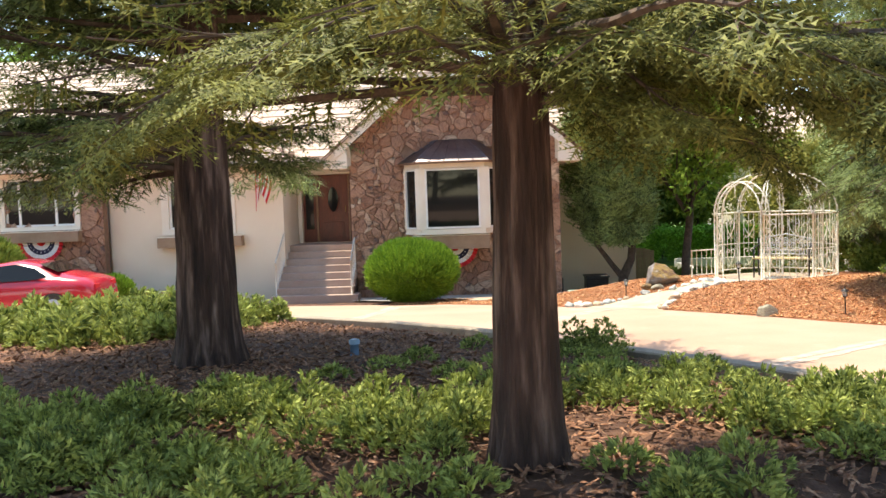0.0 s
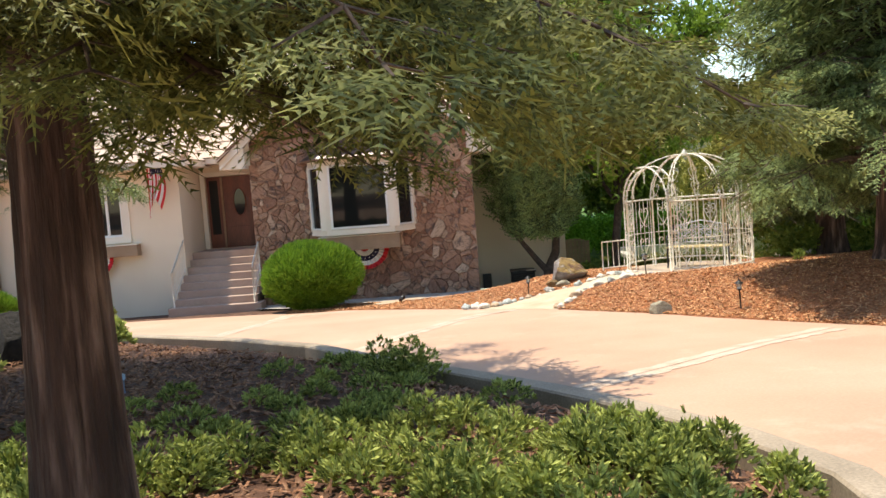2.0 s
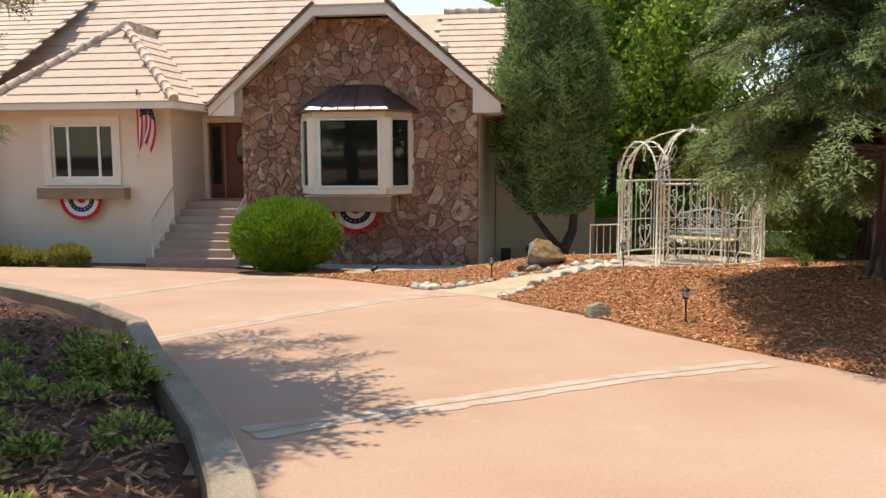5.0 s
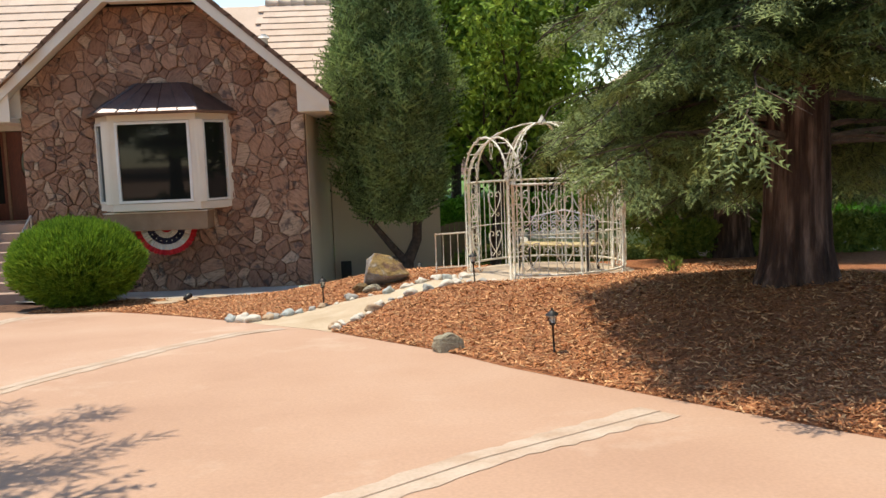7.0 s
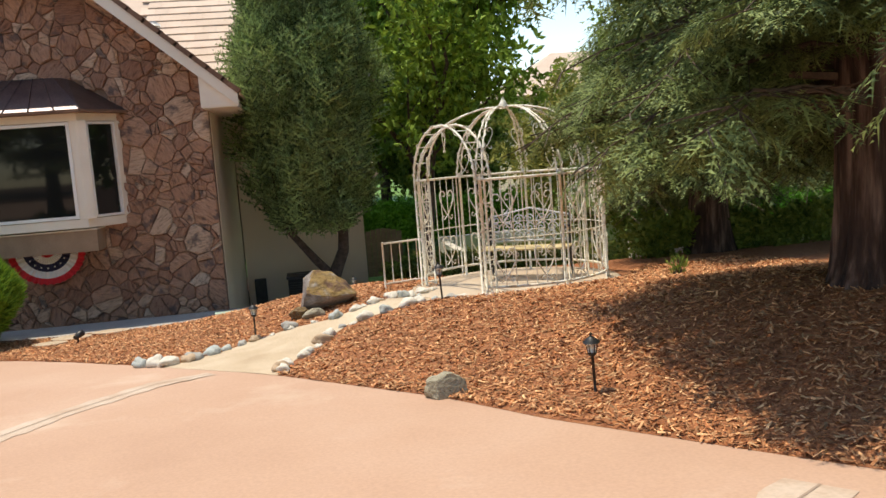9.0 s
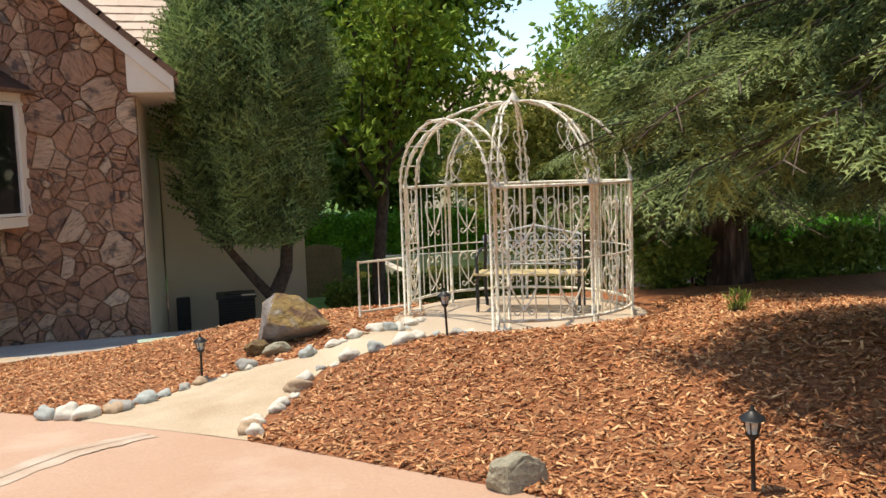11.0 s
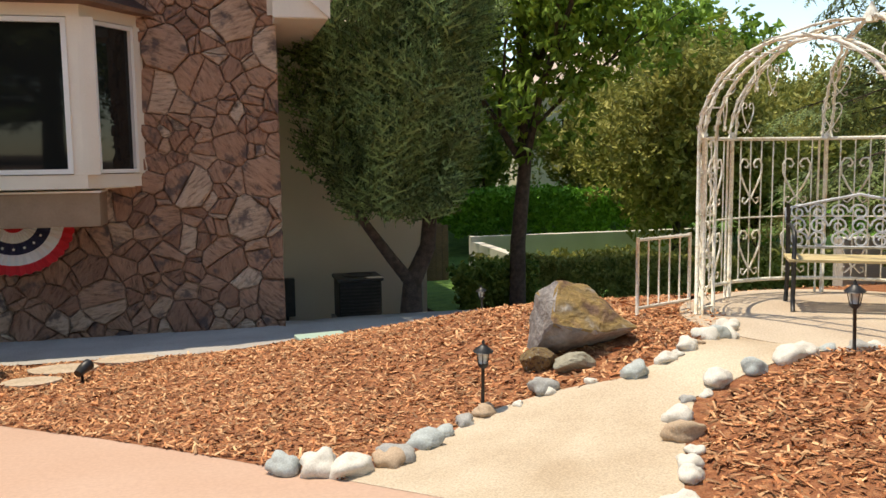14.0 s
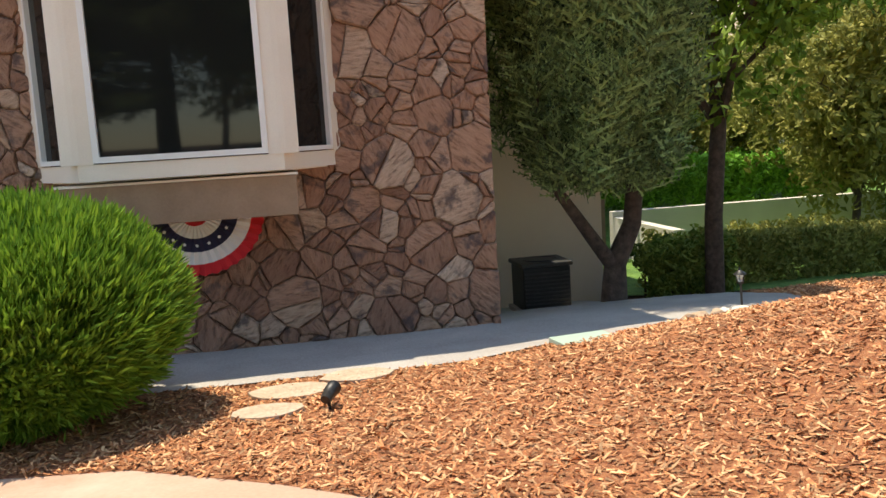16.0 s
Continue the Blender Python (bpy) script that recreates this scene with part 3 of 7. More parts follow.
def stone_piece(cell, rnd, inset=0.003):
    cx, cz = sum(p[0] for p in cell) / len(cell), sum(p[1] for p in cell) / len(cell)
    pts = []
    for i, p in enumerate(cell):
        q = cell[(i + 1) % len(cell)]
        if math.hypot(p[0] - q[0], p[1] - q[1]) < 0.012:
            continue
        pts.append((p[0], p[1]))
        if math.hypot(p[0] - q[0], p[1] - q[1]) > 0.14:
            k = rnd.uniform(0.35, 0.65)
            o = rnd.uniform(-0.012, 0.006)
            mx, mz = p[0] + k * (q[0] - p[0]), p[1] + k * (q[1] - p[1])
            d = math.hypot(mx - cx, mz - cz) or 1
            pts.append((mx + (mx - cx) / d * o, mz + (mz - cz) / d * o))
    if len(pts) < 3:
        return None
    if len(pts) <= 7:
        cut = []
        for i, p in enumerate(pts):
            for q in (pts[i - 1], pts[(i + 1) % len(pts)]):
                k = min(0.22, 0.03 / (math.hypot(q[0] - p[0], q[1] - p[1]) or 1))
                cut.append((p[0] + k * (q[0] - p[0]), p[1] + k * (q[1] - p[1])))
        pts = cut
    size = max(math.hypot(p[0] - cx, p[1] - cz) for p in pts)
    if size < 0.05:
        return None
    depth = rnd.uniform(0.03, 0.07)
    tx, tz = rnd.uniform(-0.13, 0.13), rnd.uniform(-0.13, 0.13)
    verts, n = [], len(pts)
    def shrink(p, s):
        d = math.hypot(p[0] - cx, p[1] - cz) or 1
        k = max(0.3, 1 - s / d)
        return ((p[0] - cx) * k, (p[1] - cz) * k)
    for s, dep in ((inset, 0.0), (inset, 0.55), (inset + 0.014, 0.93), (inset + 0.05, 1.0)):
        for p in pts:
            a, b = shrink(p, s + rnd.uniform(-0.003, 0.003))
            verts.append((a, -depth * dep - (a * tx + b * tz) * (dep > 0.2), b))
    faces = []
    for lvl in range(3):
        for i in range(n):
            j = (i + 1) % n
            faces.append((lvl * n + i, lvl * n + j, (lvl + 1) * n + j, (lvl + 1) * n + i))
    verts.append((rnd.uniform(-0.03, 0.03), -depth - rnd.uniform(-0.008, 0.016), rnd.uniform(-0.03, 0.03)))
    faces += [(3 * n + i, 3 * n + (i + 1) % n, 4 * n) for i in range(n)]
    return (cx, cz), arrays("stone", verts, faces)


def clad(parent, cells, y, seed):
    rnd = random.Random(seed)
    for cell in cells:
        made = stone_piece(cell, rnd)
        if made:
            (cx, cz), me = made
            ob = part("stone", me, M_STONE, parent)
            ob.location = (cx, y, cz)


# ---- bay window ----
BAY = [(-2.05, 23.04), (-1.56, 22.34), (0.13, 22.34), (0.64, 23.04)]


def pane_frame(p, q, z0, z1, wide, deep, glass_in, parent, bars=(), frame_mat=None):
    """A framed pane between two plan points: a frame of four bars and a sheet of glass."""
    d = Vector((q[0] - p[0], q[1] - p[1], 0))
    length = d.length
    turn = math.atan2(d.y, d.x)
    m = Matrix.Translation((p[0], p[1], 0)) @ Matrix.Rotation(turn, 4, "Z")
    bm = bmesh.new()
    box(0, length, -deep, deep, z0, z0 + wide, bm)
    box(0, length, -deep, deep, z1 - wide, z1, bm)
    box(0, wide, -deep, deep, z0 + wide, z1 - wide, bm)
    box(length - wide, length, -deep, deep, z0 + wide, z1 - wide, bm)
    for b in bars:
        box(b * length - wide * 0.6, b * length + wide * 0.6, -deep * 0.9, deep * 0.9, z0 + wide, z1 - wide, bm)
    fr = part("window_frame", bm, frame_mat or M_WHITE, parent)
    fr.matrix_basis = m
    gl = part("pane", box(wide * 0.5, length - wide * 0.5, glass_in, glass_in + 0.006, z0 + wide * 0.5, z1 - wide * 0.5), M_GLASS, parent, "dark reflecting window pane")
    gl.matrix_basis = m
    return fr


def bay_window():
    w = thing("bay_window", "cream bay window with white frames and dark panes", "window", kind="structure")
    bm = bmesh.new()
    prism(BAY, 0.60, 0.74, bm)
    prism(BAY, 2.33, 2.46, bm)
    for x, y, r in ((-1.56, 22.34, 0.13), (0.13, 22.34, 0.13)):
        prism([(x - r, y + 0.002), (x - r * 0.2, y - 0.015), (x + r * 0.2, y - 0.015), (x + r, y + 0.002), (x + r * 0.6, y + 0.16), (x - r * 0.6, y + 0.16)], 0.74, 2.33, bm)
    prism([(-2.07, 23.04), (-2.0, 22.93), (-1.93, 22.97), (-1.97, 23.04)], 0.74, 2.33, bm)
    prism([(0.66, 23.04), (0.59, 22.93), (0.52, 22.97), (0.56, 23.04)], 0.74, 2.33, bm)
    part("casing", bm, M_TRIM, w, "cream painted timber casing")
    pane_frame((-1.43, 22.355), (0.0, 22.355), 0.75, 2.32, 0.05, 0.03, 0.015, w)
    pane_frame((0.21, 22.48), (0.56, 22.95), 0.75, 2.32, 0.04, 0.03, 0.015, w)
    pane_frame((-1.98, 22.95), (-1.64, 22.48), 0.75, 2.32, 0.04, 0.03, 0.015, w)
    eave = [(-2.22, 23.04), (-1.68, 22.1), (0.25, 22.1), (0.82, 23.04)]
    top = [(-1.28, 23.04), (-1.1, 22.95), (-0.32, 22.95), (-0.12, 23.04)]
    bm = bmesh.new()
    lo = [bm.verts.new((x, y, 2.50)) for x, y in eave]
    hi = [bm.verts.new((x, y, 3.10)) for x, y in top]
    for i in range(3):
        bm.faces.new((lo[i], lo[i + 1], hi[i + 1], hi[i]))
    bm.faces.new(hi)
    bmesh.ops.recalc_face_normals(bm, faces=bm.faces[:])
    for f in bm.faces:
        if f.normal.z < 0:
            f.normal_flip()
    r = part("roof", bm, M_COPPER, w, "dark standing seam metal roof")
    for k in range(6):
        t = k / 5
        a, b = Vector((-1.68 + 1.93 * t, 22.095, 2.505)), Vector((-1.1 + 0.78 * t, 22.945, 3.105))
        part("seam", tube([a, b], 0.012, 4), M_COPPER, r)
    bm = prism([(x, y) for x, y in eave], 2.455, 2.498)
    part("roof_edge", bm, M_VERGE, w, "rust brown roof edge")
    bm = prism([(-1.95, 23.03), (-1.56, 22.5), (0.13, 22.5), (0.55, 23.03)], 0.585, 0.60)
    part("soffit", bm, M_TRIM, w)
    # Near-black shell stands in for the unlit room behind the panes.
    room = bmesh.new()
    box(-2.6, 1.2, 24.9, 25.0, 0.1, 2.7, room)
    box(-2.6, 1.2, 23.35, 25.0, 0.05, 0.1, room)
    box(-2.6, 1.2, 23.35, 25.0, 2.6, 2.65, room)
    part("unlit_room", room, M_UNLIT, w)
    return w


bay_window()


def shelf_box(x0, x1, y0, y1, z0, z1, label):
    t = thing("window_box", label, "planter", at=((x0 + x1) / 2, (y0 + y1) / 2, z0))
    a, b = (x1 - x0) / 2, (y1 - y0) / 2
    part("front_board", box(-a, a, -b, -b + 0.03, 0, z1 - z0, None, 0.006), M_BROWN2, t)
    part("rear_board", box(-a, a, b - 0.03, b, 0, z1 - z0), M_BROWN2, t)
    part("side_board", box(-a, -a + 0.03, -b + 0.032, b - 0.032, 0, z1 - z0 - 0.003), M_BROWN2, t)
    part("side_board", box(a - 0.03, a, -b + 0.032, b - 0.032, 0, z1 - z0 - 0.003), M_BROWN2, t)
    part("bottom_board", box(-a + 0.032, a - 0.032, -b + 0.032, b - 0.032, 0.002, 0.03), M_BROWN2, t)
    part("cap", box(-a - 0.015, a + 0.015, -b - 0.012, b, z1 - z0 + 0.002, z1 - z0 + 0.022), M_TRIM, t, "thin pale top edge")
    return t


M_BROWN2 = rough_stuff("tan painted box board", [(0.26, 0.165, 0.10), (0.36, 0.235, 0.15)], 3, 50, 0.75, 0.2, 0.003, speck=(0.94, 1.04))
shelf_box(-1.78, 0.22, 22.42, 23.0, 0.2, 0.55, "tan painted timber window box under the bay window")
shelf_box(-8.85, -6.52, 22.95, 23.24, 0.44, 0.72, "tan painted timber window box under the stucco window")
shelf_box(-13.1, -10.85, 22.55, 22.84, 0.72, 1.0, "tan painted timber window box on the far wing")


def bunting(at, r, label):
    """A pleated half fan of cloth in rings."""
    t = thing("bunting", label, "bunting", "half-fan bunting on the house front", at=at)
    rings = [(0.0, 0.2, M_RED, "red"), (0.2, 0.4, M_CLOTH, "white"), (0.4, 0.62, M_NAVY, "navy"), (0.62, 0.82, M_CLOTH, "white"), (0.82, 1.0, M_RED, "red")]
    n = 72
    for a, b, mat, col in rings:
        bm, last = bmesh.new(), None
        for k in range(n + 1):
            ang = math.pi * k / n
            y = 0.012 * math.cos(k * math.pi / 2)
            now = []
            for q in (a, (a + b) / 2, b):
                rr = r * q * (1 + 0.015 * math.sin(k * 1.7) * (q > 0.9))
                now.append(bm.verts.new((-rr * math.cos(ang), y * (0.3 + q) - 0.03 * q, -rr * math.sin(ang) * (0.92 if q else 1))))
            if last:
                bm.faces.new((last[0], last[1], now[1], now[0]))
                bm.faces.new((last[1], last[2], now[2], now[1]))
            last = now
        me = part("stripe", bm, mat, t, col + " cloth ring")
        if col == "navy":
            sb = bmesh.new()
            for k in range(9):
                ang = math.pi * (k + 0.5) / 9
                rr = r * 0.51
                bmesh.ops.create_circle(sb, cap_ends=True, segments=5, radius=0.016, matrix=Matrix.Translation((-rr * math.cos(ang), -0.045, -rr * 0.92 * math.sin(ang))) @ Matrix.Rotation(math.pi / 2, 4, "X"))
            tagged(part("star", sb, M_CLOTH, me), "small white stars", kind="stuff")
    return t


bunting((-0.72, 22.86, 0.24), 0.62, "pleated red white and navy half-fan bunting under the bay")
bunting((-7.75, 23.1, 0.44), 0.56, "pleated red white and navy half-fan bunting under the stucco window")
bunting((-11.95, 22.7, 0.74), 0.62, "pleated red white and navy half-fan bunting on the far wing")


def plain_window(name, x0, x1, z0, z1, y, bars, label, casing=0.14):
    w = thing(name, label, "window", kind="structure")
    bm = bmesh.new()
    box(x0 - casing, x1 + casing, y - 0.05, y, z1, z1 + casing, bm)
    box(x0 - casing, x0, y - 0.05, y, z0, z1, bm)
    box(x1, x1 + casing, y - 0.05, y, z0, z1, bm)
    box(x0 - casing, x1 + casing, y - 0.07, y, z0 - casing * 0.8, z0, bm)
    part("casing", bm, M_TRIM, w, "raised cream stucco surround")
    pane_frame((x0, y + 0.06), (x1, y + 0.06), z0, z1, 0.055, 0.035, 0.0, w, bars)
    # Near-black board added behind the glass in place of an unlit room.
    part("unlit_room", box(x0 - 0.3, x1 + 0.3, y + 0.9, y + 1.0, z0 - 0.3, z1 + 0.3), M_UNLIT, w)
    return w


plain_window("window_1", -8.58, -6.93, 0.94, 2.28, 23.25, (0.26, 0.76), "three-light white framed window in a stucco surround", 0.2)
plain_window("window_2", -12.95, -11.0, 1.15, 2.45, 22.8, (0.2, 0.72), "white framed window in the far flagstone wing")


# ---- front door and steps ----
def front_door():
    d = thing("door_1", "dark red stained double front door with side light", "door", kind="structure")
    bm = bmesh.new()
    box(-5.37, -5.25, 25.02, 25.1, 0.36, 2.48, bm)
    box(-3.55, -3.5, 25.02, 25.1, 0.36, 2.48, bm)
    box(-5.25, -3.55, 25.02, 25.1, 2.36, 2.48, bm)
    part("casing", bm, M_TRIM, d)
    for x0, x1, oval in ((-5.23, -4.85, False), (-4.78, -3.9, True), (-3.84, -3.57, False)):
        leaf = part("door_leaf", box(x0, x1, 25.12, 25.17, 0.37, 2.35, None, 0.008), M_DOOR, d)
        if oval:
            cx = (x0 + x1) / 2
            ring = bmesh.new()
            pts = [(cx + 0.17 * math.cos(a), 25.11, 1.62 + 0.38 * math.sin(a)) for a in (2 * math.pi * k / 28 for k in range(29))]
            tube(pts, 0.018, 6, ring)
            part("moulding", ring, M_DOOR, leaf)
            gl = bmesh.new()
            bmesh.ops.create_circle(gl, cap_ends=True, segments=28, radius=1, matrix=Matrix.LocRotScale((cx, 25.112, 1.62), Euler((math.pi / 2, 0, 0)), (0.17, 0.38, 1)))
            part("pane", gl, M_GLASS, leaf, "oval glass light")
            for z0, z1 in ((0.5, 0.95),):
                part("panel", box(x0 + 0.12, x1 - 0.12, 25.105, 25.125, z0, z1, None, 0.008), M_DOOR, leaf)
            hb = bmesh.new()
            tube([(x1 - 0.07, 25.1, 1.25), (x1 - 0.07, 25.06, 1.25), (x1 - 0.07, 25.06, 1.42), (x1 - 0.07, 25.1, 1.42)], 0.012, 6, hb)
            part("handle", hb, M_BRASS, leaf, "brass pull handle")
        else:
            part("pane", box(x0 + 0.07, x1 - 0.07, 25.113, 25.119, 0.75, 2.25), M_GLASS, leaf)
    part("post", box(-4.845, -4.785, 25.1, 25.18, 0.36, 2.36), M_TRIM2, d)
    part("post", box(-3.895, -3.845, 25.1, 25.18, 0.36, 2.36), M_TRIM2, d)
    return d


M_BRASS = plain("worn brass", (0.45, 0.30, 0.10), 0.35, 1.0)
M_TRIM2 = rough_stuff("brown door post", [(0.25, 0.14, 0.08), (0.34, 0.20, 0.12)], 5, 50, 0.6, 0.2, 0.003)
front_door()

M_STEP = rough_stuff("mauve brown stair concrete", [(0.36, 0.25, 0.20), (0.44, 0.32, 0.26)], 1.8, 70, 0.85, 0.25, 0.005)


def stairs():
    s = thing("stairs", "mauve concrete entrance steps with rounded treads", "stairs", kind="structure")
    n, rise, tread = 8, 1.40 / 8, 0.265
    y0 = 22.0
    for k in range(n):
        z = -1.05 + rise * k
        y1 = 25.08 if k == n - 1 else y0 + tread * (k + 1) + 0.02
        part("step", box(-5.45 if k else -5.55, -3.4 if k else -3.25, y0 + tread * k, y1 + 0.25 if k < n - 1 else y1, -1.35, z + rise, None, 0.012), M_STEP, s)
    return s


stairs()


def hand_rail(x, y0, y1, z0, z1, yl, balusters, label):
    r = thing("hand_rail", label, "railing", "iron hand rails of the steps", at=(x, y0, z0))
    dy, dz = y1 - y0, z1 - z0
    part("top_rail", tube([(0, 0, 0.86), (0, dy, dz + 0.86), (0, yl - y0, dz + 0.86)], 0.022, 8), M_RAIL, r)
    part("bottom_rail", tube([(0, 0, 0.13), (0, dy, dz + 0.13), (0, yl - y0, dz + 0.13)], 0.016, 6), M_RAIL, r)
    for k in range(balusters):
        t = k / (balusters - 1)
        y = t * (yl - y0)
        z = dz * min(1, y / dy)
        post = k in (0, balusters - 1)
        part("baluster", tube([(0, y, z + (0.0 if post else 0.13)), (0, y, z + 0.86)], 0.018 if post else 0.009, 6), M_RAIL, r)
    return r


hand_rail(-5.42, 22.12, 24.0, -0.875, 0.35, 24.9, 20, "cream iron hand rail with thin balusters beside the steps")
hand_rail(-3.43, 22.12, 22.95, -0.875, -0.31, 22.96, 7, "short cream iron hand rail against the stone wing")


# ---- roofs ----
def roof_tiles(name, origin, across, up, width, length, keep, mat, label, parent, near=0, gauge=0.34, wide=0.33):
    """Rows of flat tiles on a slope. keep(u, v): whether a tile stays. The first `near` tiles are objects of their own."""
    o, a, u = Vector(origin), Vector(across).normalized(), Vector(up).normalized()
    n = a.cross(u).normalized()
    if n.z < 0:
        n = -n
    rnd = random.Random(3)
    tmpl = [(0.001, -0.05, 0.012), (wide - 0.001, -0.05, 0.012), (wide - 0.001, gauge + 0.03, 0.0), (0.001, gauge + 0.03, 0.0),
            (0.001, -0.05, 0.048), (wide - 0.001, -0.05, 0.048), (wide - 0.001, gauge + 0.03, 0.014), (0.001, gauge + 0.03, 0.014)]
    quads = [(0, 1, 5, 4), (1, 2, 6, 5), (3, 0, 4, 7), (4, 5, 6, 7)]
    tris = [t for q in quads for t in ((q[0], q[1], q[2]), (q[0], q[2], q[3]))]
    base = Matrix((( a.x, u.x, n.x, 0), (a.y, u.y, n.y, 0), (a.z, u.z, n.z, 0), (0, 0, 0, 1)))
    mats, single, v, row = [], 0, 0.0, 0
    mesh = None
    while v < length:
        x = -wide * 0.5 * (row % 2)
        while x < width:
            if keep(x + wide / 2, v + gauge / 2):
                p = o + a * x + u * v + n * rnd.uniform(-0.003, 0.004)
                m = Matrix.Translation(p) @ base
                if single < near:
                    if mesh is None:
                        mesh = arrays("tile", tmpl, quads)
                        mesh.materials.append(mat)
                    ob = part("tile", mesh, None, parent)
                    ob.matrix_basis = m
                    single += 1
                else:
                    mats.append(np.array(m))
            x += wide
        v += gauge
        row += 1
    if mats:
        tagged(part(name, stamped(name, tmpl, tris, mats), mat, parent), label, kind="stuff")


def caps(points, parent, mat, step=0.36, r=0.11):
    pts = [Vector(p) for p in points]
    for p, q in zip(pts, pts[1:]):
        d = q - p
        n = int(d.length / step)
        d.normalize()
        for k in range(n):
            a = p + d * (k * step)
            part("ridge_cap", tube([a, a + d * (step + 0.05)], [r * 1.08, r * 0.9], 8), mat, parent)


house_roof = thing("house_roof", "pinkish beige flat concrete tile roof with brown verges", "roof", kind="structure")


def roof_deck(verts, parent, mat, thick=0.08, name="deck"):
    bm = bmesh.new()
    hi = [bm.verts.new(v) for v in verts]
    lo = [bm.verts.new((v[0], v[1], v[2] - thick)) for v in verts]
    bm.faces.new(hi)
    bm.faces.new(lo[::-1])
    for i in range(len(verts)):
        j = (i + 1) % len(verts)
        bm.faces.new((hi[i], lo[i], lo[j], hi[j]))
    bmesh.ops.recalc_face_normals(bm, faces=bm.faces[:])
    return part(name, bm, mat, parent)


S = 0.86
MY, MZ = 24.3, 2.85
RIDGE_Y = 28.7
RZ = MZ + S * (RIDGE_Y - MY)
SL = math.hypot(1, S)
roof_deck([(-18.5, MY, MZ), (-3.3, MY, MZ), (0.2, 26.3, MZ + S * 2.0), (-2.2, RIDGE_Y, RZ), (-18.5, RIDGE_Y, RZ)], house_roof, M_TILE)
roof_deck([(-2.2, RIDGE_Y, RZ), (0.2, 26.3, MZ + S * 2.0), (0.2, 31.1, MZ + S * 2.0)], house_roof, M_TILE)
caps([(-2.2, RIDGE_Y, RZ + 0.04), (0.2, 26.3, MZ + S * 2.0 + 0.04)], house_roof, M_TILE)
roof_deck([(-18.5, RIDGE_Y, RZ), (-2.2, RIDGE_Y, RZ), (0.2, 31.1, MZ + S * 2.0), (0.2, 34.6, MZ), (-18.5, 34.6, MZ)], house_roof, M_TILE)
roof_tiles("roof_tiles", (-5.05, MY, MZ + 0.002), (1, 0, 0), (0, 1, S), 5.6, (RIDGE_Y - MY) * SL - 0.1, lambda u, v: -5.05 + u < min(-3.5 + (v / SL) * 1.5, 2.0 - v / SL), M_TILE, "rows of flat beige tiles", house_roof, 110)
roof_tiles("roof_tiles", (-14.05, MY, MZ + 0.002), (1, 0, 0), (0, 1, S), 9.0, (RIDGE_Y - MY) * SL - 0.1, lambda u, v: True, M_TILE, "rows of flat beige tiles", house_roof, 0)
# hipped wing over the stucco front
WX0, WX1, WY, WZ = -9.9, -5.0, 22.6, 2.78
WM, WH = (WX0 + WX1) / 2, (WX1 - WX0) / 2
APEX = (WM, WY + WH, WZ + S * WH)
BACK = (WM, 26.8, APEX[2])
roof_deck([(WX0, WY, WZ), (WX1, WY, WZ), APEX], house_roof, M_TILE)
roof_deck([(WX1, WY, WZ), (WX1, 26.8, WZ), BACK, APEX], house_roof, M_TILE)
roof_deck([(WX0, WY, WZ), APEX, BACK, (WX0, 26.8, WZ)], house_roof, M_TILE)
roof_tiles("roof_tiles", (WX0, WY, WZ + 0.002), (1, 0, 0), (0, 1, S), 2 * WH, WH * SL, lambda u, v: v / SL < u + 0.05 and v / SL < 2 * WH - u + 0.05, M_TILE, "rows of flat beige tiles", house_roof, 110)
roof_tiles("roof_tiles", (WX1, WY, WZ + 0.002), (0, 1, 0), (-1, 0, S), 4.2, WH * SL, lambda u, v: v / SL < u + 0.05, M_TILE, "rows of flat beige tiles", house_roof, 0)
roof_tiles("roof_tiles", (WX0, 26.8, WZ + 0.002), (0, -1, 0), (1, 0, S), 4.2, WH * SL, lambda u, v: v / SL < 4.2 - u + 0.05, M_TILE, "rows of flat beige tiles", house_roof, 0)
caps([(WX1 + 0.03, WY - 0.03, WZ + 0.05), (APEX[0], APEX[1], APEX[2] + 0.05)], house_roof, M_TILE)
caps([(WX0 - 0.03, WY - 0.03, WZ + 0.05), (APEX[0], APEX[1], APEX[2] + 0.05)], house_roof, M_TILE)
caps([(APEX[0], APEX[1], APEX[2] + 0.04), (BACK[0], BACK[1], BACK[2] + 0.04)], house_roof, M_TILE)
part("fascia", box(WX0, WX1, WY - 0.03, WY, WZ - 0.17, WZ - 0.01), M_TRIM, house_roof, "cream fascia board")
part("fascia", box(WX1, WX1 + 0.03, WY - 0.03, MY, WZ - 0.17, WZ - 0.01), M_TRIM, house_roof, "cream fascia board")
part("fascia", box(WX1 + 0.03, -3.55, MY - 0.03, MY, MZ - 0.17, MZ - 0.01), M_TRIM, house_roof, "cream fascia board")
part("soffit", box(WX0, WX1, WY, 23.26, WZ - 0.17, WZ - 0.14), M_TRIM, house_roof)
part("soffit", box(-5.4, WX1, 23.27, 25.1, WZ - 0.17, WZ - 0.14), M_TRIM, house_roof)
part("porch_ceiling", box(WX1 + 0.002, -3.52, MY, 25.1, MZ - 0.17, MZ - 0.14), M_TRIM, house_roof)
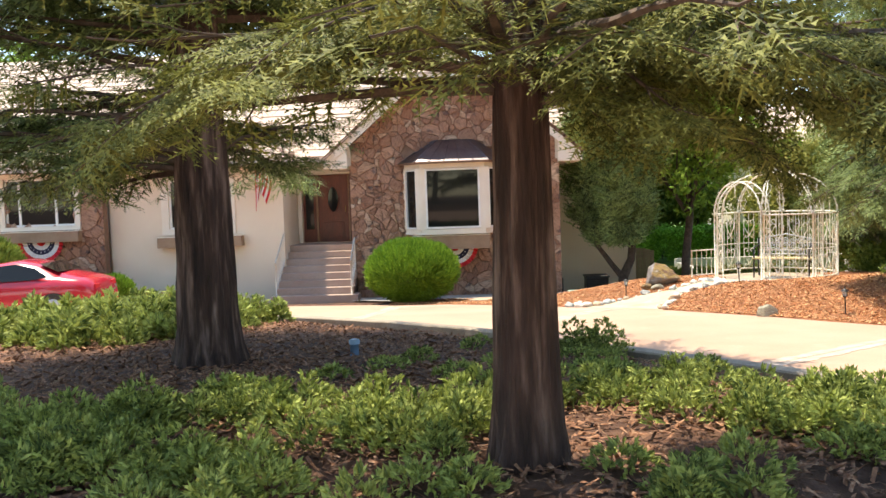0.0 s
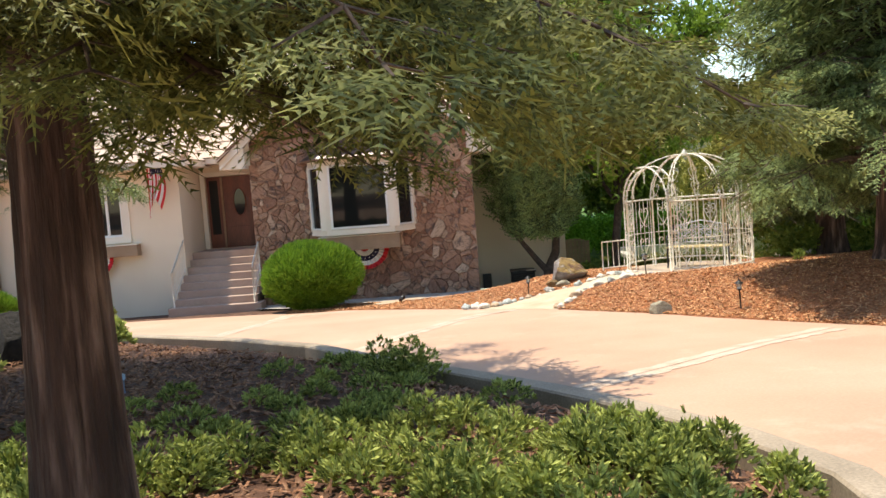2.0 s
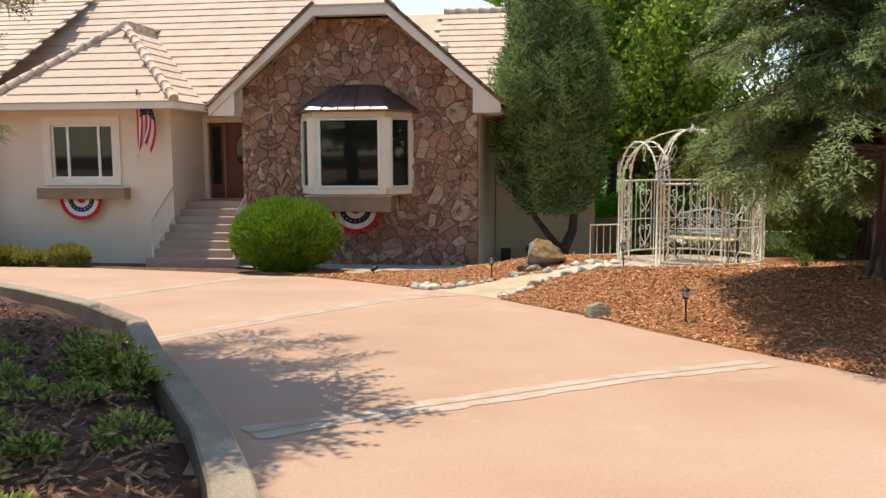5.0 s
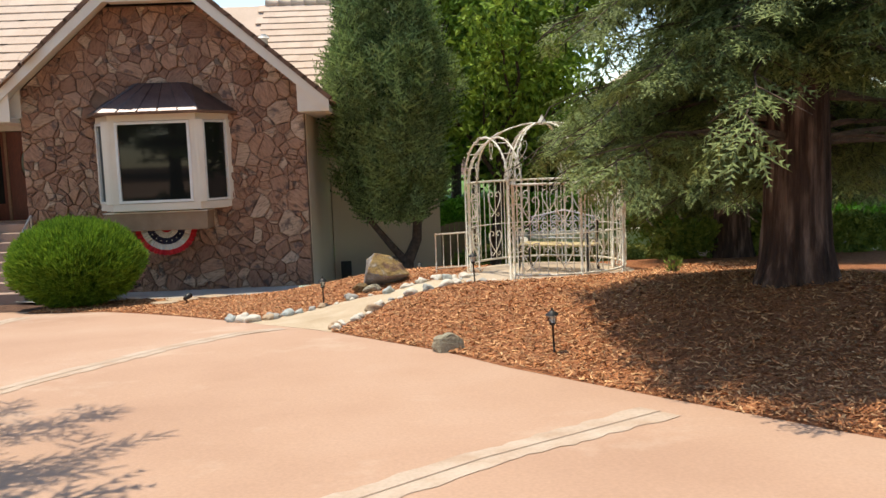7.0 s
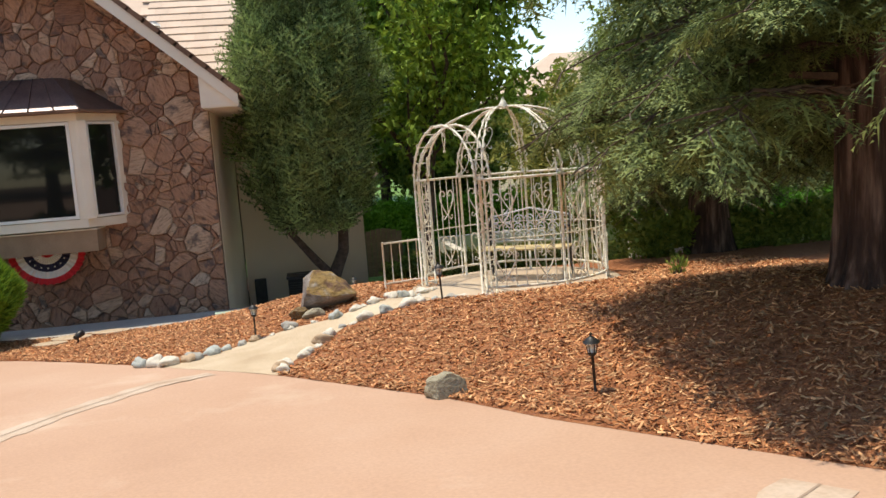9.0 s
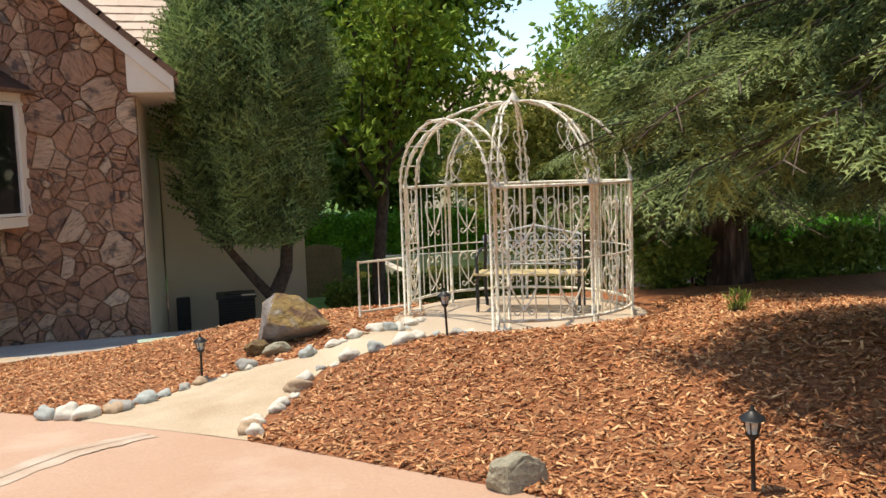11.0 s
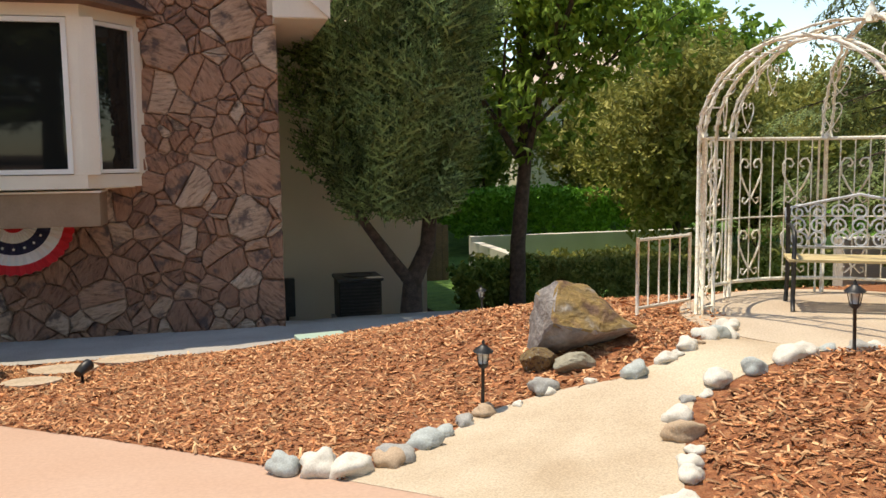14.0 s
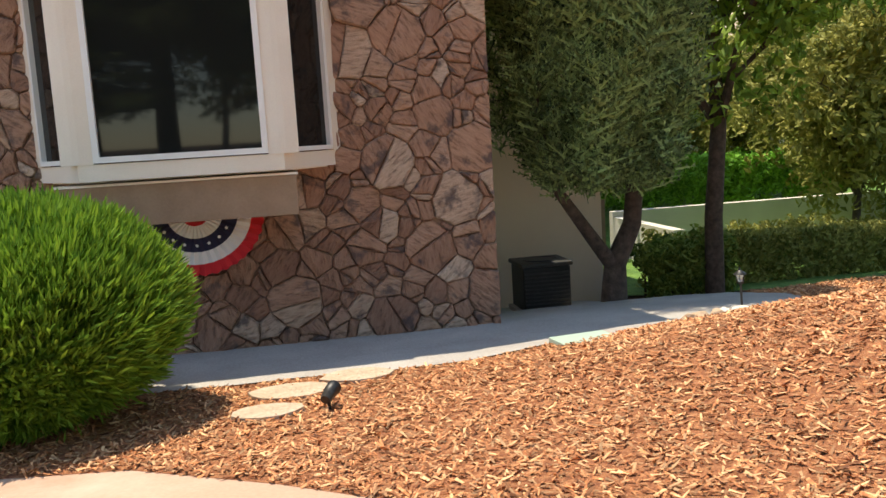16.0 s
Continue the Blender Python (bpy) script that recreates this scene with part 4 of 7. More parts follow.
# far wing
roof_deck([(-18.5, 22.2, 2.78), (-10.1, 22.2, 2.78), (-10.1, RIDGE_Y, RZ), (-18.5, RIDGE_Y, RZ)], house_roof, M_TILE)
roof_tiles("roof_tiles", (-16.0, 22.2, 2.785), (1, 0, 0), (0, RIDGE_Y - 22.2, RZ - 2.78), 5.9, 7.2, lambda u, v: True, M_TILE, "rows of flat beige tiles", house_roof, 0)
part("fascia", box(-18.5, -10.1, 22.17, 22.2, 2.6, 2.77), M_TRIM, house_roof, "cream fascia board")
part("soffit", box(-18.5, -10.1, 22.2, 22.86, 2.62, 2.65), M_TRIM, house_roof)
# right-hand part, set back
roof_deck([(-1.0, 26.6, 3.0), (5.3, 26.6, 3.0), (3.4, 30.4, 5.85), (-1.0, 30.4, 5.85)], house_roof, M_TILE)
roof_deck([(5.3, 26.6, 3.0), (5.3, 34.6, 3.0), (3.4, 30.4, 5.85)], house_roof, M_TILE)
roof_deck([(-1.0, 30.4, 5.85), (3.4, 30.4, 5.85), (5.3, 34.6, 3.0), (-1.0, 34.6, 3.0)], house_roof, M_TILE)
S2 = 2.85 / 3.8
roof_tiles("roof_tiles", (0.3, 26.55, 2.98), (1, 0, 0), (0, 1, S2), 5.0, 3.8 * math.hypot(1, S2), lambda u, v: 0.3 + u < 5.2 - v * 0.38, M_TILE, "rows of flat beige tiles", house_roof, 0)
caps([(3.4, 30.4, 5.9), (5.3, 26.6, 3.05)], house_roof, M_TILE)
caps([(0.3, 30.4, 5.9), (3.4, 30.4, 5.9)], house_roof, M_TILE)
# stone wing: clipped gable
SW = 0.88
CX, TIP = -0.71, 2.62
HALF = 3.38
CLIPZ = 4.86
def wing_z(dx):
    return TIP + SW * (HALF - dx)
cl = HALF - (CLIPZ - TIP) / SW
PEAK = wing_z(0.0)
FY = 22.58
for sgn in (-1, 1):
    roof_deck([(CX + sgn * HALF, FY, TIP), (CX + sgn * HALF, 28.0, TIP), (CX, 28.0, PEAK), (CX, 23.6, PEAK), (CX + sgn * cl, FY, CLIPZ)], house_roof, M_VERGE, 0.07)
    roof_tiles("roof_tiles", (CX + sgn * HALF, FY + 0.1 if sgn > 0 else 28.0, TIP + 0.01), (0, sgn, 0), (-sgn, 0, SW), 5.3, HALF * math.hypot(1, SW) - 0.15, lambda u, v: True if v < 2.2 else (u > 0.9 if sgn > 0 else u < 4.4), M_TILE, "rows of flat beige tiles", house_roof, 0)
    # barge board and verge tiles
    bm = bmesh.new()
    a, b = (CX + sgn * (HALF + 0.02), TIP), (CX + sgn * cl, CLIPZ)
    slab([a, b, (b[0], b[1] - 0.24), (a[0] - sgn * 0.0, a[1] - 0.21)], "y", FY - 0.05, FY - 0.01, bm)
    part("barge_board", bm, M_TRIM, house_roof, "cream barge board")
    d = Vector((b[0] - a[0], 0, b[1] - a[1]))
    n = int(d.length / 0.33)
    dn = d.normalized()
    for k in range(n + 1):
        p = Vector((a[0], 0, a[1])) + dn * (k * d.length / (n + 1))
        q = p + dn * (d.length / (n + 1) + 0.04)
        nn = Vector((-dn.z, 0, dn.x)) * (-1 if sgn > 0 else 1)
        if nn.z < 0:
            nn = -nn
        v = slab([(p.x, p.z), (q.x, q.z), (q.x + nn.x * 0.075, q.z + nn.z * 0.075), (p.x + nn.x * 0.09, p.z + nn.z * 0.09)], "y", FY - 0.07, FY + 0.16)
        part("verge_tile", v, M_VERGE, house_roof)
    part("soffit", slab([(a[0], a[1] - 0.09), (b[0], b[1] - 0.09), (b[0], b[1] - 0.12), (a[0], a[1] - 0.12)], "y", FY, 23.04), M_TRIM, house_roof)
    part("cornice_return", slab([(CX + sgn * 2.78, TIP - 0.2), (CX + sgn * HALF, TIP - 0.2), (CX + sgn * HALF, TIP - 0.04), (CX + sgn * 2.78, TIP + SW * 0.6 - 0.1)], "y", FY + 0.0, FY + 0.015), M_TRIM, house_roof)
    part("eave_infill", slab([(CX + sgn * 3.34, TIP - 0.12), (CX + sgn * 2.74, TIP - 0.12), (CX + sgn * 2.74, TIP + SW * 0.64 - 0.12)], "y", 22.97, 23.03), M_TRIM, house_roof)
    part("eave_return", box(min(CX + sgn * 2.8, CX + sgn * HALF), max(CX + sgn * 2.8, CX + sgn * HALF), FY + 0.02, 27.9, TIP - 0.21, TIP - 0.12), M_TRIM, house_roof)
part("barge_board", box(CX - cl, CX + cl, FY - 0.05, FY - 0.01, CLIPZ - 0.24, CLIPZ - 0.02), M_TRIM, house_roof)
roof_deck([(CX - cl - 0.03, FY - 0.06, CLIPZ), (CX + cl + 0.03, FY - 0.06, CLIPZ), (CX, 23.6, PEAK)], house_roof, M_TILE, 0.06)
part("soffit", box(CX - cl, CX + cl, FY, 23.04, CLIPZ - 0.2, CLIPZ - 0.17), M_TRIM, house_roof)
caps([(CX, 23.6, PEAK), (CX, 27.6, PEAK)], house_roof, M_TILE)
vent = thing("roof_vent", "white domed roof vent pipe on the tiles", "vent", at=(1.15, 24.6, wing_z(1.86) - 0.08))
part("pipe", tube([(0, 0, -0.1), (0, 0, 0.25)], 0.09, 12), M_WHITE, vent)
part("cowl", tube([(0, 0, 0.25), (0, 0, 0.28), (0, 0, 0.34)], [0.13, 0.12, 0.05], 12), M_WHITE, vent)


# ---- leaves ----
def frond(pairs=8, length=1.0, spread=0.42, droop=0.1, seed=1, thin=0.05):
    """A flat feathery spray along +x: narrow leaflets in two rows."""
    r = random.Random(seed)
    v, f = [], []
    for k in range(pairs):
        t = (k + 0.5) / pairs
        for s in (-1, 1):
            x0 = length * t * 0.92 + r.uniform(-0.01, 0.01)
            ln = spread * length * (1.05 - 0.75 * t) * (0.45 + 0.55 * min(1, t * 4)) * r.uniform(0.8, 1.15)
            ang = math.radians(r.uniform(38, 58))
            dx, dy = math.cos(ang) * ln, math.sin(ang) * ln * s
            z0 = -droop * t * t * length
            w = thin * length
            i = len(v)
            v += [(x0 - w * 0.5, 0, z0), (x0 + w * 0.9, 0, z0), (x0 + dx, dy, z0 - droop * 0.5 * ln + r.uniform(-0.03, 0.03) * length)]
            f.append((i, i + 1, i + 2))
    i = len(v)
    v += [(0, -thin * 0.25, 0), (0, thin * 0.25, 0), (length * 1.02, 0, -droop)]
    f.append((i, i + 1, i + 2))
    return v, f


def spray(seed=1, subs=7, pairs=7, thick=0.08):
    """A branching spray: sub-fronds set alternately along a twig."""
    r = random.Random(seed)
    v, f = [], []
    def put(fr, m):
        i = len(v)
        v.extend([tuple(m @ Vector(p)) for p in fr[0]])
        f.extend([(a + i, b + i, c + i) for a, b, c in fr[1]])
    put(frond(pairs, 0.45, 0.36, 0.1, seed, 0.07), pose(0.55, 0, -0.03))
    for k in range(subs):
        t = 0.12 + 0.62 * k / subs
        s = 1 if k % 2 else -1
        put(frond(pairs - 1, 0.5 * (1.1 - 0.6 * t), 0.34, 0.12, seed * 9 + k, thick), pose(t, 0, -0.04 * t, r.uniform(-20, 20), r.uniform(-5, 14), s * r.uniform(38, 58)))
    i = len(v)
    v += [(0, -0.008, 0), (0, 0.008, 0), (0.7, 0, -0.03)]
    f.append((i, i + 1, i + 2))
    return v, f


def leaf_clump(n=12, seed=1, size=0.28, broad=0.45):
    """A loose clump of pointed leaves in a unit ball."""
    r = random.Random(seed)
    v, f = [], []
    for k in range(n):
        p = Vector((r.gauss(0, 1), r.gauss(0, 1), r.gauss(0, 1))).normalized() * (r.random() ** 0.5)
        m = Matrix.Translation(p * 0.8) @ Euler((r.uniform(-1, 1), r.uniform(-0.9, 0.9), r.uniform(0, 6.28))).to_matrix().to_4x4()
        s = size * r.uniform(0.7, 1.3)
        i = len(v)
        v += [tuple(m @ Vector(q)) for q in ((-s, 0, 0), (0, -s * broad, 0.04), (s, 0, -0.05), (0, s * broad, 0.04))]
        f += [(i, i + 1, i + 2), (i, i + 2, i + 3)]
    return v, f


def shoots(n=9, seed=1, lean=0.5, wide=0.07):
    """A tuft of narrow upright shoots."""
    r = random.Random(seed)
    v, f = [], []
    for k in range(n):
        a = r.uniform(0, 6.28)
        o = Vector((r.uniform(-0.35, 0.35), r.uniform(-0.35, 0.35), 0))
        tip = o + Vector((math.cos(a) * lean * r.random(), math.sin(a) * lean * r.random(), r.uniform(0.6, 1.1)))
        side = Vector((-math.sin(a), math.cos(a), 0)) * wide
        mid = (o + tip) * 0.5 + Vector((0, 0, 0.08))
        i = len(v)
        v += [tuple(o), tuple(mid - side), tuple(tip), tuple(mid + side)]
        f += [(i, i + 1, i + 2), (i, i + 2, i + 3)]
    return v, f


def facing(p, d, roll, s, up=Vector((0, 0, 1))):
    """A transform that lays +x along d at p."""
    d = d.normalized()
    y = up.cross(d)
    y = y.normalized() if y.length > 1e-4 else Vector((0, 1, 0))
    z = d.cross(y)
    m = Matrix(((d.x, y.x, z.x, 0), (d.y, y.y, z.y, 0), (d.z, y.z, z.z, 0), (0, 0, 0, 1)))
    return np.array(Matrix.Translation(p) @ m @ Matrix.Rotation(roll, 4, "X") @ Matrix.Scale(s, 4))


def bark_trunk(x, y, z0, height, r0, r1, seed, flare=1.35, sides=72, lean=(0, 0)):
    """A furrowed redwood trunk with a flared foot."""
    verts, faces = [], []
    zs = [0, 0.06, 0.15, 0.3, 0.5] + [0.5 + 0.14 * k for k in range(1, 26)] + list(np.linspace(4.3, height, 14))
    rnd = random.Random(seed)
    ph = [rnd.uniform(0, 6.28) for _ in range(4)]
    for z in zs:
        t = z / height
        r = r0 + (r1 - r0) * min(1, z / 2.0) if z < 2 else r1 * (1 - (z - 2) / (height - 2) * 0.85)
        r *= 1 + (flare - 1) * math.exp(-z / 0.22)
        for k in range(sides):
            a = 2 * math.pi * k / sides
            n = noise.noise(Vector((math.cos(a) * 5.5 + seed, math.sin(a) * 5.5, z * 0.7)))
            n2 = noise.noise(Vector((math.cos(a) * 9 + seed, math.sin(a) * 9, z * 1.1)))
            n2 = 1 - 2.4 * abs(n2) + 0.35 * noise.noise(Vector((math.cos(a) * 22 + seed, math.sin(a) * 22, z * 3.0)))
            k2 = r * (1 + 0.08 * n + 0.085 * n2 + 0.10 * math.exp(-z / 0.25) * math.sin(3 * a + ph[0]) + 0.02 * math.sin(5 * a + ph[1]))
            verts.append((x + lean[0] * z + k2 * math.cos(a), y + lean[1] * z + k2 * math.sin(a), z0 - 0.12 + z))
    n = len(zs)
    for j in range(n - 1):
        for k in range(sides):
            faces.append((j * sides + k, j * sides + (k + 1) % sides, (j + 1) * sides + (k + 1) % sides, (j + 1) * sides + k))
    return arrays("trunk", verts, faces, True)


def conifer(x, y, r0, r1, height, low, limbs, reach, seed, label, dense=1.0, gap=None, droop=0.25, lean=(0, 0), spr=0.5, mat=None, skew=(0, 0), bias=1.25, fill=None, boughs=()):
    """A redwood: furrowed trunk, drooping limbs and flat sprays. gap(p): where no limb or spray goes.
    fill: (x, y, rx, ry, z0, z1, count) of sprays added to thicken the upper crown and its shade; boughs: (bearing,
    height, length, sag) of long low limbs."""
    rnd = random.Random(seed)
    z0 = land(x, y)
    t = thing("redwood_tree", label, "tree", at=(0, 0, 0))
    part("trunk", bark_trunk(x, y, z0, height, r0, r1, seed, lean=lean), M_BARK, t, "furrowed reddish brown bark")
    places, wood = [], bmesh.new()
    for k in range(limbs):
        h = low + (height - low) * (k / limbs) ** bias
        a = k * 2.399 + rnd.uniform(-0.4, 0.4)
        rr = reach * (1 - ((h - low) / (height - low)) ** 1.2 * 0.85) * rnd.uniform(0.65, 1.1)
        d = Vector((math.cos(a), math.sin(a), 0))
        rr *= max(0.35, 1 + d.x * skew[0] + d.y * skew[1])
        p = Vector((x + lean[0] * h, y + lean[1] * h, z0 + h))
        rise = rnd.uniform(-0.05, 0.25)
        pts = []
        n = max(4, int(rr / 0.3))
        for i in range(n + 1):
            s = i / n
            q = p + d * (rr * s) + Vector((0, 0, rr * (rise * s - droop * s * s))) + Vector((rnd.uniform(-1, 1), rnd.uniform(-1, 1), rnd.uniform(-1, 1))) * 0.04 * s
            pts.append(q)
        if gap and (gap(pts[-1]) or gap(pts[len(pts) // 2])) and rr > 0.8:
            continue
        tube(pts, [max(0.006, (0.012 + 0.012 * rr) * (1 - i / n)) for i in range(n + 1)], 5, wood, False)
        for i in range(1, n + 1):
            s = i / n
            if s < 0.18:
                continue
            fwd = (pts[i] - pts[i - 1]).normalized()
            for side in (-1, 1):
                if rnd.random() > 0.8 * dense:
                    continue
                ang = side * rnd.uniform(0.6, 1.25)
                td = Matrix.Rotation(ang, 3, "Z") @ fwd
                td.z -= rnd.uniform(0.0, 0.35)
                tl = (0.25 + 0.35 * rr * (1 - s) * 0.6) * rnd.uniform(0.6, 1.3)
                m = max(1, int(tl / 0.22))
                tube([pts[i], pts[i] + td * tl], [0.007, 0.003], 3, wood, False)
                for j in range(m):
                    q = pts[i] + td * (tl * (j + 0.3) / m)
                    if gap and gap(q + td * 0.4):
                        continue
                    for s2 in (-1, 1):
                        dd = Matrix.Rotation(s2 * rnd.uniform(0.3, 0.9), 3, "Z") @ td
                        dd.z -= rnd.uniform(0, 0.3)
                        places.append(facing(q, dd, rnd.uniform(-0.5, 0.5), spr * rnd.uniform(0.6, 1.15)))
            places.append(facing(pts[i], fwd + Vector((0, 0, rnd.uniform(-0.3, 0.1))), rnd.uniform(-0.4, 0.4), spr * rnd.uniform(0.7, 1.2)))
    for bearing, h, rr, sag in boughs:
        d = Vector((math.cos(radians(bearing)), math.sin(radians(bearing)), 0))
        p = Vector((x, y, z0 + h))
        n = int(rr / 0.16)
        pts = [p + d * (rr * i / n) + Vector((0, 0, 0.12 * math.sin(3 * i / n) - sag * (i / n) ** 2)) + Vector((rnd.uniform(-1, 1), rnd.uniform(-1, 1), rnd.uniform(-1, 1))) * 0.03 for i in range(n + 1)]
        tube(pts, [0.024 * (1 - 0.85 * i / n) for i in range(n + 1)], 6, wood, False)
        for i in range(2, n + 1):
            for side in (-1, 1):
                td = Matrix.Rotation(side * rnd.uniform(0.6, 1.3), 3, "Z") @ d
                td.z = -rnd.uniform(0.05, 0.7)
                tl = rnd.uniform(0.15, 0.6) * (1.15 - 0.6 * i / n)
                tube([pts[i], pts[i] + td * tl], [0.006, 0.002], 3, wood, False)
                for q in range(1 + int(tl / 0.16)):
                    at = pts[i] + td * (tl * (q + 0.4) / (1 + int(tl / 0.16)))
                    for s2 in (-0.6, 0.0, 0.6):
                        dd = Matrix.Rotation(s2 + rnd.uniform(-0.2, 0.2), 3, "Z") @ td
                        dd.z -= rnd.uniform(0, 0.3)
                        places.append(facing(at, dd, rnd.uniform(-0.6, 0.6), spr * rnd.uniform(0.45, 0.9)))
    if gap:
        places = [m for m in places if not gap(Vector(m[:3, 3])) and not gap(Vector(m[:3, 3] + m[:3, 0]))]
    if fill:
        fx, fy, rx, ry, fz0, fz1, count = fill
        for k in range(count):
            u = rnd.random() ** 1.5
            a, q = rnd.uniform(0, 6.28), rnd.random() ** 0.5
            q *= (1 - 0.45 * u) * (1 + 0.22 * noise.noise(Vector((math.cos(a) * 2.2, math.sin(a) * 2.2, seed + u * 3))))
            p = Vector((fx + rx * q * math.cos(a), fy + ry * q * math.sin(a), fz0 + (fz1 - fz0) * u))
            d = Vector((p.x - x, p.y - y, -rnd.uniform(0.1, 0.6)))
            d = Matrix.Rotation(rnd.uniform(-0.9, 0.9), 3, "Z") @ d
            places.append(facing(p, d, rnd.uniform(-0.6, 0.6), rnd.uniform(0.8, 1.3)))
    tagged(part("branchwork", wood, M_TWIG, t), "thin grey brown limbs and twigs", kind="stuff")
    va, fa = spray(seed, 5, 5)
    part("crown", stamped("crown", va, fa, places), mat or M_REDWOOD, t, "flat feathery dark green sprays")
    return t


# ---- redwoods ----
WALK = [(0.0, 0.0), (0.79, 0.74), (1.7, 1.36), (2.75, 1.91), (3.6, 2.7), (4.2, 3.4), (4.41, 3.94), (4.5, 5.0), (4.33, 5.6), (3.9, 7.0), (3.68, 7.65), (3.3, 9.2), (2.93, 10.4)]


def near_walk(p, clear=0.9, top=3.2):
    if p.z > top:
        return False
    for (x0, y0), (x1, y1) in zip(WALK, WALK[1:]):
        dx, dy = x1 - x0, y1 - y0
        t = min(1, max(0, ((p.x - x0) * dx + (p.y - y0) * dy) / (dx * dx + dy * dy)))
        if math.hypot(p.x - x0 - t * dx, p.y - y0 - t * dy) < clear:
            return True
    return False


BOUGHS = [(-30, 1.85, 1.15, 0.25), (-5, 1.8, 1.3, 0.3), (-58, 2.0, 1.1, 0.3), (20, 1.95, 1.3, 0.3), (-5, 2.2, 2.5, 0.65), (-14, 1.95, 2.1, 0.4), (-24, 2.3, 2.4, 0.8), (-34, 2.0, 1.9, 0.45), (-46, 2.3, 2.0, 0.7), (-62, 2.5, 1.5, 0.5), (12, 2.35, 2.6, 0.6), (172, 2.35, 2.1, 0.6), (200, 2.3, 2.1, 0.65), (222, 2.3, 1.6, 0.45)]
LOW_BOUGHS = [(150, 2.0, 2.4, 0.6), (170, 1.9, 2.6, 0.7), (190, 1.7, 2.4, 0.7), (205, 2.1, 2.6, 0.8), (-140, 2.5, 2.4, 0.7), (-150, 2.9, 2.6, 0.7), (-125, 2.6, 2.2, 0.5), (-100, 2.5, 1.9, 0.4), (-80, 2.6, 1.8, 0.4), (-60, 2.7, 1.8, 0.5), (-112, 3.0, 2.4, 0.6), (-135, 2.2, 1.8, 0.3), (-118, 2.1, 1.6, 0.15), (-105, 2.25, 1.7, 0.25), (-128, 2.35, 2.2, 0.4), (-95, 2.15, 1.6, 0.2)]
conifer(0.21, 4.5, 0.175, 0.132, 15, 1.95, 150, 2.4, 11, "slender redwood with shaggy bark in the planted island", 0.5, lambda p: near_walk(p, 1.0, 3.0) or p.z < 1.55 or (p.z > 3.3 and math.hypot(p.x - 0.3, p.y - 4.4) > 1.15) or p.y > 5.2, 0.08, (0.008, 0), spr=0.42, bias=2.3, mat=M_TIPS, boughs=BOUGHS)
# Fill and gap are shaped above the view to shade island and drive.
conifer(-2.68, 8.15, 0.295, 0.235, 16, 1.85, 190, 4.3, 23, "stout dark-barked redwood in the planted island", 1.0, lambda p: p.z < 1.55 or (p.x > -3.6 and p.y < 6.4 + 0.15 * p.z) or (p.x > -0.7 and p.z < 3.3) or p.x > 2.9 - 0.224 * p.z, 0.07, skew=(0.3, 0.08), spr=0.55, bias=1.9, fill=(-1.7, 9.1, 3.15, 2.3, 3.7, 6.8, 1250))
# Tree added out of view; its crown only shades the island's near left.
conifer(-5.2, 4.7, 0.26, 0.2, 13, 3.9, 60, 2.6, 29, "unseen tall redwood added to shade the near left of the island", 1.0, lambda p: p.z < 3.6, 0.05, spr=0.6, fill=(-4.6, 4.6, 2.0, 2.1, 4.2, 7.0, 340))
conifer(7.92, 13.5, 0.30, 0.245, 15, 1.25, 240, 2.75, 37, "dense redwood with low drooping sprays on the mulch", 1.0, lambda p: p.z < land(p.x, p.y) + 0.75 or p.x < 5.6 or math.hypot(p.x - 6.26, p.y - 18.47) < 2.2 or (p.z < 1.75 and p.x > 6.95 and p.y < 13.6), 0.24, spr=0.54, bias=2.2, fill=(8.1, 13.5, 2.0, 2.0, 3.4, 8.5, 640), boughs=LOW_BOUGHS)
conifer(9.6, 19.7, 0.30, 0.22, 14, 1.1, 250, 2.9, 53, "dense dark redwood behind the gazebo", 1.0, lambda p: p.z < land(p.x, p.y) + 0.75 or p.x < 7.5 or (p.z > 1.3 and p.x < 8.0), 0.28, spr=0.64, bias=2.0, fill=(9.9, 19.9, 1.5, 1.6, 2.2, 8.0, 480))


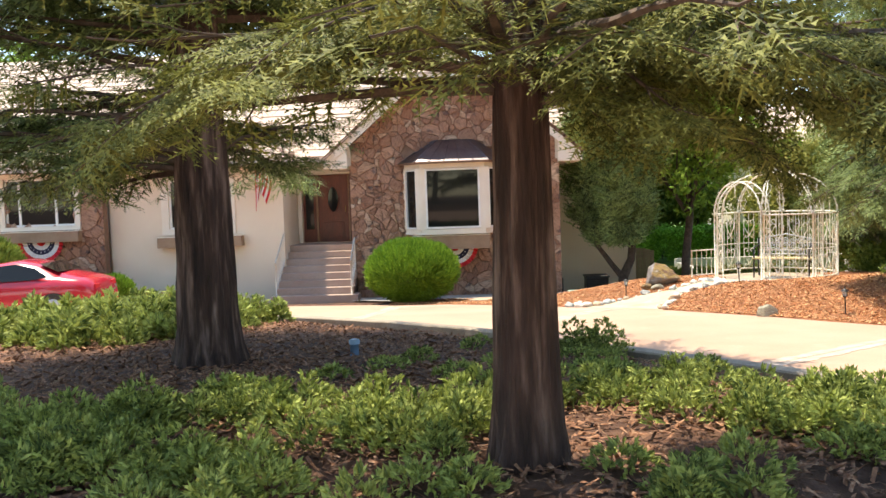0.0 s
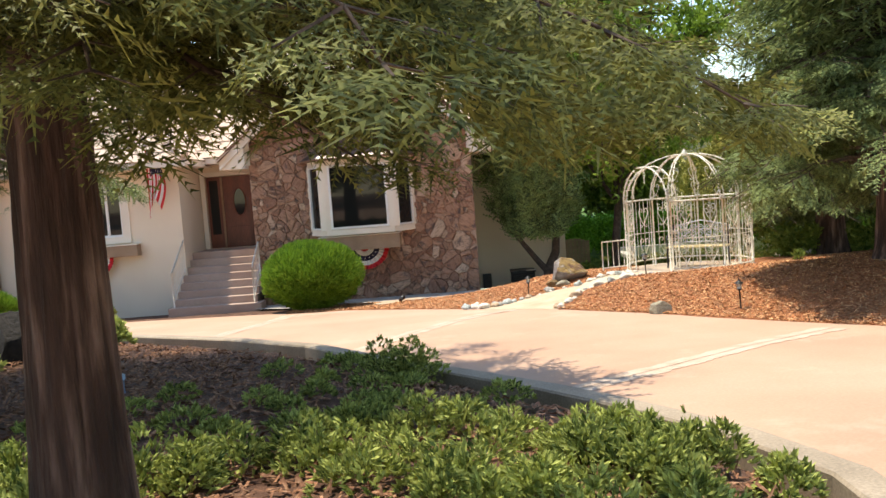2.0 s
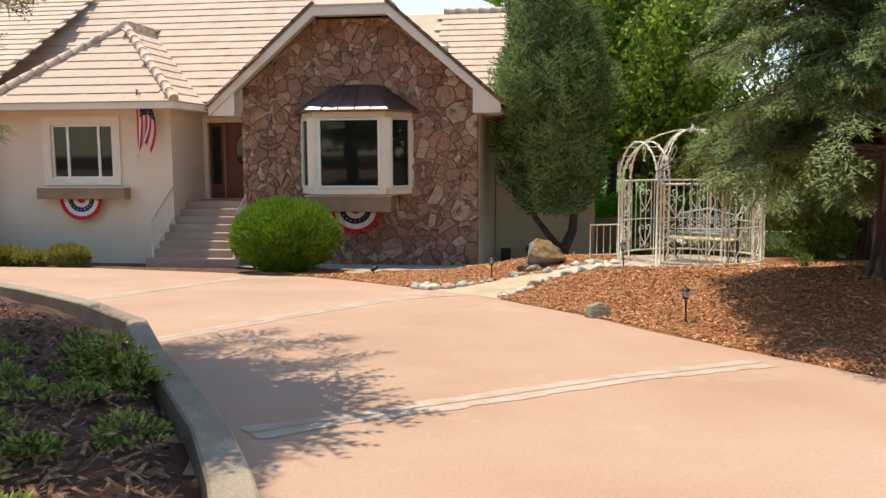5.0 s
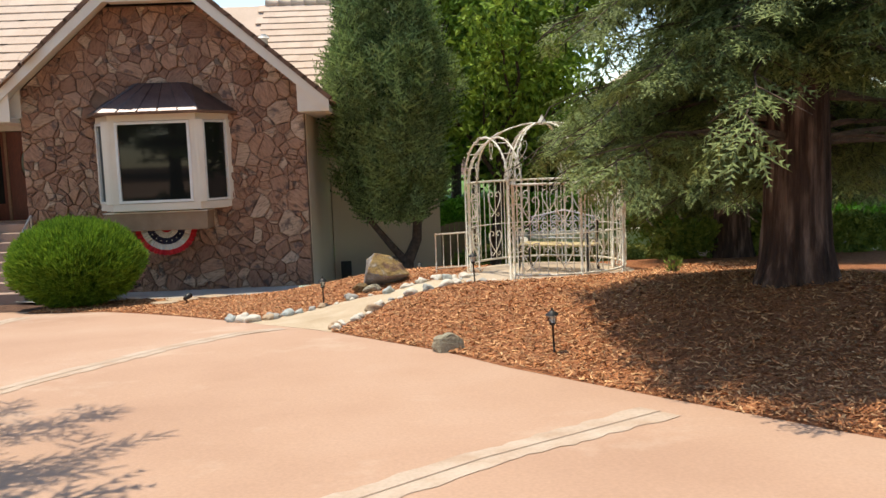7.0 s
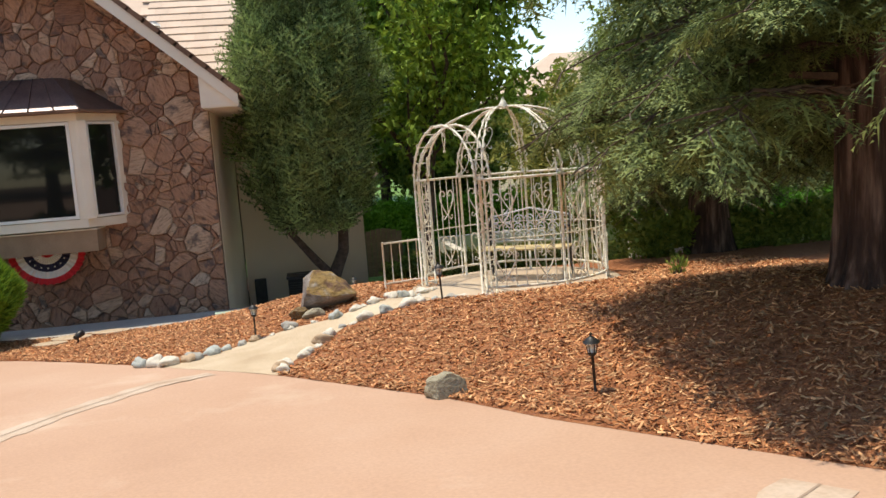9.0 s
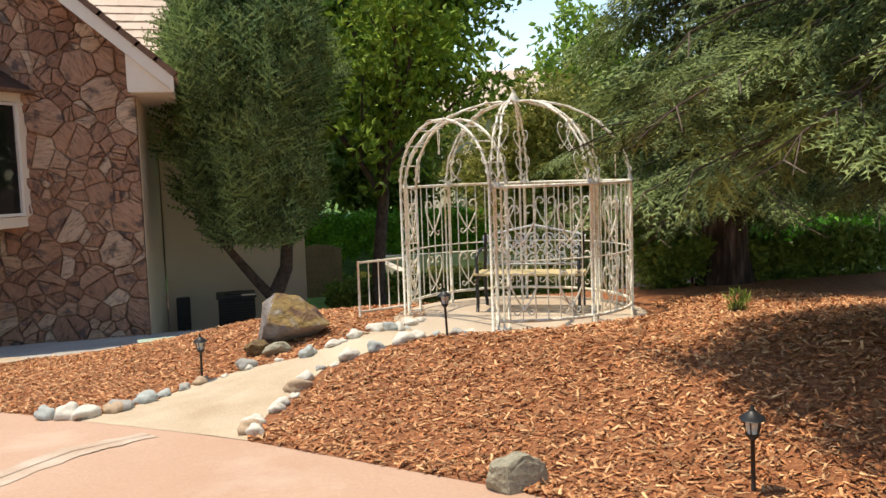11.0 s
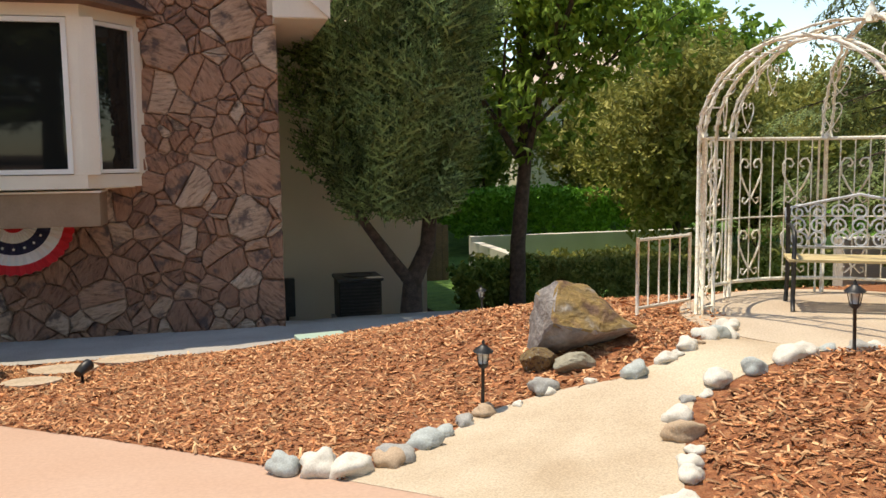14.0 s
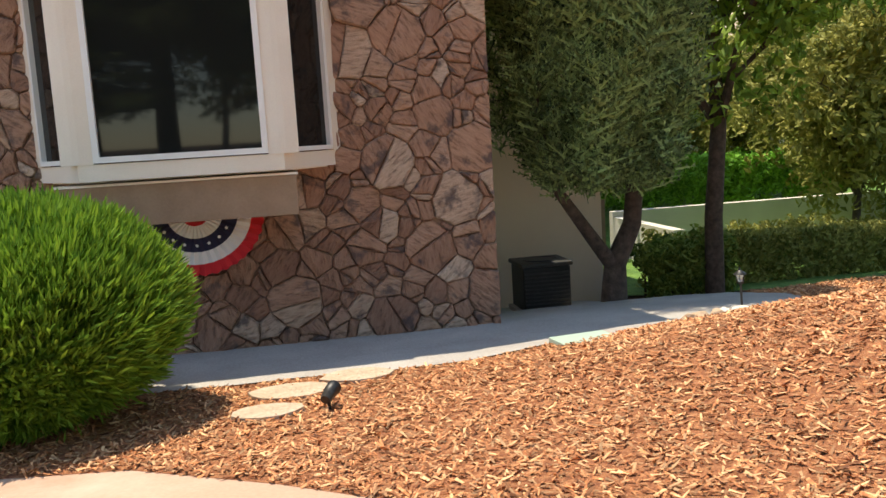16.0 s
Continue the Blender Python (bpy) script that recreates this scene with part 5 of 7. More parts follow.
# ---- broad-leaved trees ----
def broad_tree(x, y, height, crown_low, radius, seed, label, mat, clumps=1400, size=0.34, trunk_r=0.12, leaf=None, name="tree", lean=0.0, wide=0.85):
    rnd = random.Random(seed)
    z0 = land(x, y) if y < 60 else 0
    t = thing(name, label, "tree", at=(x, y, z0))
    wood, tips = bmesh.new(), []

    def grow(p, d, length, r, depth):
        pts, q = [p], p
        for i in range(4):
            d = (d + Vector((rnd.uniform(-1, 1), rnd.uniform(-1, 1), rnd.uniform(-0.4, 0.8))) * 0.14).normalized()
            q = q + d * (length / 4)
            pts.append(q)
        tube(pts, [r * (1 - 0.11 * i) for i in range(5)], 7 if depth == 0 else 5, wood, False)
        if depth >= 1:
            tips.extend(pts[1:])
        if depth == 3:
            return
        for k in range(4 if depth else 6):
            s = pts[min(4, 1 + k)] if depth else pts[min(4, 2 + k // 2)]
            a = rnd.uniform(0, 6.28)
            nd = (d * 0.75 + Vector((math.cos(a), math.sin(a), rnd.uniform(-0.1, 0.5))) * wide).normalized()
            grow(s, nd, length * rnd.uniform(0.5, 0.72), r * 0.5, depth + 1)

    grow(Vector((0, 0, -0.15)), Vector((lean, 0, 1)).normalized(), height * 0.55, trunk_r, 0)
    part("trunk", wood, M_TWIG, t, "dark bare trunk and branches")
    tips = [q for q in tips if q.z > crown_low] or tips
    places = []
    for k in range(clumps):
        q = rnd.choice(tips) + Vector((rnd.gauss(0, 1), rnd.gauss(0, 1), rnd.gauss(0, 0.8))) * radius * 0.16
        if q.z < crown_low * 0.9:
            continue
        m = Matrix.Translation(q) @ Euler((rnd.uniform(0, 6), rnd.uniform(0, 6), rnd.uniform(0, 6))).to_matrix().to_4x4() @ Matrix.Scale(size * rnd.uniform(0.7, 1.3), 4)
        places.append(np.array(m))
    v, f = leaf or leaf_clump(14, seed, 0.24, 0.5)
    part("crown", stamped("crown", v, f, places), mat, t, "fresh green leaves with gaps")
    return t


def upright_juniper():
    """The grey-green juniper at the corner of the house: a forked trunk and plumes that rise steeply."""
    rnd = random.Random(77)
    x, y = 4.05, 24.9
    z0 = land(4.05, 24.9)
    t = thing("juniper_tree", "tall grey-green upright juniper with forked bare trunk", "tree")
    wood = bmesh.new()
    b = Vector((x, y, z0))
    tube([b, b + Vector((0.03, 0, 0.5)), b + Vector((0.25, -0.05, 1.0)), b + Vector((0.3, -0.1, 1.7)), b + Vector((0.15, -0.1, 3.0)), b + Vector((0.0, -0.2, 4.6)), b + Vector((-0.1, -0.2, 6.0))], [0.17, 0.14, 0.115, 0.1, 0.07, 0.05, 0.02], 10, wood)
    tube([b + Vector((0.02, 0, 0.45)), b + Vector((-0.3, -0.15, 0.85)), b + Vector((-0.75, -0.3, 1.45)), b + Vector((-1.0, -0.4, 2.2)), b + Vector((-1.0, -0.3, 3.6))], [0.1, 0.085, 0.065, 0.05, 0.02], 8, wood)
    part("trunk", wood, M_TWIG, t, "dark forked trunk")
    places = []
    for k in range(4200):
        h = rnd.random()
        zc = -0.05 + 5.7 * h
        prof = (math.sin(math.pi * (0.10 + 0.80 * h ** 0.75))) ** 0.65
        a = rnd.uniform(0, 6.28)
        rr = 1.28 * prof * (rnd.random() ** 0.35)
        cx = x - 0.25 + (-0.12 * (h - 0.3))
        lump = 1 + 0.42 * noise.noise(Vector((math.cos(a) * 2, math.sin(a) * 2, zc * 0.9)))
        p = Vector((cx + rr * lump * math.cos(a), y - 0.2 + rr * lump * math.sin(a), zc + rnd.uniform(-0.1, 0.1)))
        d = Vector((math.cos(a) * 0.4, math.sin(a) * 0.4, rnd.uniform(0.8, 1.5)))
        places.append(facing(p, d, rnd.uniform(-3, 3), rnd.uniform(0.34, 0.7)))
    v, f = spray(5, 5, 4, 0.12)
    part("crown", stamped("crown", v, f, places), M_CYPRESS, t, "rising grey-green plumes")
    return t


upright_juniper()
broad_tree(6.2, 26.4, 9.5, 2.6, 2.2, 5, "slim dark-trunked tree with fresh green leaves", M_TREE, 1900, 0.34, 0.15, wide=0.5)


# ---- round shrub and low planting ----
def tuft_shrub(name, at, rx, ry, rz, count, seed, label, mat, size=0.16, group="", up=0.75):
    """A rounded shrub: tufts of shoots all over a lumpy body that is open near the ground."""
    rnd = random.Random(seed)
    t = thing(name, label, "shrub", group, at=at)
    stem = bmesh.new()
    for k in range(5):
        a = k * 1.257
        tube([(0.06 * math.cos(a), 0.06 * math.sin(a), -0.06), (rx * 0.35 * math.cos(a), ry * 0.35 * math.sin(a), rz * 0.8)], [0.025, 0.012], 5, stem)
    part("stem", stem, M_TWIG, t)
    places = []
    for k in range(count):
        d = Vector((rnd.gauss(0, 1), rnd.gauss(0, 1), rnd.gauss(0, 1))).normalized()
        s = rnd.random() ** 0.18 * (1 + 0.07 * noise.noise(d * 3 + Vector((seed, 0, 0))))
        p = Vector((d.x * rx * s, d.y * ry * s, rz + d.z * rz * s))
        if p.z < 0.03:
            continue
        n = Vector((d.x / rx, d.y / ry, d.z / rz)).normalized() + Vector((0, 0, up)) + Vector((rnd.uniform(-1, 1), rnd.uniform(-1, 1), rnd.uniform(-1, 1))) * 0.25
        q = n.normalized().to_track_quat("Z", "Y").to_matrix().to_4x4()
        places.append(np.array(Matrix.Translation(p - n.normalized() * size * 0.5) @ q @ Matrix.Rotation(rnd.uniform(0, 6), 4, "Z") @ Matrix.Scale(size * rnd.uniform(0.7, 1.25), 4)))
    v, f = shoots(7, seed, 0.55, 0.075)
    part("foliage", stamped("foliage", v, f, places), mat, t)
    return t


tuft_shrub("round_shrub", (-1.72, 20.75, -0.96), 1.14, 1.1, 0.78, 11000, 3, "large clipped round bright green shrub by the steps", M_BUSH, 0.12)
tuft_shrub("round_shrub", (-9.4, 21.3, -1.0), 0.52, 0.5, 0.45, 1800, 4, "small clipped round green shrub by the far wing", M_BUSH, 0.14)
tuft_shrub("round_shrub", (-12.4, 20.9, -1.0), 0.9, 0.8, 1.0, 2600, 6, "tall dark green shrub beside the red car", M_HEDGE, 0.2)
for k, (x, y, w, h) in enumerate(((-9.6, 21.75, 0.5, 0.27), (-8.85, 21.7, 0.42, 0.22), (-8.2, 21.6, 0.36, 0.17), (-7.25, 21.6, 0.52, 0.25))):
    tuft_shrub("low_shrub", (x, y, land(x, y)), w, 0.38, h, 420, 20 + k, "low yellow-green shrub against the stucco wall", M_BAMBOO, 0.17, "low shrubs along the stucco wall", 0.4)
tuft_shrub("grass_clump", (7.64, 16.5, land(7.64, 16.5)), 0.08, 0.08, 0.12, 28, 31, "thin green grass clump on the mulch", M_HEDGE, 0.09, up=2.0)


def ground_juniper(name, spots, seed, label, mat, size=0.22):
    """Spreading juniper over the soil of the island: low domes of tufted fronds, thick in patches."""
    rnd = random.Random(seed)
    places = []
    for cx, cy, rx, ry, count, tall in spots:
        for k in range(max(3, count // 38)):
            a, s = rnd.uniform(0, 6.28), rnd.random() ** 0.55
            x, y = cx + rx * s * math.cos(a), cy + ry * s * math.sin(a)
            n = noise.noise(Vector((x * 1.3, y * 1.3, seed)))
            if n < -0.15 or not inside(KERB, x, y) or kerb_distance(x, y) < 0.2 or math.hypot(x - 0.21, y - 4.5) < 0.45 or math.hypot(x + 2.65, y - 8.15) < 0.7:
                continue
            r = rnd.uniform(0.13, 0.27) * (0.7 + 1.2 * tall)
            h = tall * rnd.uniform(0.5, 1.1)
            z0 = land(x, y)
            for i in range(75):
                b, q = rnd.uniform(0, 6.28), rnd.random() ** 0.6
                p = Vector((x + r * q * math.cos(b), y + r * q * math.sin(b), z0 + h * (1 - q * q) * rnd.uniform(0.35, 1.0)))
                d = Vector((math.cos(b) * (0.3 + q), math.sin(b) * (0.3 + q), rnd.uniform(0.3, 1.2)))
                places.append(np.array(Matrix.Translation(p) @ d.to_track_quat("Z", "Y").to_matrix().to_4x4() @ Matrix.Rotation(rnd.uniform(0, 6), 4, "Z") @ Matrix.Scale(size * rnd.uniform(0.6, 1.25), 4)))
    v, f = shoots(7, seed, 1.0, 0.17)
    return tagged(part(name, stamped(name, v, f, places), mat), label, "ground cover", kind="stuff")


ground_juniper("ground_juniper", [(-4.2, 4.9, 2.4, 1.0, 2600, 0.3), (-1.3, 5.3, 1.5, 0.9, 2200, 0.24), (1.5, 5.6, 1.35, 0.8, 2200, 0.24), (2.4, 5.2, 0.75, 1.0, 1300, 0.24), (-2.2, 4.1, 2.6, 0.7, 2200, 0.26), (1.2, 4.1, 1.4, 0.5, 500, 0.16)], 8, "low yellow-green spreading juniper in patches", M_JUNIPER, 0.055)
ground_juniper("ground_juniper", [(1.2, 7.6, 1.2, 1.2, 900, 0.12), (0.6, 9.3, 0.9, 0.7, 500, 0.14), (1.2, 8.95, 0.45, 0.35, 500, 0.4), (-0.2, 7.3, 1.2, 0.8, 300, 0.1)], 9, "dark green spreading juniper in the shade", M_JUNIPER, 0.055)
ground_juniper("ground_juniper", [(-6.4, 11.6, 3.0, 2.3, 4200, 0.5), (-4.6, 12.6, 1.6, 1.2, 1200, 0.4)], 10, "thick grey-green spreading juniper by the drive", M_JUNIPER, 0.11)


# ---- hedges and far planting ----
def hedge(name, x0, x1, y0, y1, z0, z1, count, seed, label, mat, size=0.2):
    rnd = random.Random(seed)
    t = thing(name, label, "hedge", at=((x0 + x1) / 2, (y0 + y1) / 2, z0))
    a, b, h = (x1 - x0) / 2, (y1 - y0) / 2, z1 - z0
    places = []
    for k in range(count):
        x, y, z = rnd.uniform(-a, a), rnd.uniform(-b, b), h * rnd.random() ** 0.5
        if rnd.random() < 0.6:
            y = -b + abs(rnd.gauss(0, 0.12))
        z *= 1 + 0.18 * noise.noise(Vector((x * 1.1, y, seed)))
        places.append(np.array(Matrix.Translation((x, y, z)) @ Euler((rnd.uniform(0, 6), rnd.uniform(0, 6), 0)).to_matrix().to_4x4() @ Matrix.Scale(size * rnd.uniform(0.7, 1.3), 4)))
    stem = bmesh.new()
    for k in range(6):
        x = -a + 2 * a * (k + 0.5) / 6
        tube([(x, 0, -0.1), (x, 0, h * 0.6)], 0.02, 5, stem)
    tagged(part("stem_mass", stem, M_TWIG, t), kind="stuff")
    v, f = leaf_clump(14, seed, 0.3, 0.55)
    part("foliage", stamped("foliage", v, f, places), mat, t)
    return t


hedge("hedge", 6.2, 14.0, 27.6, 29.2, -2.0, -1.1, 3600, 41, "clipped yellow-green hedge below the garden wall", M_BAMBOO, 0.13)
hedge("hedge", 5.3, 6.6, 26.6, 27.6, -1.85, -1.0, 350, 44, "dark low shrubs in the shade of the tree", M_HEDGE, 0.2)
hedge("hedge", 8.4, 12.5, 19.6, 20.8, -0.65, 0.12, 1000, 42, "clipped light green hedge behind the gazebo", M_HEDGE, 0.16)
hedge("ivy_bank", 3.0, 15.5, 36.5, 42.0, -1.5, -0.25, 5200, 43, "bright green ivy bank beyond the garden wall", M_IVY, 0.22)
hedge("ivy_bank", 14.0, 26.0, 27.0, 32.0, -1.3, 0.1, 1800, 45, "bright green shrubs beyond the lawn", M_IVY, 0.3)
bushy = broad_tree(11.5, 30.5, 5.0, 0.3, 3.2, 51, "bushy yellow-green tree behind the gazebo", M_BAMBOO, 2200, 0.32, 0.1, name="bushy_tree")
for x, y, turn in ((14.5, 32.0, 80), (17.5, 37.0, 160), (14.0, 40.0, 30), (20.0, 33.0, 250), (25.0, 42.0, 120)):
    copy_thing(bushy, pose(x, y, drive_z(y) - 0.1, 0, 0, turn))
dark_bush = broad_tree(9.0, 44.5, 5.0, 0.1, 3.4, 57, "dense dark green bushy tree beyond the garden", M_HEDGE, 1200, 0.55, 0.12, name="bushy_tree")
for x, y, turn in ((11.3, 44.5, 60), (4.0, 46.0, 210)):
    copy_thing(dark_bush, pose(x, y, drive_z(y) - 0.1, 0, 0, turn))
far_a = broad_tree(7.0, 44.0, 12, 2.0, 5.0, 61, "tall green tree beyond the garden", M_TREE, 700, 0.95, 0.25)
far_b = broad_tree(5.8, 41.0, 12, 1.5, 5.5, 62, "tall dark green tree behind the house", M_HEDGE, 700, 1.0, 0.25)
far_c = broad_tree(21.5, 47.0, 8.5, 1.0, 4.5, 63, "leafy tree at the edge of the garden", M_TREE, 700, 0.8, 0.2)
# Spots with negative y are unseen trees, added for the panes to reflect.
for src, spots in ((far_a, [(33, 34, 90), (-24, 44, 20), (34, 20, 200), (-34, 24, 60), (6, -22, 10), (-12, -20, 100), (30, -8, 50)]),
                   (far_b, [(5.0, 53, 150), (-30, 34, 200), (22, -18, 0), (-24, -12, 80), (-4, -28, 10)]),
                   (far_c, [(24, 33, 120), (27, 24, 10), (29, 14, 20), (3.0, 38, 70), (-32, 10, 20), (13, -20, 50), (-18, -24, 5)])):
    for x, y, turn in spots:
        copy_thing(src, pose(x, y, drive_z(y) - 0.2, 0, 0, turn))


# ---- gazebo ----
GC, GR, PADZ = (6.26, 18.47), 1.2, -0.40
ANG = [157.5, 111.3, 65.1, 18.9, 332.7, 286.5, 240.4]
M_PAD = rough_stuff("sand coloured concrete pad", [(0.44, 0.34, 0.25), (0.54, 0.44, 0.33)], 1.5, 60, 0.9, 0.2, 0.004)


def ring(a):
    a = radians(a)
    return Vector((GR * math.cos(a), GR * math.sin(a), 0))


def spiral(turns=1.4, r0=0.075, steps=18, flip=1):
    return [(flip * (r0 * (1 - 0.8 * k / steps)) * math.cos(turns * 6.283 * k / steps), 0, (r0 * (1 - 0.8 * k / steps)) * math.sin(turns * 6.283 * k / steps)) for k in range(steps + 1)]


def heart_mesh():
    """A scrolled heart of bent rod, in the xz plane, about 0.3 m high."""
    bm = bmesh.new()
    for s in (-1, 1):
        pts = [(0, 0, -0.15), (s * 0.05, 0, -0.07), (s * 0.095, 0, 0.02), (s * 0.1, 0, 0.09), (s * 0.075, 0, 0.13), (s * 0.04, 0, 0.125), (s * 0.022, 0, 0.095), (s * 0.035, 0, 0.07), (s * 0.055, 0, 0.075)]
        tube(pts, 0.0075, 5, bm)
        tube([(s * 0.012, 0, -0.15), (s * 0.05, 0, -0.19), (s * 0.075, 0, -0.175), (s * 0.07, 0, -0.145), (s * 0.05, 0, -0.15)], 0.006, 5, bm)
    me = bpy.data.meshes.new("scroll")
    bm.to_mesh(me)
    bm.free()
    me.materials.append(M_IRON)
    return me


def gazebo():
    pad_poly = [(GC[0] + 1.36 * math.cos(a), GC[1] + 1.36 * math.sin(a)) for a in (2 * math.pi * k / 40 for k in range(40))]
    tagged(part("gazebo_pad", prism(pad_poly, PADZ - 0.25, PADZ), M_PAD), "round sand-coloured concrete pad under the gazebo", "paving", kind="structure")
    g = thing("gazebo", "rusty white wrought iron gazebo with scrollwork and domed top", "gazebo", at=(*GC, PADZ))
    rnd = random.Random(6)
    H, TOP = 1.40, 2.28
    heart = heart_mesh()
    for a in ANG:
        p = ring(a)
        post = part("post", tube([p, p + Vector((0, 0, H))], 0.019, 8), M_IRON, g)
        q = p + Vector((-p.y, p.x, 0)).normalized() * 0.06
        part("post_rod", tube([q, q + Vector((0, 0, H))], 0.010, 6), M_IRON, post)
        part("finial", tube([p + Vector((0, 0, H)), p + Vector((0, 0, H + 0.03)), p + Vector((0, 0, H + 0.06))], [0.022, 0.03, 0.006], 8), M_IRON, post)
        # rib of the dome, a pair of rods
        for off in (-0.035, 0.035):
            side = Vector((-p.y, p.x, 0)).normalized() * off
            pts = []
            for k in range(15):
                t = k / 14 * math.pi / 2
                w = Vector((rnd.uniform(-1, 1), rnd.uniform(-1, 1), rnd.uniform(-1, 1))) * 0.008
                pts.append(p * math.cos(t) ** 0.9 + side * math.cos(t) + Vector((0, 0, H + (TOP - H) * math.sin(t))) + w)
            rib = part("rib", tube(pts, 0.011, 6), M_IRON, g)
            # dried vine wound round the rod
            vine = bmesh.new()
            line = []
            for k in range(70):
                t = k / 69 * 14
                i = min(13, int(t))
                c = pts[i].lerp(pts[i + 1], t - i)
                ang = k * 0.9
                line.append(c + Vector((math.cos(ang), math.sin(ang), 0.4 * math.sin(ang * 1.3))) * 0.019)
            tube(line, 0.0055, 4, vine, False)
            part("vine", vine, M_VINE, rib, "bleached dry vine")
        for k, t in enumerate((0.35, 0.75)):
            c = p * math.cos(t) * 0.93 + Vector((0, 0, H + (TOP - H) * math.sin(t) - 0.1))
            ob = part("scroll", heart, None, g)
            ob.matrix_basis = Matrix.Translation(c) @ Matrix.Rotation(radians(a + 90), 4, "Z") @ Matrix.Scale(0.8, 4)
    part("hub", tube([(0, 0, TOP - 0.03), (0, 0, TOP + 0.02), (0, 0, TOP + 0.07), (0, 0, TOP + 0.12)], [0.05, 0.06, 0.03, 0.008], 10), M_IRON, g)
    # rails and panels between the posts, all but the entrance
    for a0, a1 in zip(ANG, ANG[1:]):
        if a1 > a0:
            a1 -= 360
        arc = [ring(a0 + (a1 - a0) * k / 8) for k in range(9)]
        for z, r in ((0.13, 0.017), (0.7, 0.008), (H, 0.018)):
            part("rail", tube([q + Vector((0, 0, z)) for q in arc], r, 6), M_IRON, g)
        for k in range(1, 8):
            q = arc[k]
            part("bar", tube([q + Vector((0, 0, 0.13)), q + Vector((0, 0, H))], 0.0065, 5), M_IRON, g)
        mid = (a0 + a1) / 2
        for dz in (0.42, 1.06):
            for da in (-11, 11):
                ob = part("scroll", heart, None, g)
                ob.matrix_basis = Matrix.Translation(ring(mid + da) * 1.004 + Vector((0, 0, dz))) @ Matrix.Rotation(radians(mid + da + 90), 4, "Z") @ Matrix.Scale(1.25, 4)
    # entrance arch
    A, B = ring(157.5), ring(240.4)
    c, half = (A + B) / 2, (B - A) / 2
    out = Vector((c.x, c.y, 0)).normalized()
    for foot in (A, B):
        for z in (0.28, 0.62, 0.96, 1.26):
            ob = part("scroll", heart, None, g)
            ob.matrix_basis = Matrix.Translation(foot - out * 0.04 + Vector((0, 0, z))) @ Matrix.Rotation(math.atan2(out.y, out.x), 4, "Z") @ Matrix.Scale(0.92, 4)
        for z in (0.05, 0.45, 0.79, 1.12, H):
            part("rung", tube([foot - out * 0.14 + Vector((0, 0, z)), foot + out * 0.06 + Vector((0, 0, z))], 0.009, 6), M_IRON, g)
    for off in (-0.14, 0.06):
        pts = [c + out * off - half * math.cos(t) + Vector((0, 0, H + 0.68 * math.sin(t))) for t in (math.pi * k / 22 for k in range(23))]
        part("arch", tube([A + out * off, *pts, B + out * off], 0.014, 6), M_IRON, g)
        vine = bmesh.new()
        line = [pts[min(22, k // 4)].lerp(pts[min(22, k // 4 + 1)], (k % 4) / 4) + Vector((math.cos(k * 1.1), math.sin(k * 1.1), math.sin(k * 0.7))) * 0.024 for k in range(90)]
        tube(line, 0.006, 4, vine, False)
        part("vine", vine, M_VINE, g, "bleached dry vine")
    for k in range(1, 9):
        t = math.pi * k / 9
        q = c - half * math.cos(t) + Vector((0, 0, H + 0.68 * math.sin(t)))
        part("arch_tie", tube([q - out * 0.14, q + out * 0.06], 0.007, 5), M_IRON, g)
    return g


M_VINE = rough_stuff("bleached vine", [(0.55, 0.50, 0.42), (0.72, 0.68, 0.60)], 12, 50, 0.85, 0.3, 0.003)
gazebo()


def bench():
    b = thing("garden_bench", "park bench with pale slatted seat and grey scrolled iron back", "bench", at=(6.5, 18.72, PADZ), turn=-30)
    L = 0.6
    for k in range(4):
        y = -0.2 + 0.11 * k
        part("seat_slat", box(-L, L, y - 0.045, y + 0.045, 0.40, 0.425, None, 0.006), M_SLAT, b, "pale yellow timber slat")
    for s in (-1, 1):
        x = s * (L - 0.04)
        part("front_leg", tube([(x, -0.26, 0), (x, -0.22, 0.12), (x, -0.25, 0.28), (x, -0.22, 0.4)], 0.02, 6), M_BLACK, b)
        part("rear_leg", tube([(x, 0.27, 0), (x, 0.2, 0.2), (x, 0.19, 0.42), (x, 0.28, 0.84)], 0.02, 6), M_BLACK, b)
        part("armrest", tube([(x, 0.24, 0.66), (x, 0.05, 0.68), (x, -0.2, 0.64), (x, -0.25, 0.58), (x, -0.22, 0.4)], 0.018, 6), M_BLACK, b)
        part("stretcher", tube([(x, -0.22, 0.38), (x, 0.2, 0.38)], 0.016, 6), M_BLACK, b)
    back = bmesh.new()
    lean = lambda x, z: (x, 0.2 + (z - 0.44) * 0.2, z)
    tube([lean(-L + 0.05, 0.48), lean(-L + 0.02, 0.8), lean(-0.3, 0.86), lean(0, 0.92), lean(0.3, 0.86), lean(L - 0.02, 0.8), lean(L - 0.05, 0.48), lean(-L + 0.05, 0.48)], 0.014, 6, back)
    part("backrest_frame", back, M_GREY, b, "weathered grey iron")
    for i in range(7):
        for j in range(3):
            x, z = -0.48 + 0.16 * i, 0.54 + 0.115 * j
            sp = bmesh.new()
            tube([lean(x + px, z + pz) for px, _, pz in spiral(1.5, 0.075, 16, -1 if (i + j) % 2 else 1)], 0.009, 5, sp)
            part("scroll", sp, M_GREY, b)
    return b


M_SLAT = rough_stuff("pale bench timber", [(0.55, 0.42, 0.20), (0.66, 0.53, 0.30)], 6, 50, 0.6, 0.2, 0.003, stretch=(0.2, 1, 1))
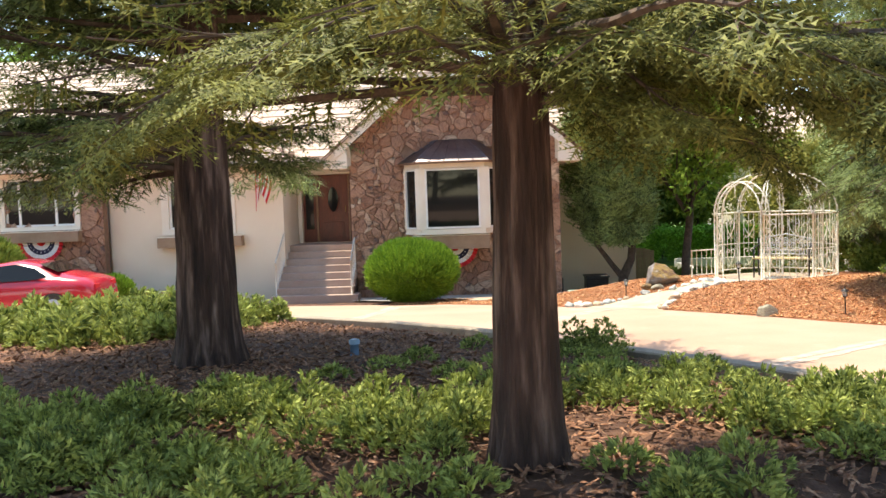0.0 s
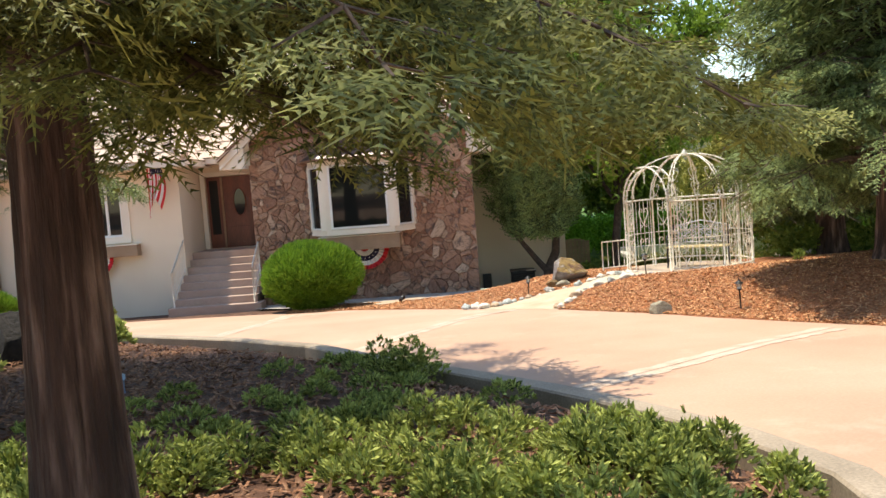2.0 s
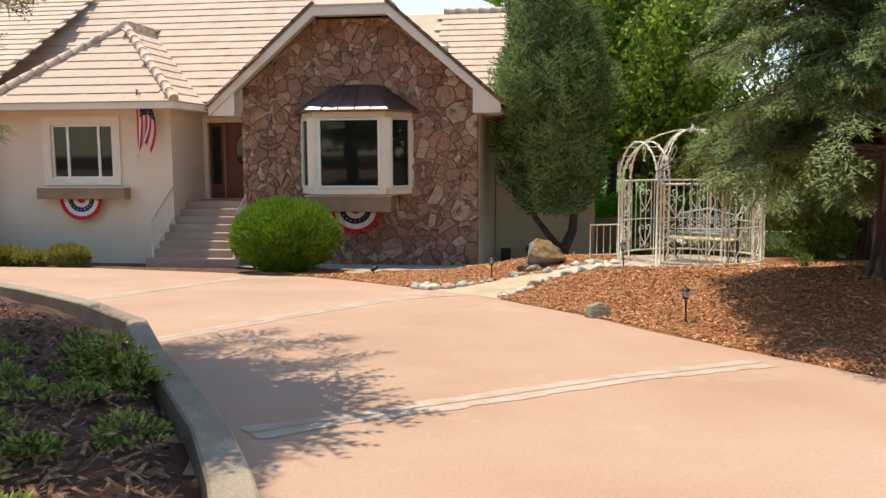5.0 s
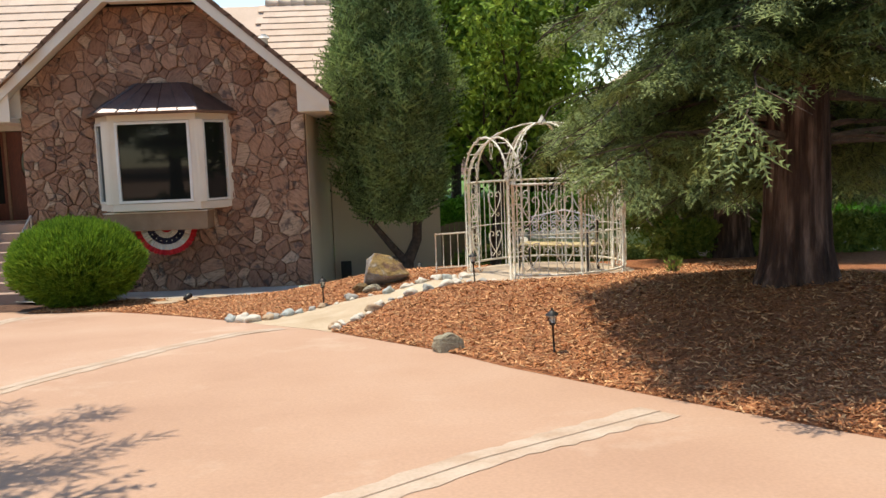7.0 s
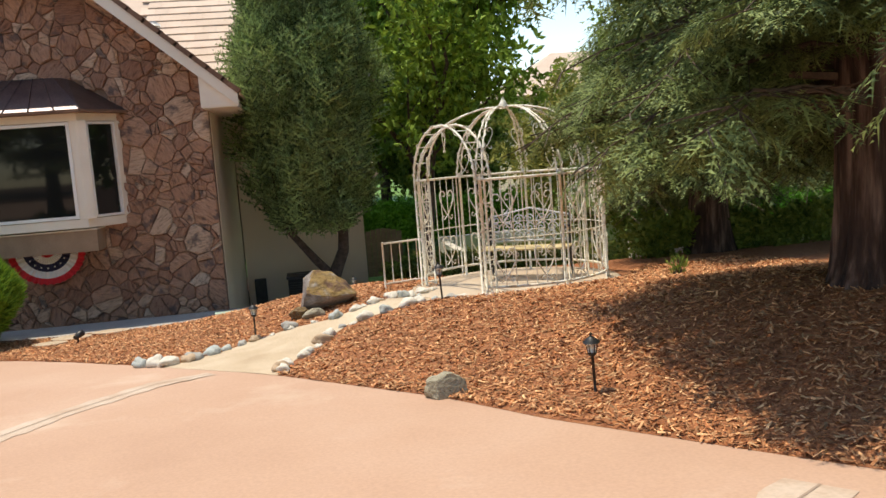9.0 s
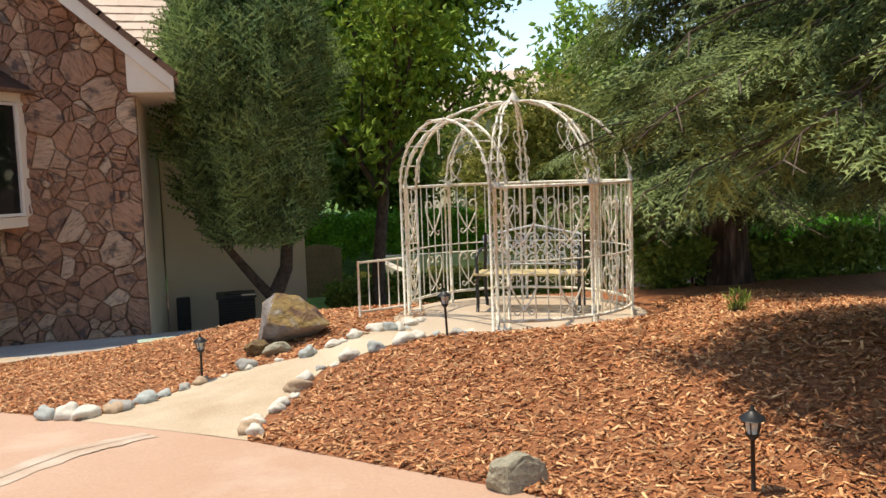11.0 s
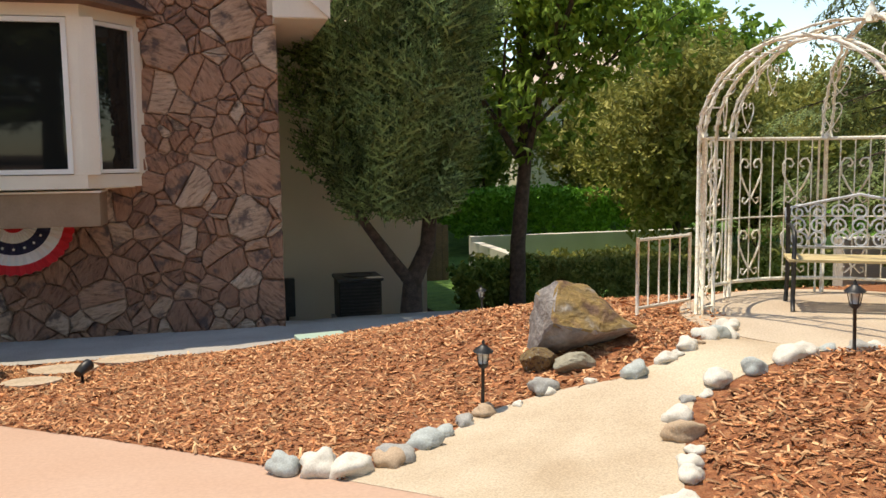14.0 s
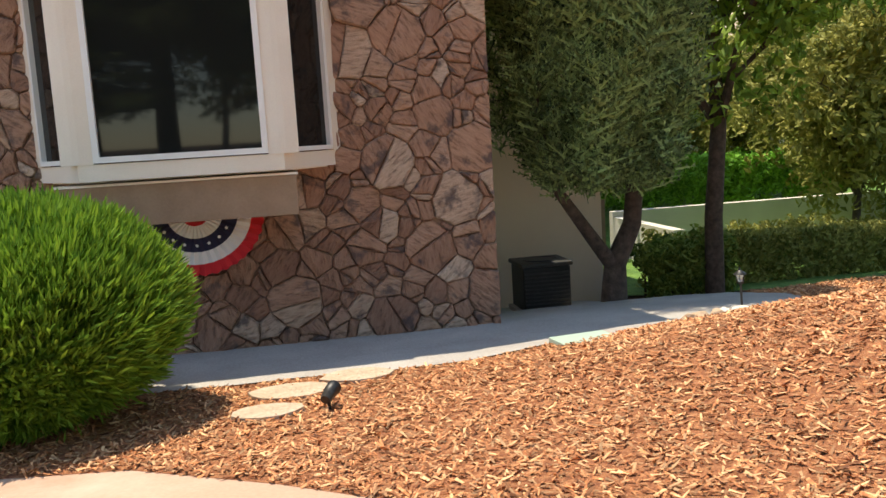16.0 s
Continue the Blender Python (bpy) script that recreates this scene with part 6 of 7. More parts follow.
M_GREY = rough_stuff("weathered grey metal", [(0.46, 0.47, 0.50), (0.62, 0.63, 0.66)], 12, 60, 0.5, 0.2, 0.002)
bench()


# ---- short white fence beside the gazebo ----
def short_fence():
    p, q = Vector((4.6, 18.95, 0)), Vector((5.2, 19.2, 0))
    z0 = land(4.6, 18.95)
    f = thing("short_fence", "low white iron fence panel beside the gazebo", "fence", at=(p.x, p.y, z0))
    d = q - p
    for z in (0.08, 0.62):
        part("rail", tube([Vector((0, 0, z)), d + Vector((0, 0, z))], 0.014, 6), M_RAIL, f)
    for k in range(6):
        s = d * (k / 5)
        part("post" if k in (0, 5) else "bar", tube([s + Vector((0, 0, -0.1 if k in (0, 5) else 0.08)), s + Vector((0, 0, 0.64))], 0.014 if k in (0, 5) else 0.007, 6), M_RAIL, f)
    return f


short_fence()


# ---- stones on the ground ----
def rock_mesh(seed, subdiv=3, rough=0.28, flat=0.65, facets=0):
    bm = bmesh.new()
    bmesh.ops.create_icosphere(bm, subdivisions=subdiv, radius=1)
    rnd = random.Random(seed)
    planes = [(Vector((rnd.gauss(0, 1), rnd.gauss(0, 1), rnd.gauss(0, 1))).normalized(), rnd.uniform(0.5, 0.82)) for _ in range(facets)]
    for v in bm.verts:
        d = v.co.normalized()
        v.co *= 1 + rough * noise.noise(d * 1.1 + Vector((seed * 3.1, 0, 0))) + rough * 0.35 * noise.noise(d * 3.0 + Vector((0, seed, 0)))
        for n, k in planes:
            over = v.co.dot(n) - k
            if over > 0:
                v.co -= n * over * 0.92
        if facets:
            v.co *= 1 + 0.05 * noise.noise(d * 7.0 + Vector((seed, 5, 0)))
        v.co.z *= flat
    for f in bm.faces:
        f.smooth = not facets
    me = bpy.data.meshes.new("rock")
    bm.to_mesh(me)
    bm.free()
    return me


M_ROCKS = [rough_stuff("pale river rock", [(0.58, 0.53, 0.45), (0.74, 0.69, 0.60)], 9, 40, 0.8, 0.3, 0.006),
           rough_stuff("grey river rock", [(0.30, 0.29, 0.27), (0.45, 0.43, 0.39)], 9, 40, 0.8, 0.3, 0.006),
           rough_stuff("tan river rock", [(0.40, 0.28, 0.18), (0.55, 0.40, 0.27)], 9, 40, 0.8, 0.3, 0.006),
           rough_stuff("blue grey river rock", [(0.36, 0.38, 0.36), (0.50, 0.53, 0.50)], 9, 40, 0.8, 0.3, 0.006)]
NAMES = ["pale cream", "mid grey", "warm tan", "blue-grey"]
rock_meshes = []
for k in range(8):
    me = rock_mesh(k + 1, 3, 0.5, 0.74)
    me.materials.append(M_ROCKS[(0, 0, 1, 2, 0, 3, 0, 2)[k]])
    rock_meshes.append((me, NAMES[(0, 0, 1, 2, 0, 3, 0, 2)[k]]))


def border_rocks(line, seed, gap=(0.15, 0.3), size=(0.035, 0.088), group="river rocks edging the path", cover=1.0):
    rnd = random.Random(seed)
    for (x0, y0), (x1, y1) in zip(line, line[1:]):
        n = math.hypot(x1 - x0, y1 - y0)
        s = rnd.uniform(0, 0.1)
        while s < n:
            r = rnd.uniform(*size)
            if rnd.random() < cover:
                x, y = x0 + (x1 - x0) * s / n + rnd.uniform(-0.05, 0.05), y0 + (y1 - y0) * s / n + rnd.uniform(-0.05, 0.05)
                me, col = rnd.choice(rock_meshes)
                ob = part("river_rock", me, None)
                ob.matrix_basis = Matrix.Translation((x, y, land(x, y) + r * 0.42)) @ Euler((rnd.uniform(-0.3, 0.3), rnd.uniform(-0.3, 0.3), rnd.uniform(0, 6))).to_matrix().to_4x4() @ Matrix.Diagonal((r * rnd.uniform(0.9, 1.35), r * rnd.uniform(0.8, 1.1), r, 1))
                tagged(ob, col + " rounded river rock edging the sandy path", "rock", group)
            s += rnd.uniform(*gap)


border_rocks(PATH_L, 2, (0.13, 0.24))
border_rocks(PATH_R, 5, (0.13, 0.26))
border_rocks([(1.75, 17.2), (2.0, 16.98)], 7, (0.16, 0.2), (0.08, 0.12))
border_rocks([(3.3, 21.45), (3.8, 21.62), (4.35, 21.8)], 9, (0.12, 0.2), (0.04, 0.08), "small stones along the walkway")


def boulder(name, at, sx, sy, sz, seed, label, mat, facets=9, turn=0):
    me = rock_mesh(seed, 4, 0.3, 1.0, facets)
    me.materials.append(mat)
    ob = part(name, me, None)
    ob.matrix_basis = Matrix.Translation(at) @ Matrix.Rotation(radians(turn), 4, "Z") @ Matrix.Diagonal((sx, sy, sz, 1))
    return tagged(ob, label, "rock")


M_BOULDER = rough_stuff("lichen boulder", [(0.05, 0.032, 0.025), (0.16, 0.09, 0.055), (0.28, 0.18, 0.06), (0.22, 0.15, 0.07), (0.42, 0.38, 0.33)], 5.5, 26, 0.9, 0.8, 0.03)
M_CLEFT_SHADE = rough_stuff("grey cleft rock and painted undercut", [(0.13, 0.10, 0.085), (0.26, 0.23, 0.21), (0.36, 0.33, 0.31)], 5, 30, 0.9, 0.8, 0.02)
M_GREYROCK = rough_stuff("mossy grey rock", [(0.30, 0.27, 0.20), (0.42, 0.38, 0.28)], 6, 30, 0.9, 0.6, 0.015)
M_CHARROCK = rough_stuff("near black rock", [(0.012, 0.010, 0.010), (0.035, 0.03, 0.028)], 6, 30, 0.95, 0.6, 0.02)


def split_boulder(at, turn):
    """An angular boulder: a steep pale face, a sloping lichened top and an undercut front with its shade painted in."""
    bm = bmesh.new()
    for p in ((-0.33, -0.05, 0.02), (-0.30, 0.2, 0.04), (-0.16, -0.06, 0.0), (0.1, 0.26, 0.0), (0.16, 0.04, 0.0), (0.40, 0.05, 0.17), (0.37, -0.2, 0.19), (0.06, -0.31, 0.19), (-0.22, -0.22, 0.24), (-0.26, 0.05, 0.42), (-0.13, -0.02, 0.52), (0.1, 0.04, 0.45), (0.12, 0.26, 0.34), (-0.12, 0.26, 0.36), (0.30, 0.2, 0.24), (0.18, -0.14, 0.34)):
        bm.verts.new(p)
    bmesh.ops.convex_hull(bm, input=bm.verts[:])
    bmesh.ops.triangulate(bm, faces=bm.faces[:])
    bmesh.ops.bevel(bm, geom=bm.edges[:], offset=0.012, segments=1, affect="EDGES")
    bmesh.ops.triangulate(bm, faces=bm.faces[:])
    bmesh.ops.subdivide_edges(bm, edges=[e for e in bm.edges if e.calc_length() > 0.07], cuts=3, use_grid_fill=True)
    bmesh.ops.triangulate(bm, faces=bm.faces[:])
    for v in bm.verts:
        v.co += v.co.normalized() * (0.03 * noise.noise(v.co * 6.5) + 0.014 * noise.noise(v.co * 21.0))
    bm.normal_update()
    # Left and downward faces turn grey by normal; undercut shade put into colour.
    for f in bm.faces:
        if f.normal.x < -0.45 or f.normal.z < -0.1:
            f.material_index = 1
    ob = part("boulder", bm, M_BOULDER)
    ob.data.materials.append(M_CLEFT_SHADE)
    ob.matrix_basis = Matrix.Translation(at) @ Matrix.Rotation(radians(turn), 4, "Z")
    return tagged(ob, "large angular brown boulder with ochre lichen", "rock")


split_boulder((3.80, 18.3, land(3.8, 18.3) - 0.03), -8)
boulder("boulder", (3.47, 18.12, land(3.47, 18.12) + 0.06), 0.13, 0.12, 0.13, 22, "dark brown rock wedged under the boulder", M_BOULDER, 7, 40)
boulder("boulder", (3.63, 17.93, land(3.63, 17.93) + 0.05), 0.13, 0.1, 0.09, 21, "small grey rock leaning at the boulder's foot", M_GREYROCK, 6)
boulder("boulder", (4.58, 13.98, land(4.58, 13.98) + 0.05), 0.17, 0.13, 0.13, 25, "single mossy grey rock at the driveway's edge", M_GREYROCK, 6)
boulder("boulder", (-3.75, 11.4, land(-3.75, 11.4) + 0.25), 0.3, 0.28, 0.4, 27, "dark rounded stump-like rock behind the stout redwood", M_CHARROCK, 5)
M_PAVER = rough_stuff("tan flat flagstone", [(0.42, 0.32, 0.22), (0.52, 0.41, 0.30)], 4, 40, 0.9, 0.4, 0.006)
for k, (x, y, r) in enumerate(((0.05, 20.85, 0.3), (0.55, 21.15, 0.28), (-0.1, 20.3, 0.24))):
    bm = bmesh.new()
    poly = [(r * (1 + 0.25 * noise.noise(Vector((math.cos(a), math.sin(a), k)))) * math.cos(a), 0.62 * r * math.sin(a)) for a in (6.283 * j / 11 for j in range(11))]
    prism(poly, -0.03, 0.035, bm)
    ob = part("stepping_stone", bm, M_PAVER)
    ob.location = (x, y, land(x, y) + 0.012)
    tagged(ob, "flat tan flagstone sunk in the bark mulch", "paving stone", "stepping stones in the mulch")
lid = part("utility_cover", box(-0.24, 0.24, -0.14, 0.14, -0.03, 0.015, None, 0.006), plain("mint green plastic", (0.36, 0.47, 0.38), 0.7))
lid.matrix_basis = pose(2.35, 21.15, land(2.35, 21.15) + 0.03, 0, 0, 8)
tagged(lid, "mint green plastic valve box lid set in the ground", "lid")


# ---- path lights ----
def path_light():
    t = thing("path_light", "black metal path light with lantern head on a stake", "lamp", "black path lights along the beds")
    part("stake", tube([(0, 0, -0.12), (0, 0, 0.27)], 0.011, 8), M_BLACK, t)
    part("collar", tube([(0, 0, 0.255), (0, 0, 0.275), (0, 0, 0.285)], [0.016, 0.034, 0.03], 10), M_BLACK, t)
    part("glass", tube([(0, 0, 0.285), (0, 0, 0.355)], [0.026, 0.036], 10), M_LENS, t, "clear ribbed lantern glass")
    for k in range(6):
        a = k * math.pi / 3
        part("cage_bar", tube([(0.03 * math.cos(a), 0.03 * math.sin(a), 0.283), (0.043 * math.cos(a), 0.043 * math.sin(a), 0.357)], 0.0035, 4), M_BLACK, t)
    part("cap", tube([(0, 0, 0.355), (0, 0, 0.363), (0, 0, 0.395), (0, 0, 0.40)], [0.062, 0.06, 0.018, 0.012], 12), M_BLACK, t)
    part("finial", tube([(0, 0, 0.40), (0, 0, 0.415), (0, 0, 0.428)], [0.007, 0.011, 0.003], 8), M_BLACK, t)
    return t


M_LENS = plain("lantern glass", (0.55, 0.55, 0.52), 0.12)
pl = path_light()
pl.matrix_basis = pose(2.94, 17.68, land(2.94, 17.68) + 0.02, 2, 0, 10)
for x, y in ((5.08, 17.12), (5.55, 13.3), (4.35, 22.3)):
    copy_thing(pl, pose(x, y, land(x, y) + 0.02, 0, 3, x * 40))


def spot_light(x, y, turn):
    t = thing("spot_light", "small black garden spotlight on a short stake", "lamp", at=(x, y, land(x, y) + 0.02), turn=turn)
    part("stake", tube([(0, 0, -0.08), (0, 0, 0.07)], 0.012, 6), M_BLACK, t)
    part("head", tube([(0, 0.05, 0.07), (0, -0.02, 0.1), (0, -0.09, 0.12)], [0.035, 0.045, 0.05], 10), M_BLACK, t)
    part("lens", tube([(0, -0.091, 0.1203), (0, -0.095, 0.1215)], 0.042, 10), M_LENS, t)
    part("knuckle", box(-0.02, 0.02, -0.012, 0.012, 0.055, 0.095), M_BLACK, t)
    return t


spot_light(0.3, 20.25, 150)


# ---- at the side of the house ----
def air_conditioner():
    x, y, z = 3.45, 26.1, land(3.45, 26.1) + 0.02
    t = thing("air_conditioner", "dark grey outdoor air conditioner with louvred sides", "air conditioner", at=(x, y, z))
    part("base", box(-0.38, 0.38, -0.38, 0.38, 0.0, 0.06), M_SLAB, t)
    part("body", box(-0.33, 0.33, -0.33, 0.33, 0.062, 0.66, None, 0.03), M_BLACK, t)
    for k in range(10):
        z1 = 0.10 + 0.052 * k
        part("louvre", box(-0.31, 0.31, -0.352, -0.334, z1, z1 + 0.022), M_CHARCOAL, t)
    part("top_cap", box(-0.36, 0.36, -0.36, 0.36, 0.662, 0.72, None, 0.02), M_CHARCOAL, t)
    part("fan_guard", tube([(0.24 * math.cos(a), 0.24 * math.sin(a), 0.728) for a in (6.283 * k / 24 for k in range(25))], 0.008, 5), M_BLACK, t)
    return t


M_CHARCOAL = rough_stuff("charcoal metal", [(0.03, 0.03, 0.03), (0.06, 0.058, 0.055)], 8, 50, 0.5, 0.1, 0.002)
air_conditioner()
meter = thing("meter_box", "grey utility box with conduit on the stucco wall", "utility box", at=(2.45, 27.59, -1.9))
part("cabinet", box(-0.13, 0.13, -0.14, 0, 0.1, 0.75, None, 0.01), M_CHARCOAL, meter)
part("conduit", tube([(0.0, -0.05, -0.1), (0.0, -0.05, 0.1)], 0.025, 8), M_CHARCOAL, meter)
# wooden gate, garden wall and lawn beyond
gate = thing("garden_gate", "brown wooden board gate between stucco piers", "gate", at=(5.55, 30.6, -1.85))
for k in range(8):
    part("board", box(-0.56 + 0.14 * k, -0.43 + 0.14 * k, -0.02, 0.02, 0.08, 1.25 + 0.12 * math.sin(math.pi * (k + 0.5) / 8)), M_BROWN, gate)
part("brace", box(-0.55, 0.55, 0.022, 0.05, 0.3, 0.4), M_BROWN, gate)
part("brace", box(-0.55, 0.55, 0.022, 0.05, 1.0, 1.1), M_BROWN, gate)
tagged(part("wall_gate_pier", box(4.92, 4.99, 30.4, 30.8, -2.3, -0.55), M_STUCCO), "beige stucco pier beside the gate", "wall", kind="structure")
M_WALL = rough_stuff("white painted garden wall", [(0.60, 0.55, 0.47), (0.70, 0.65, 0.57)], 1.2, 60, 0.85, 0.2, 0.004)
tagged(part("wall_garden", box(7.7, 15.0, 34.3, 34.55, -2.6, -1.22), M_WALL), "low white garden wall in front of the ivy", "wall", kind="structure")
tagged(part("wall_garden_return", box(7.7, 7.95, 31.0, 34.3, -2.6, -1.35), M_WALL), "low white garden wall returning towards the house", "wall", kind="structure")
tagged(part("wall_garden_east", box(9.5, 16.0, 22.6, 22.8, -1.4, -0.28), M_WALL), "low cream garden wall behind the hedge", "wall", kind="structure")
M_GRASS = rough_stuff("green lawn", [(0.06, 0.14, 0.02), (0.11, 0.22, 0.035), (0.16, 0.28, 0.05)], 3, 60, 0.9, 0.8, 0.03)
tagged(sheet("lawn", [(8.5, 24.0), (14, 21.5), (40, 14), (60, 40), (50, 75), (-40, 75), (-40, 36), (4.9, 36), (5.2, 28)], 1.2, 0.015, M_GRASS), "green lawn and low plants beyond the beds", "lawn", kind="structure")


def neighbour_house():
    h = thing("neighbour_house", "distant beige house with a grey tiled hip roof among trees", "house", at=(20, 52, -0.3))
    part("wall", box(-6, 6, -4, 4, -2, 4.2), M_STUCCO, h)
    bm = bmesh.new()
    e = [bm.verts.new(p) for p in ((-6.7, -4.7, 4.2), (6.7, -4.7, 4.2), (6.7, 4.7, 4.2), (-6.7, 4.7, 4.2))]
    r = [bm.verts.new(p) for p in ((-3, 0, 6.6), (3, 0, 6.6))]
    for f in ((e[0], e[1], r[1], r[0]), (e[1], e[2], r[1]), (e[2], e[3], r[0], r[1]), (e[3], e[0], r[0]), (e[3], e[2], e[1], e[0])):
        bm.faces.new(f)
    bmesh.ops.recalc_face_normals(bm, faces=bm.faces[:])
    part("roof", bm, M_TILE, h)
    for x in (-3.5, 0, 3.5):
        w = part("window", box(x - 0.8, x + 0.8, -4.06, -4.002, 1.2, 2.8), M_WHITE, h)
        part("pane", box(x - 0.72, x + 0.72, -4.08, -4.062, 1.28, 2.72), M_GLASS, w)
    return h


neighbour_house()


# ---- flag ----
def flag():
    t = thing("flag", "American flag hanging limp from a short pole on the stucco wall", "flag", at=(-5.85, 23.24, 2.02))
    part("pole", tube([(0, 0, 0.35), (-0.05, -0.62, 1.05)], 0.012, 8), M_WHITE, t, "white pole")
    part("bracket", box(-0.03, 0.03, -0.03, 0.0, 0.3, 0.4), M_BLACK, t)
    n, m = 13, 14

    def at(u, v):
        # u across the folds, v down the drop
        fold = 0.055 * math.sin(u * 13.0 + v * 1.5) * (0.5 + v)
        x = -0.14 + 0.40 * u * (0.55 + 0.45 * math.sin(math.pi * min(1, v * 0.95))) - 0.05 * v
        return (x, -0.52 + 0.16 * u + fold, 1.06 - 1.72 * v * (0.85 + 0.15 * math.cos(u * 5)) - 0.25 * u * (1 - v))
    for k in range(13):
        bm, last = bmesh.new(), None
        for j in range(m + 1):
            v = j / m
            now = [bm.verts.new(at((k + q) / 13, v)) for q in (0, 0.5, 1)]
            if last:
                bm.faces.new((last[0], last[1], now[1], now[0]))
                bm.faces.new((last[1], last[2], now[2], now[1]))
            last = now
        for f in bm.faces:
            f.smooth = True
        part("stripe", bm, M_RED if k % 2 == 0 else M_CLOTH, t, "red cloth stripe" if k % 2 == 0 else "white cloth stripe")
    bm, rows = bmesh.new(), []
    for j in range(7):
        rows.append([bm.verts.new(Vector(at(0.25 + 0.75 * i / 9, 0.42 * j / 6)) + Vector((0, -0.008, 0.0))) for i in range(10)])
    for a, b in zip(rows, rows[1:]):
        for i in range(9):
            bm.faces.new((a[i], a[i + 1], b[i + 1], b[i]))
    canton = part("canton", bm, M_NAVY, t, "navy canton")
    st = bmesh.new()
    for j in range(5):
        for i in range(4):
            p = Vector(at(0.33 + 0.19 * i, 0.04 + 0.08 * j)) + Vector((0, -0.014, 0))
            bmesh.ops.create_circle(st, cap_ends=True, segments=5, radius=0.014, matrix=Matrix.Translation(p) @ Matrix.Rotation(math.pi / 2, 4, "X"))
    tagged(part("stars", st, M_CLOTH, canton), "small white stars", kind="stuff")
    return t


flag()


# ---- red car ----
def car():
    c = thing("car", "red sports coupe parked on the drive", "car", at=(-10.6, 18.6, drive_z(18.6)), turn=4)
    paint = plain("red car paint", (0.50, 0.012, 0.03), 0.25)
    paint.node_tree.nodes["Principled BSDF"].inputs["Coat Weight"].default_value = 0.8
    # body as cross-sections along x: half width, belt height, roof height
    secs = [(-2.15, 0.62, 0.55, 0.62), (-2.05, 0.78, 0.62, 0.78), (-1.5, 0.88, 0.72, 0.88), (-0.9, 0.9, 0.80, 0.95), (-0.45, 0.9, 0.84, 1.08), (0.0, 0.9, 0.86, 1.28), (0.5, 0.9, 0.87, 1.33), (0.95, 0.9, 0.88, 1.24), (1.4, 0.89, 0.90, 1.03), (1.8, 0.86, 0.88, 0.95), (2.1, 0.78, 0.80, 0.86), (2.18, 0.66, 0.6, 0.66)]
    bm, last = bmesh.new(), None
    for x, w, belt, roof in secs:
        prof = [(-w * 0.92, 0.2), (-w, 0.34), (-w, belt - 0.12), (-w * 0.95, belt), (-w * 0.72, roof - 0.05 if roof - belt > 0.12 else roof - 0.02), (-w * 0.5, roof), (0, roof + 0.015)]
        prof += [(-y, z) for y, z in prof[-2::-1]]
        now = [bm.verts.new((x, y, z)) for y, z in prof]
        if last:
            for i in range(len(prof) - 1):
                f = bm.faces.new((last[i], last[i + 1], now[i + 1], now[i]))
                f.smooth = True
        else:
            bm.faces.new(now)
        last = now
    bm.faces.new(last[::-1])
    bmesh.ops.recalc_face_normals(bm, faces=bm.faces[:])
    part("body", bm, paint, c, "glossy red paint")
    for s in (-1, 1):
        g = bmesh.new()
        pts = [(-0.38, 0.88), (0.0, 1.22), (0.5, 1.27), (0.92, 1.18), (1.25, 0.98), (0.9, 0.93), (0.0, 0.9)]
        vs = [g.verts.new((x, s * (0.872 - (z - 0.86) * 0.5 + 0.02), z)) for x, z in pts]
        g.faces.new(vs)
        part("side_window", g, M_GLASS, c, "dark tinted side window")
    g = bmesh.new()
    vs = [g.verts.new(p) for p in ((0.98, -0.6, 1.262), (0.98, 0.6, 1.262), (1.38, 0.62, 1.075), (1.38, -0.62, 1.075))]
    g.faces.new(vs)
    part("rear_window", g, M_GLASS, c)
    g = bmesh.new()
    vs = [g.verts.new(p) for p in ((-0.42, -0.6, 1.115), (-0.42, 0.6, 1.115), (-0.03, 0.58, 1.29), (-0.03, -0.58, 1.29))]
    g.faces.new(vs)
    part("windscreen", g, M_GLASS, c)
    for x in (-1.35, 1.35):
        for s in (-1, 1):
            wh = part("wheel", tube([(x, s * 0.72, 0.32), (x, s * 0.93, 0.32)], 0.32, 24), M_BLACK, c, "black tyre")
            part("rim", tube([(x, s * 0.931, 0.32), (x, s * 0.945, 0.32)], [0.2, 0.17], 12), M_GREY, wh, "grey alloy rim")
    part("rear_light", box(2.1, 2.16, -0.62, -0.35, 0.68, 0.78), M_RED, c)
    part("rear_light", box(2.1, 2.16, 0.35, 0.62, 0.68, 0.78), M_RED, c)
    return c


car()
blue = thing("irrigation_riser", "faded blue irrigation cap standing in the soil", "cap", at=(-1.33, 8.6, land(-1.33, 8.6)))
part("pipe", tube([(0, 0, -0.05), (0, 0, 0.09)], 0.045, 12), plain("faded blue plastic", (0.12, 0.20, 0.30), 0.6), blue)
part("lid", tube([(0, 0, 0.09), (0, 0, 0.13), (0, 0, 0.14)], [0.056, 0.056, 0.04], 12), plain("pale blue plastic", (0.25, 0.35, 0.45), 0.5), blue)


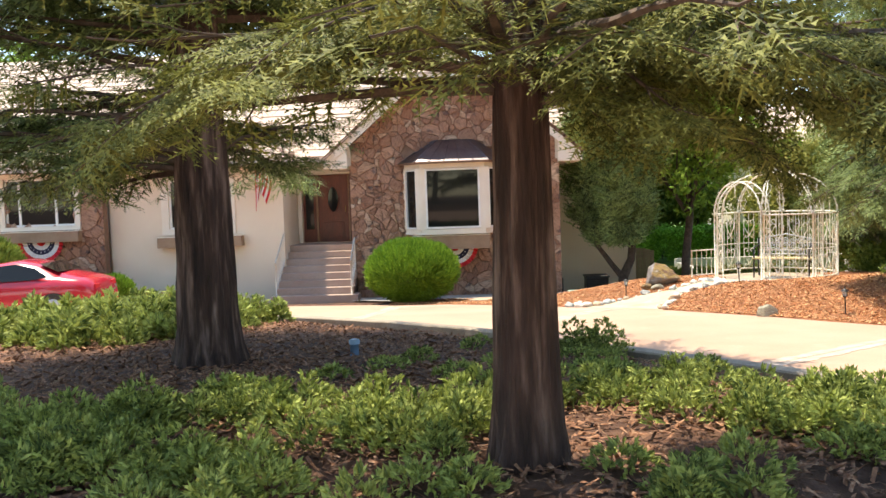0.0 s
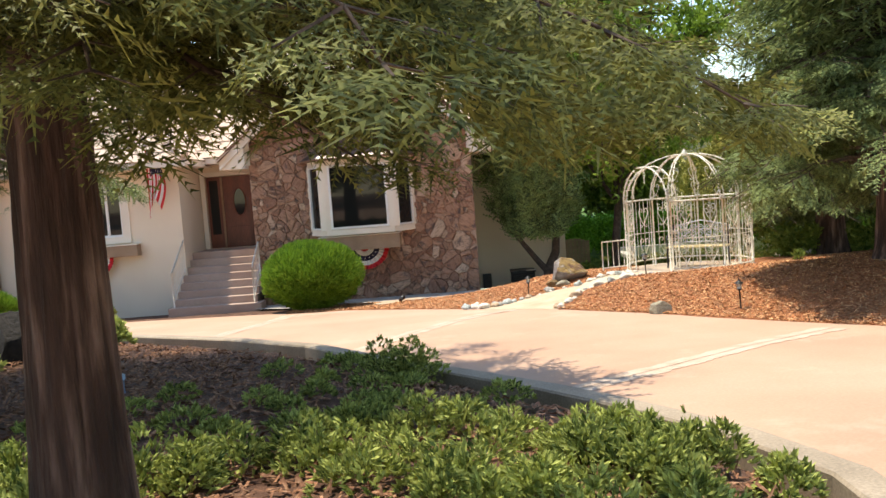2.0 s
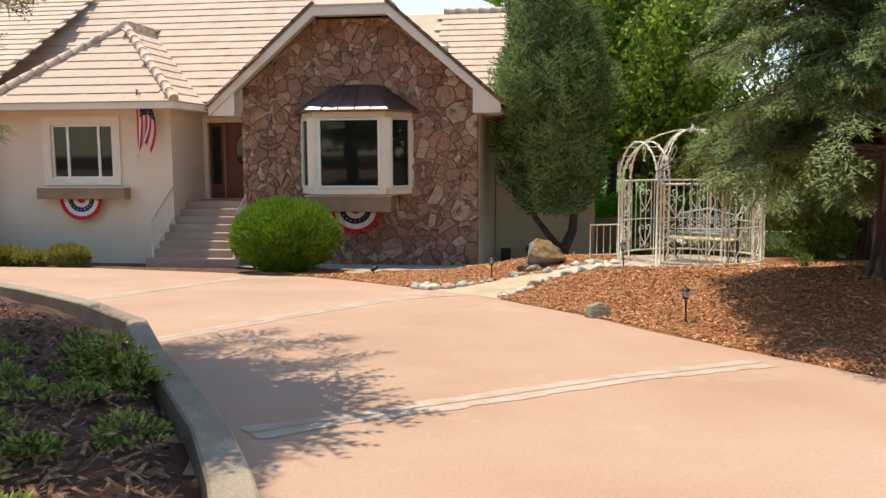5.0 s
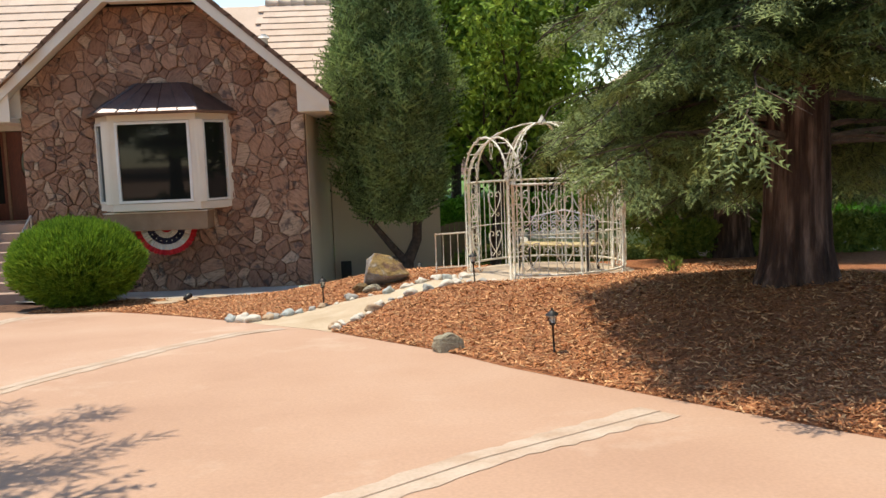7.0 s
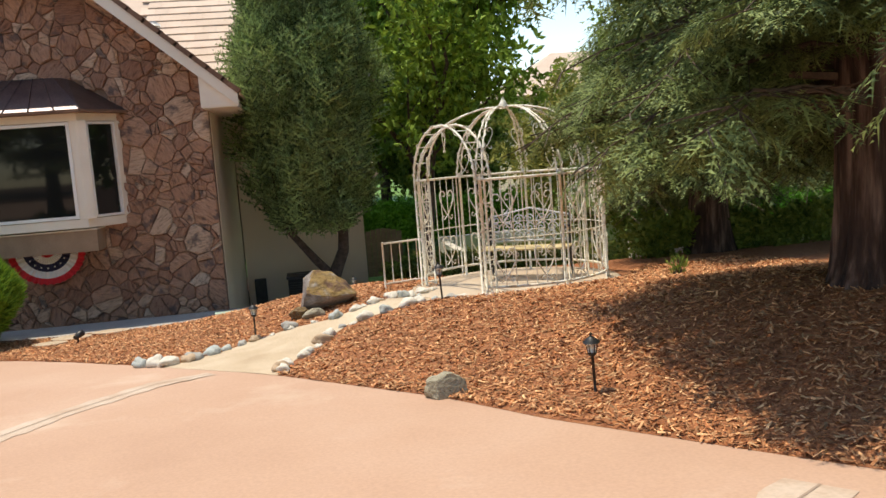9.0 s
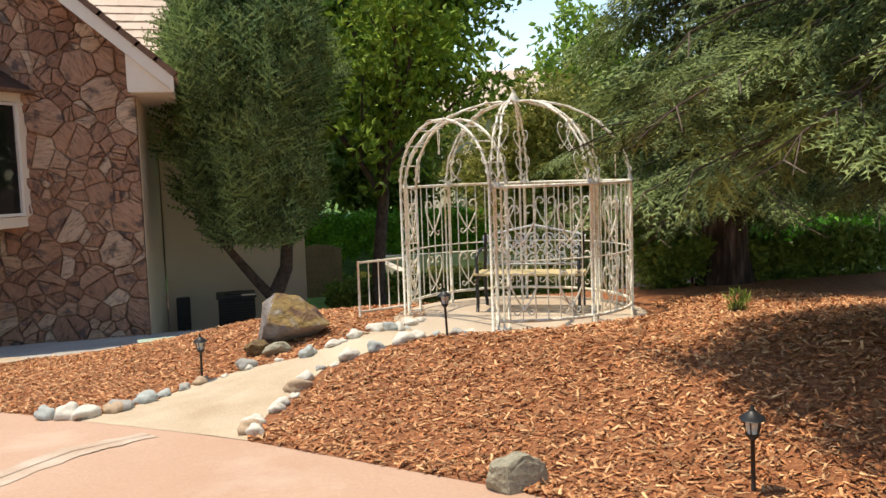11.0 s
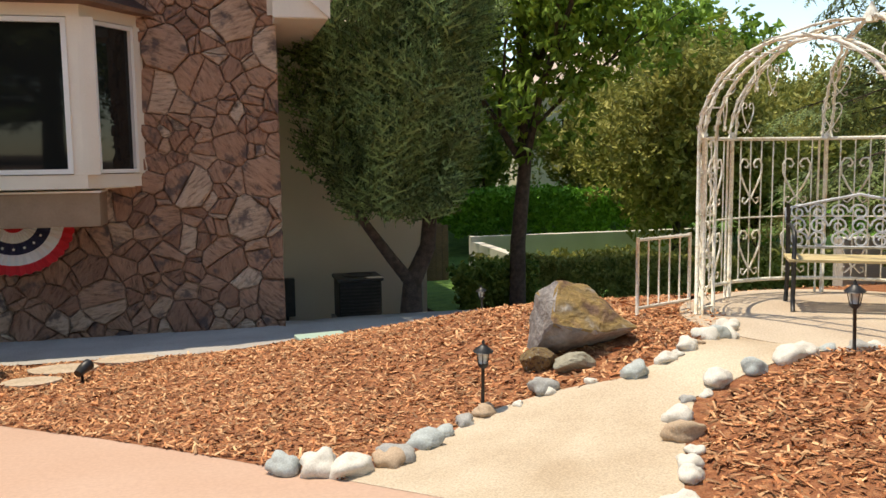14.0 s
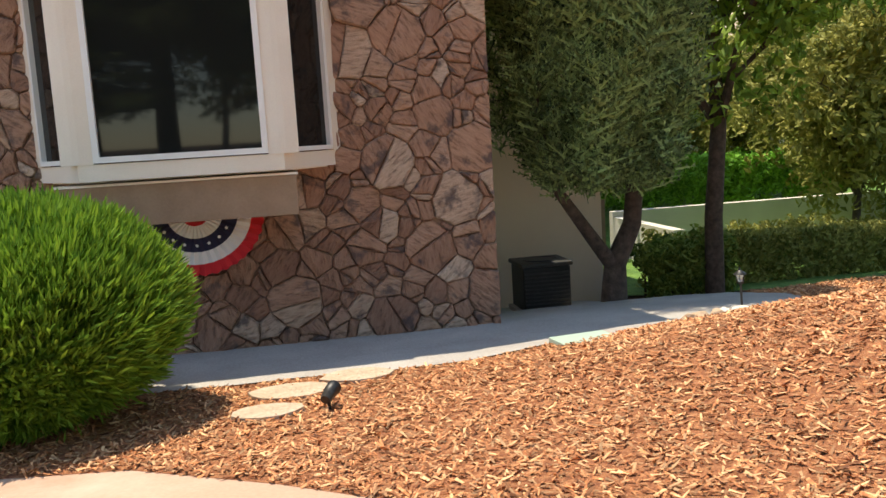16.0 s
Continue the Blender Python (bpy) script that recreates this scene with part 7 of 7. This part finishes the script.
# ---- bark chips, needles and fallen litter ----
def chips(name, polys, count, seed, mat, label, size=(0.010, 0.042), lift=0.012, accept=None):
    rnd = random.Random(seed)
    v = [(-1, -0.2, -0.05), (1, -0.16, 0.05), (0.9, 0.24, -0.05), (-0.95, 0.2, 0.12)]
    f = [(0, 1, 3), (1, 2, 3)]
    mats = []
    for poly, share in polys:
        xs, ys = [p[0] for p in poly], [p[1] for p in poly]
        todo = int(count * share)
        while todo > 0:
            x, y = rnd.uniform(min(xs), max(xs)), rnd.uniform(min(ys), max(ys))
            if not inside(poly, x, y) or (accept and not accept(x, y)):
                continue
            todo -= 1
            s = rnd.uniform(*size)
            m = Matrix.Translation((x, y, land(x, y) + lift + rnd.uniform(0, 0.02))) @ Euler((rnd.gauss(0, 0.35), rnd.gauss(0, 0.3), rnd.uniform(0, 6.28))).to_matrix().to_4x4() @ Matrix.Scale(s, 4)
            mats.append(np.array(m))
    return tagged(part(name, stamped(name, v, f, mats), mat), label, "bark chips", kind="stuff")


NEAR_R = [(3.25, 15.6), (4.55, 13.95), (5.8, 12.05), (7.0, 10.4), (9.3, 10.8), (9.3, 18.5), (7.8, 18.4), (7.2, 17.4), (6.4, 17.0), (5.7, 17.25), (4.8, 17.15), (4.0, 16.95), (3.7, 16.5)]
NEAR_L = BED_L
chips("bark_chips", [(NEAR_L, 0.52), (NEAR_R, 0.48)], 95000, 3, M_CHIP, "loose shredded red bark chips over the beds")
ISLE = [(-7, 3.4), (2.2, 3.6), (3.1, 5.2), (2.5, 7.0), (1.4, 8.8), (-0.5, 11.0), (-3.3, 13.4), (-7, 14)]
chips("needle_litter", [(ISLE, 1.0)], 22000, 5, M_LITTER, "dry needles twigs and bark flakes on the soil", (0.02, 0.06), 0.0)


# ---- flagstones ----
OUT = [(-3.5, -1.12), (2.13, -1.12), (2.13, 2.96), (0.27, 4.6), (-1.69, 4.6), (-3.5, 3.0)]
cells = stones(OUT, (-1.9, 0.5, 0.72, 2.9), 4, 0.28)
clad(stone_wall, cells, 23.05, 8)
far_cells = stones([(-14.6, -1.1), (-10.25, -1.1), (-10.25, 2.6), (-14.6, 2.6)], (-13.0, -10.95, 1.1, 2.5), 9, 0.42)
clad(bpy.data.objects["wall_far_left"], far_cells, 22.85, 12)
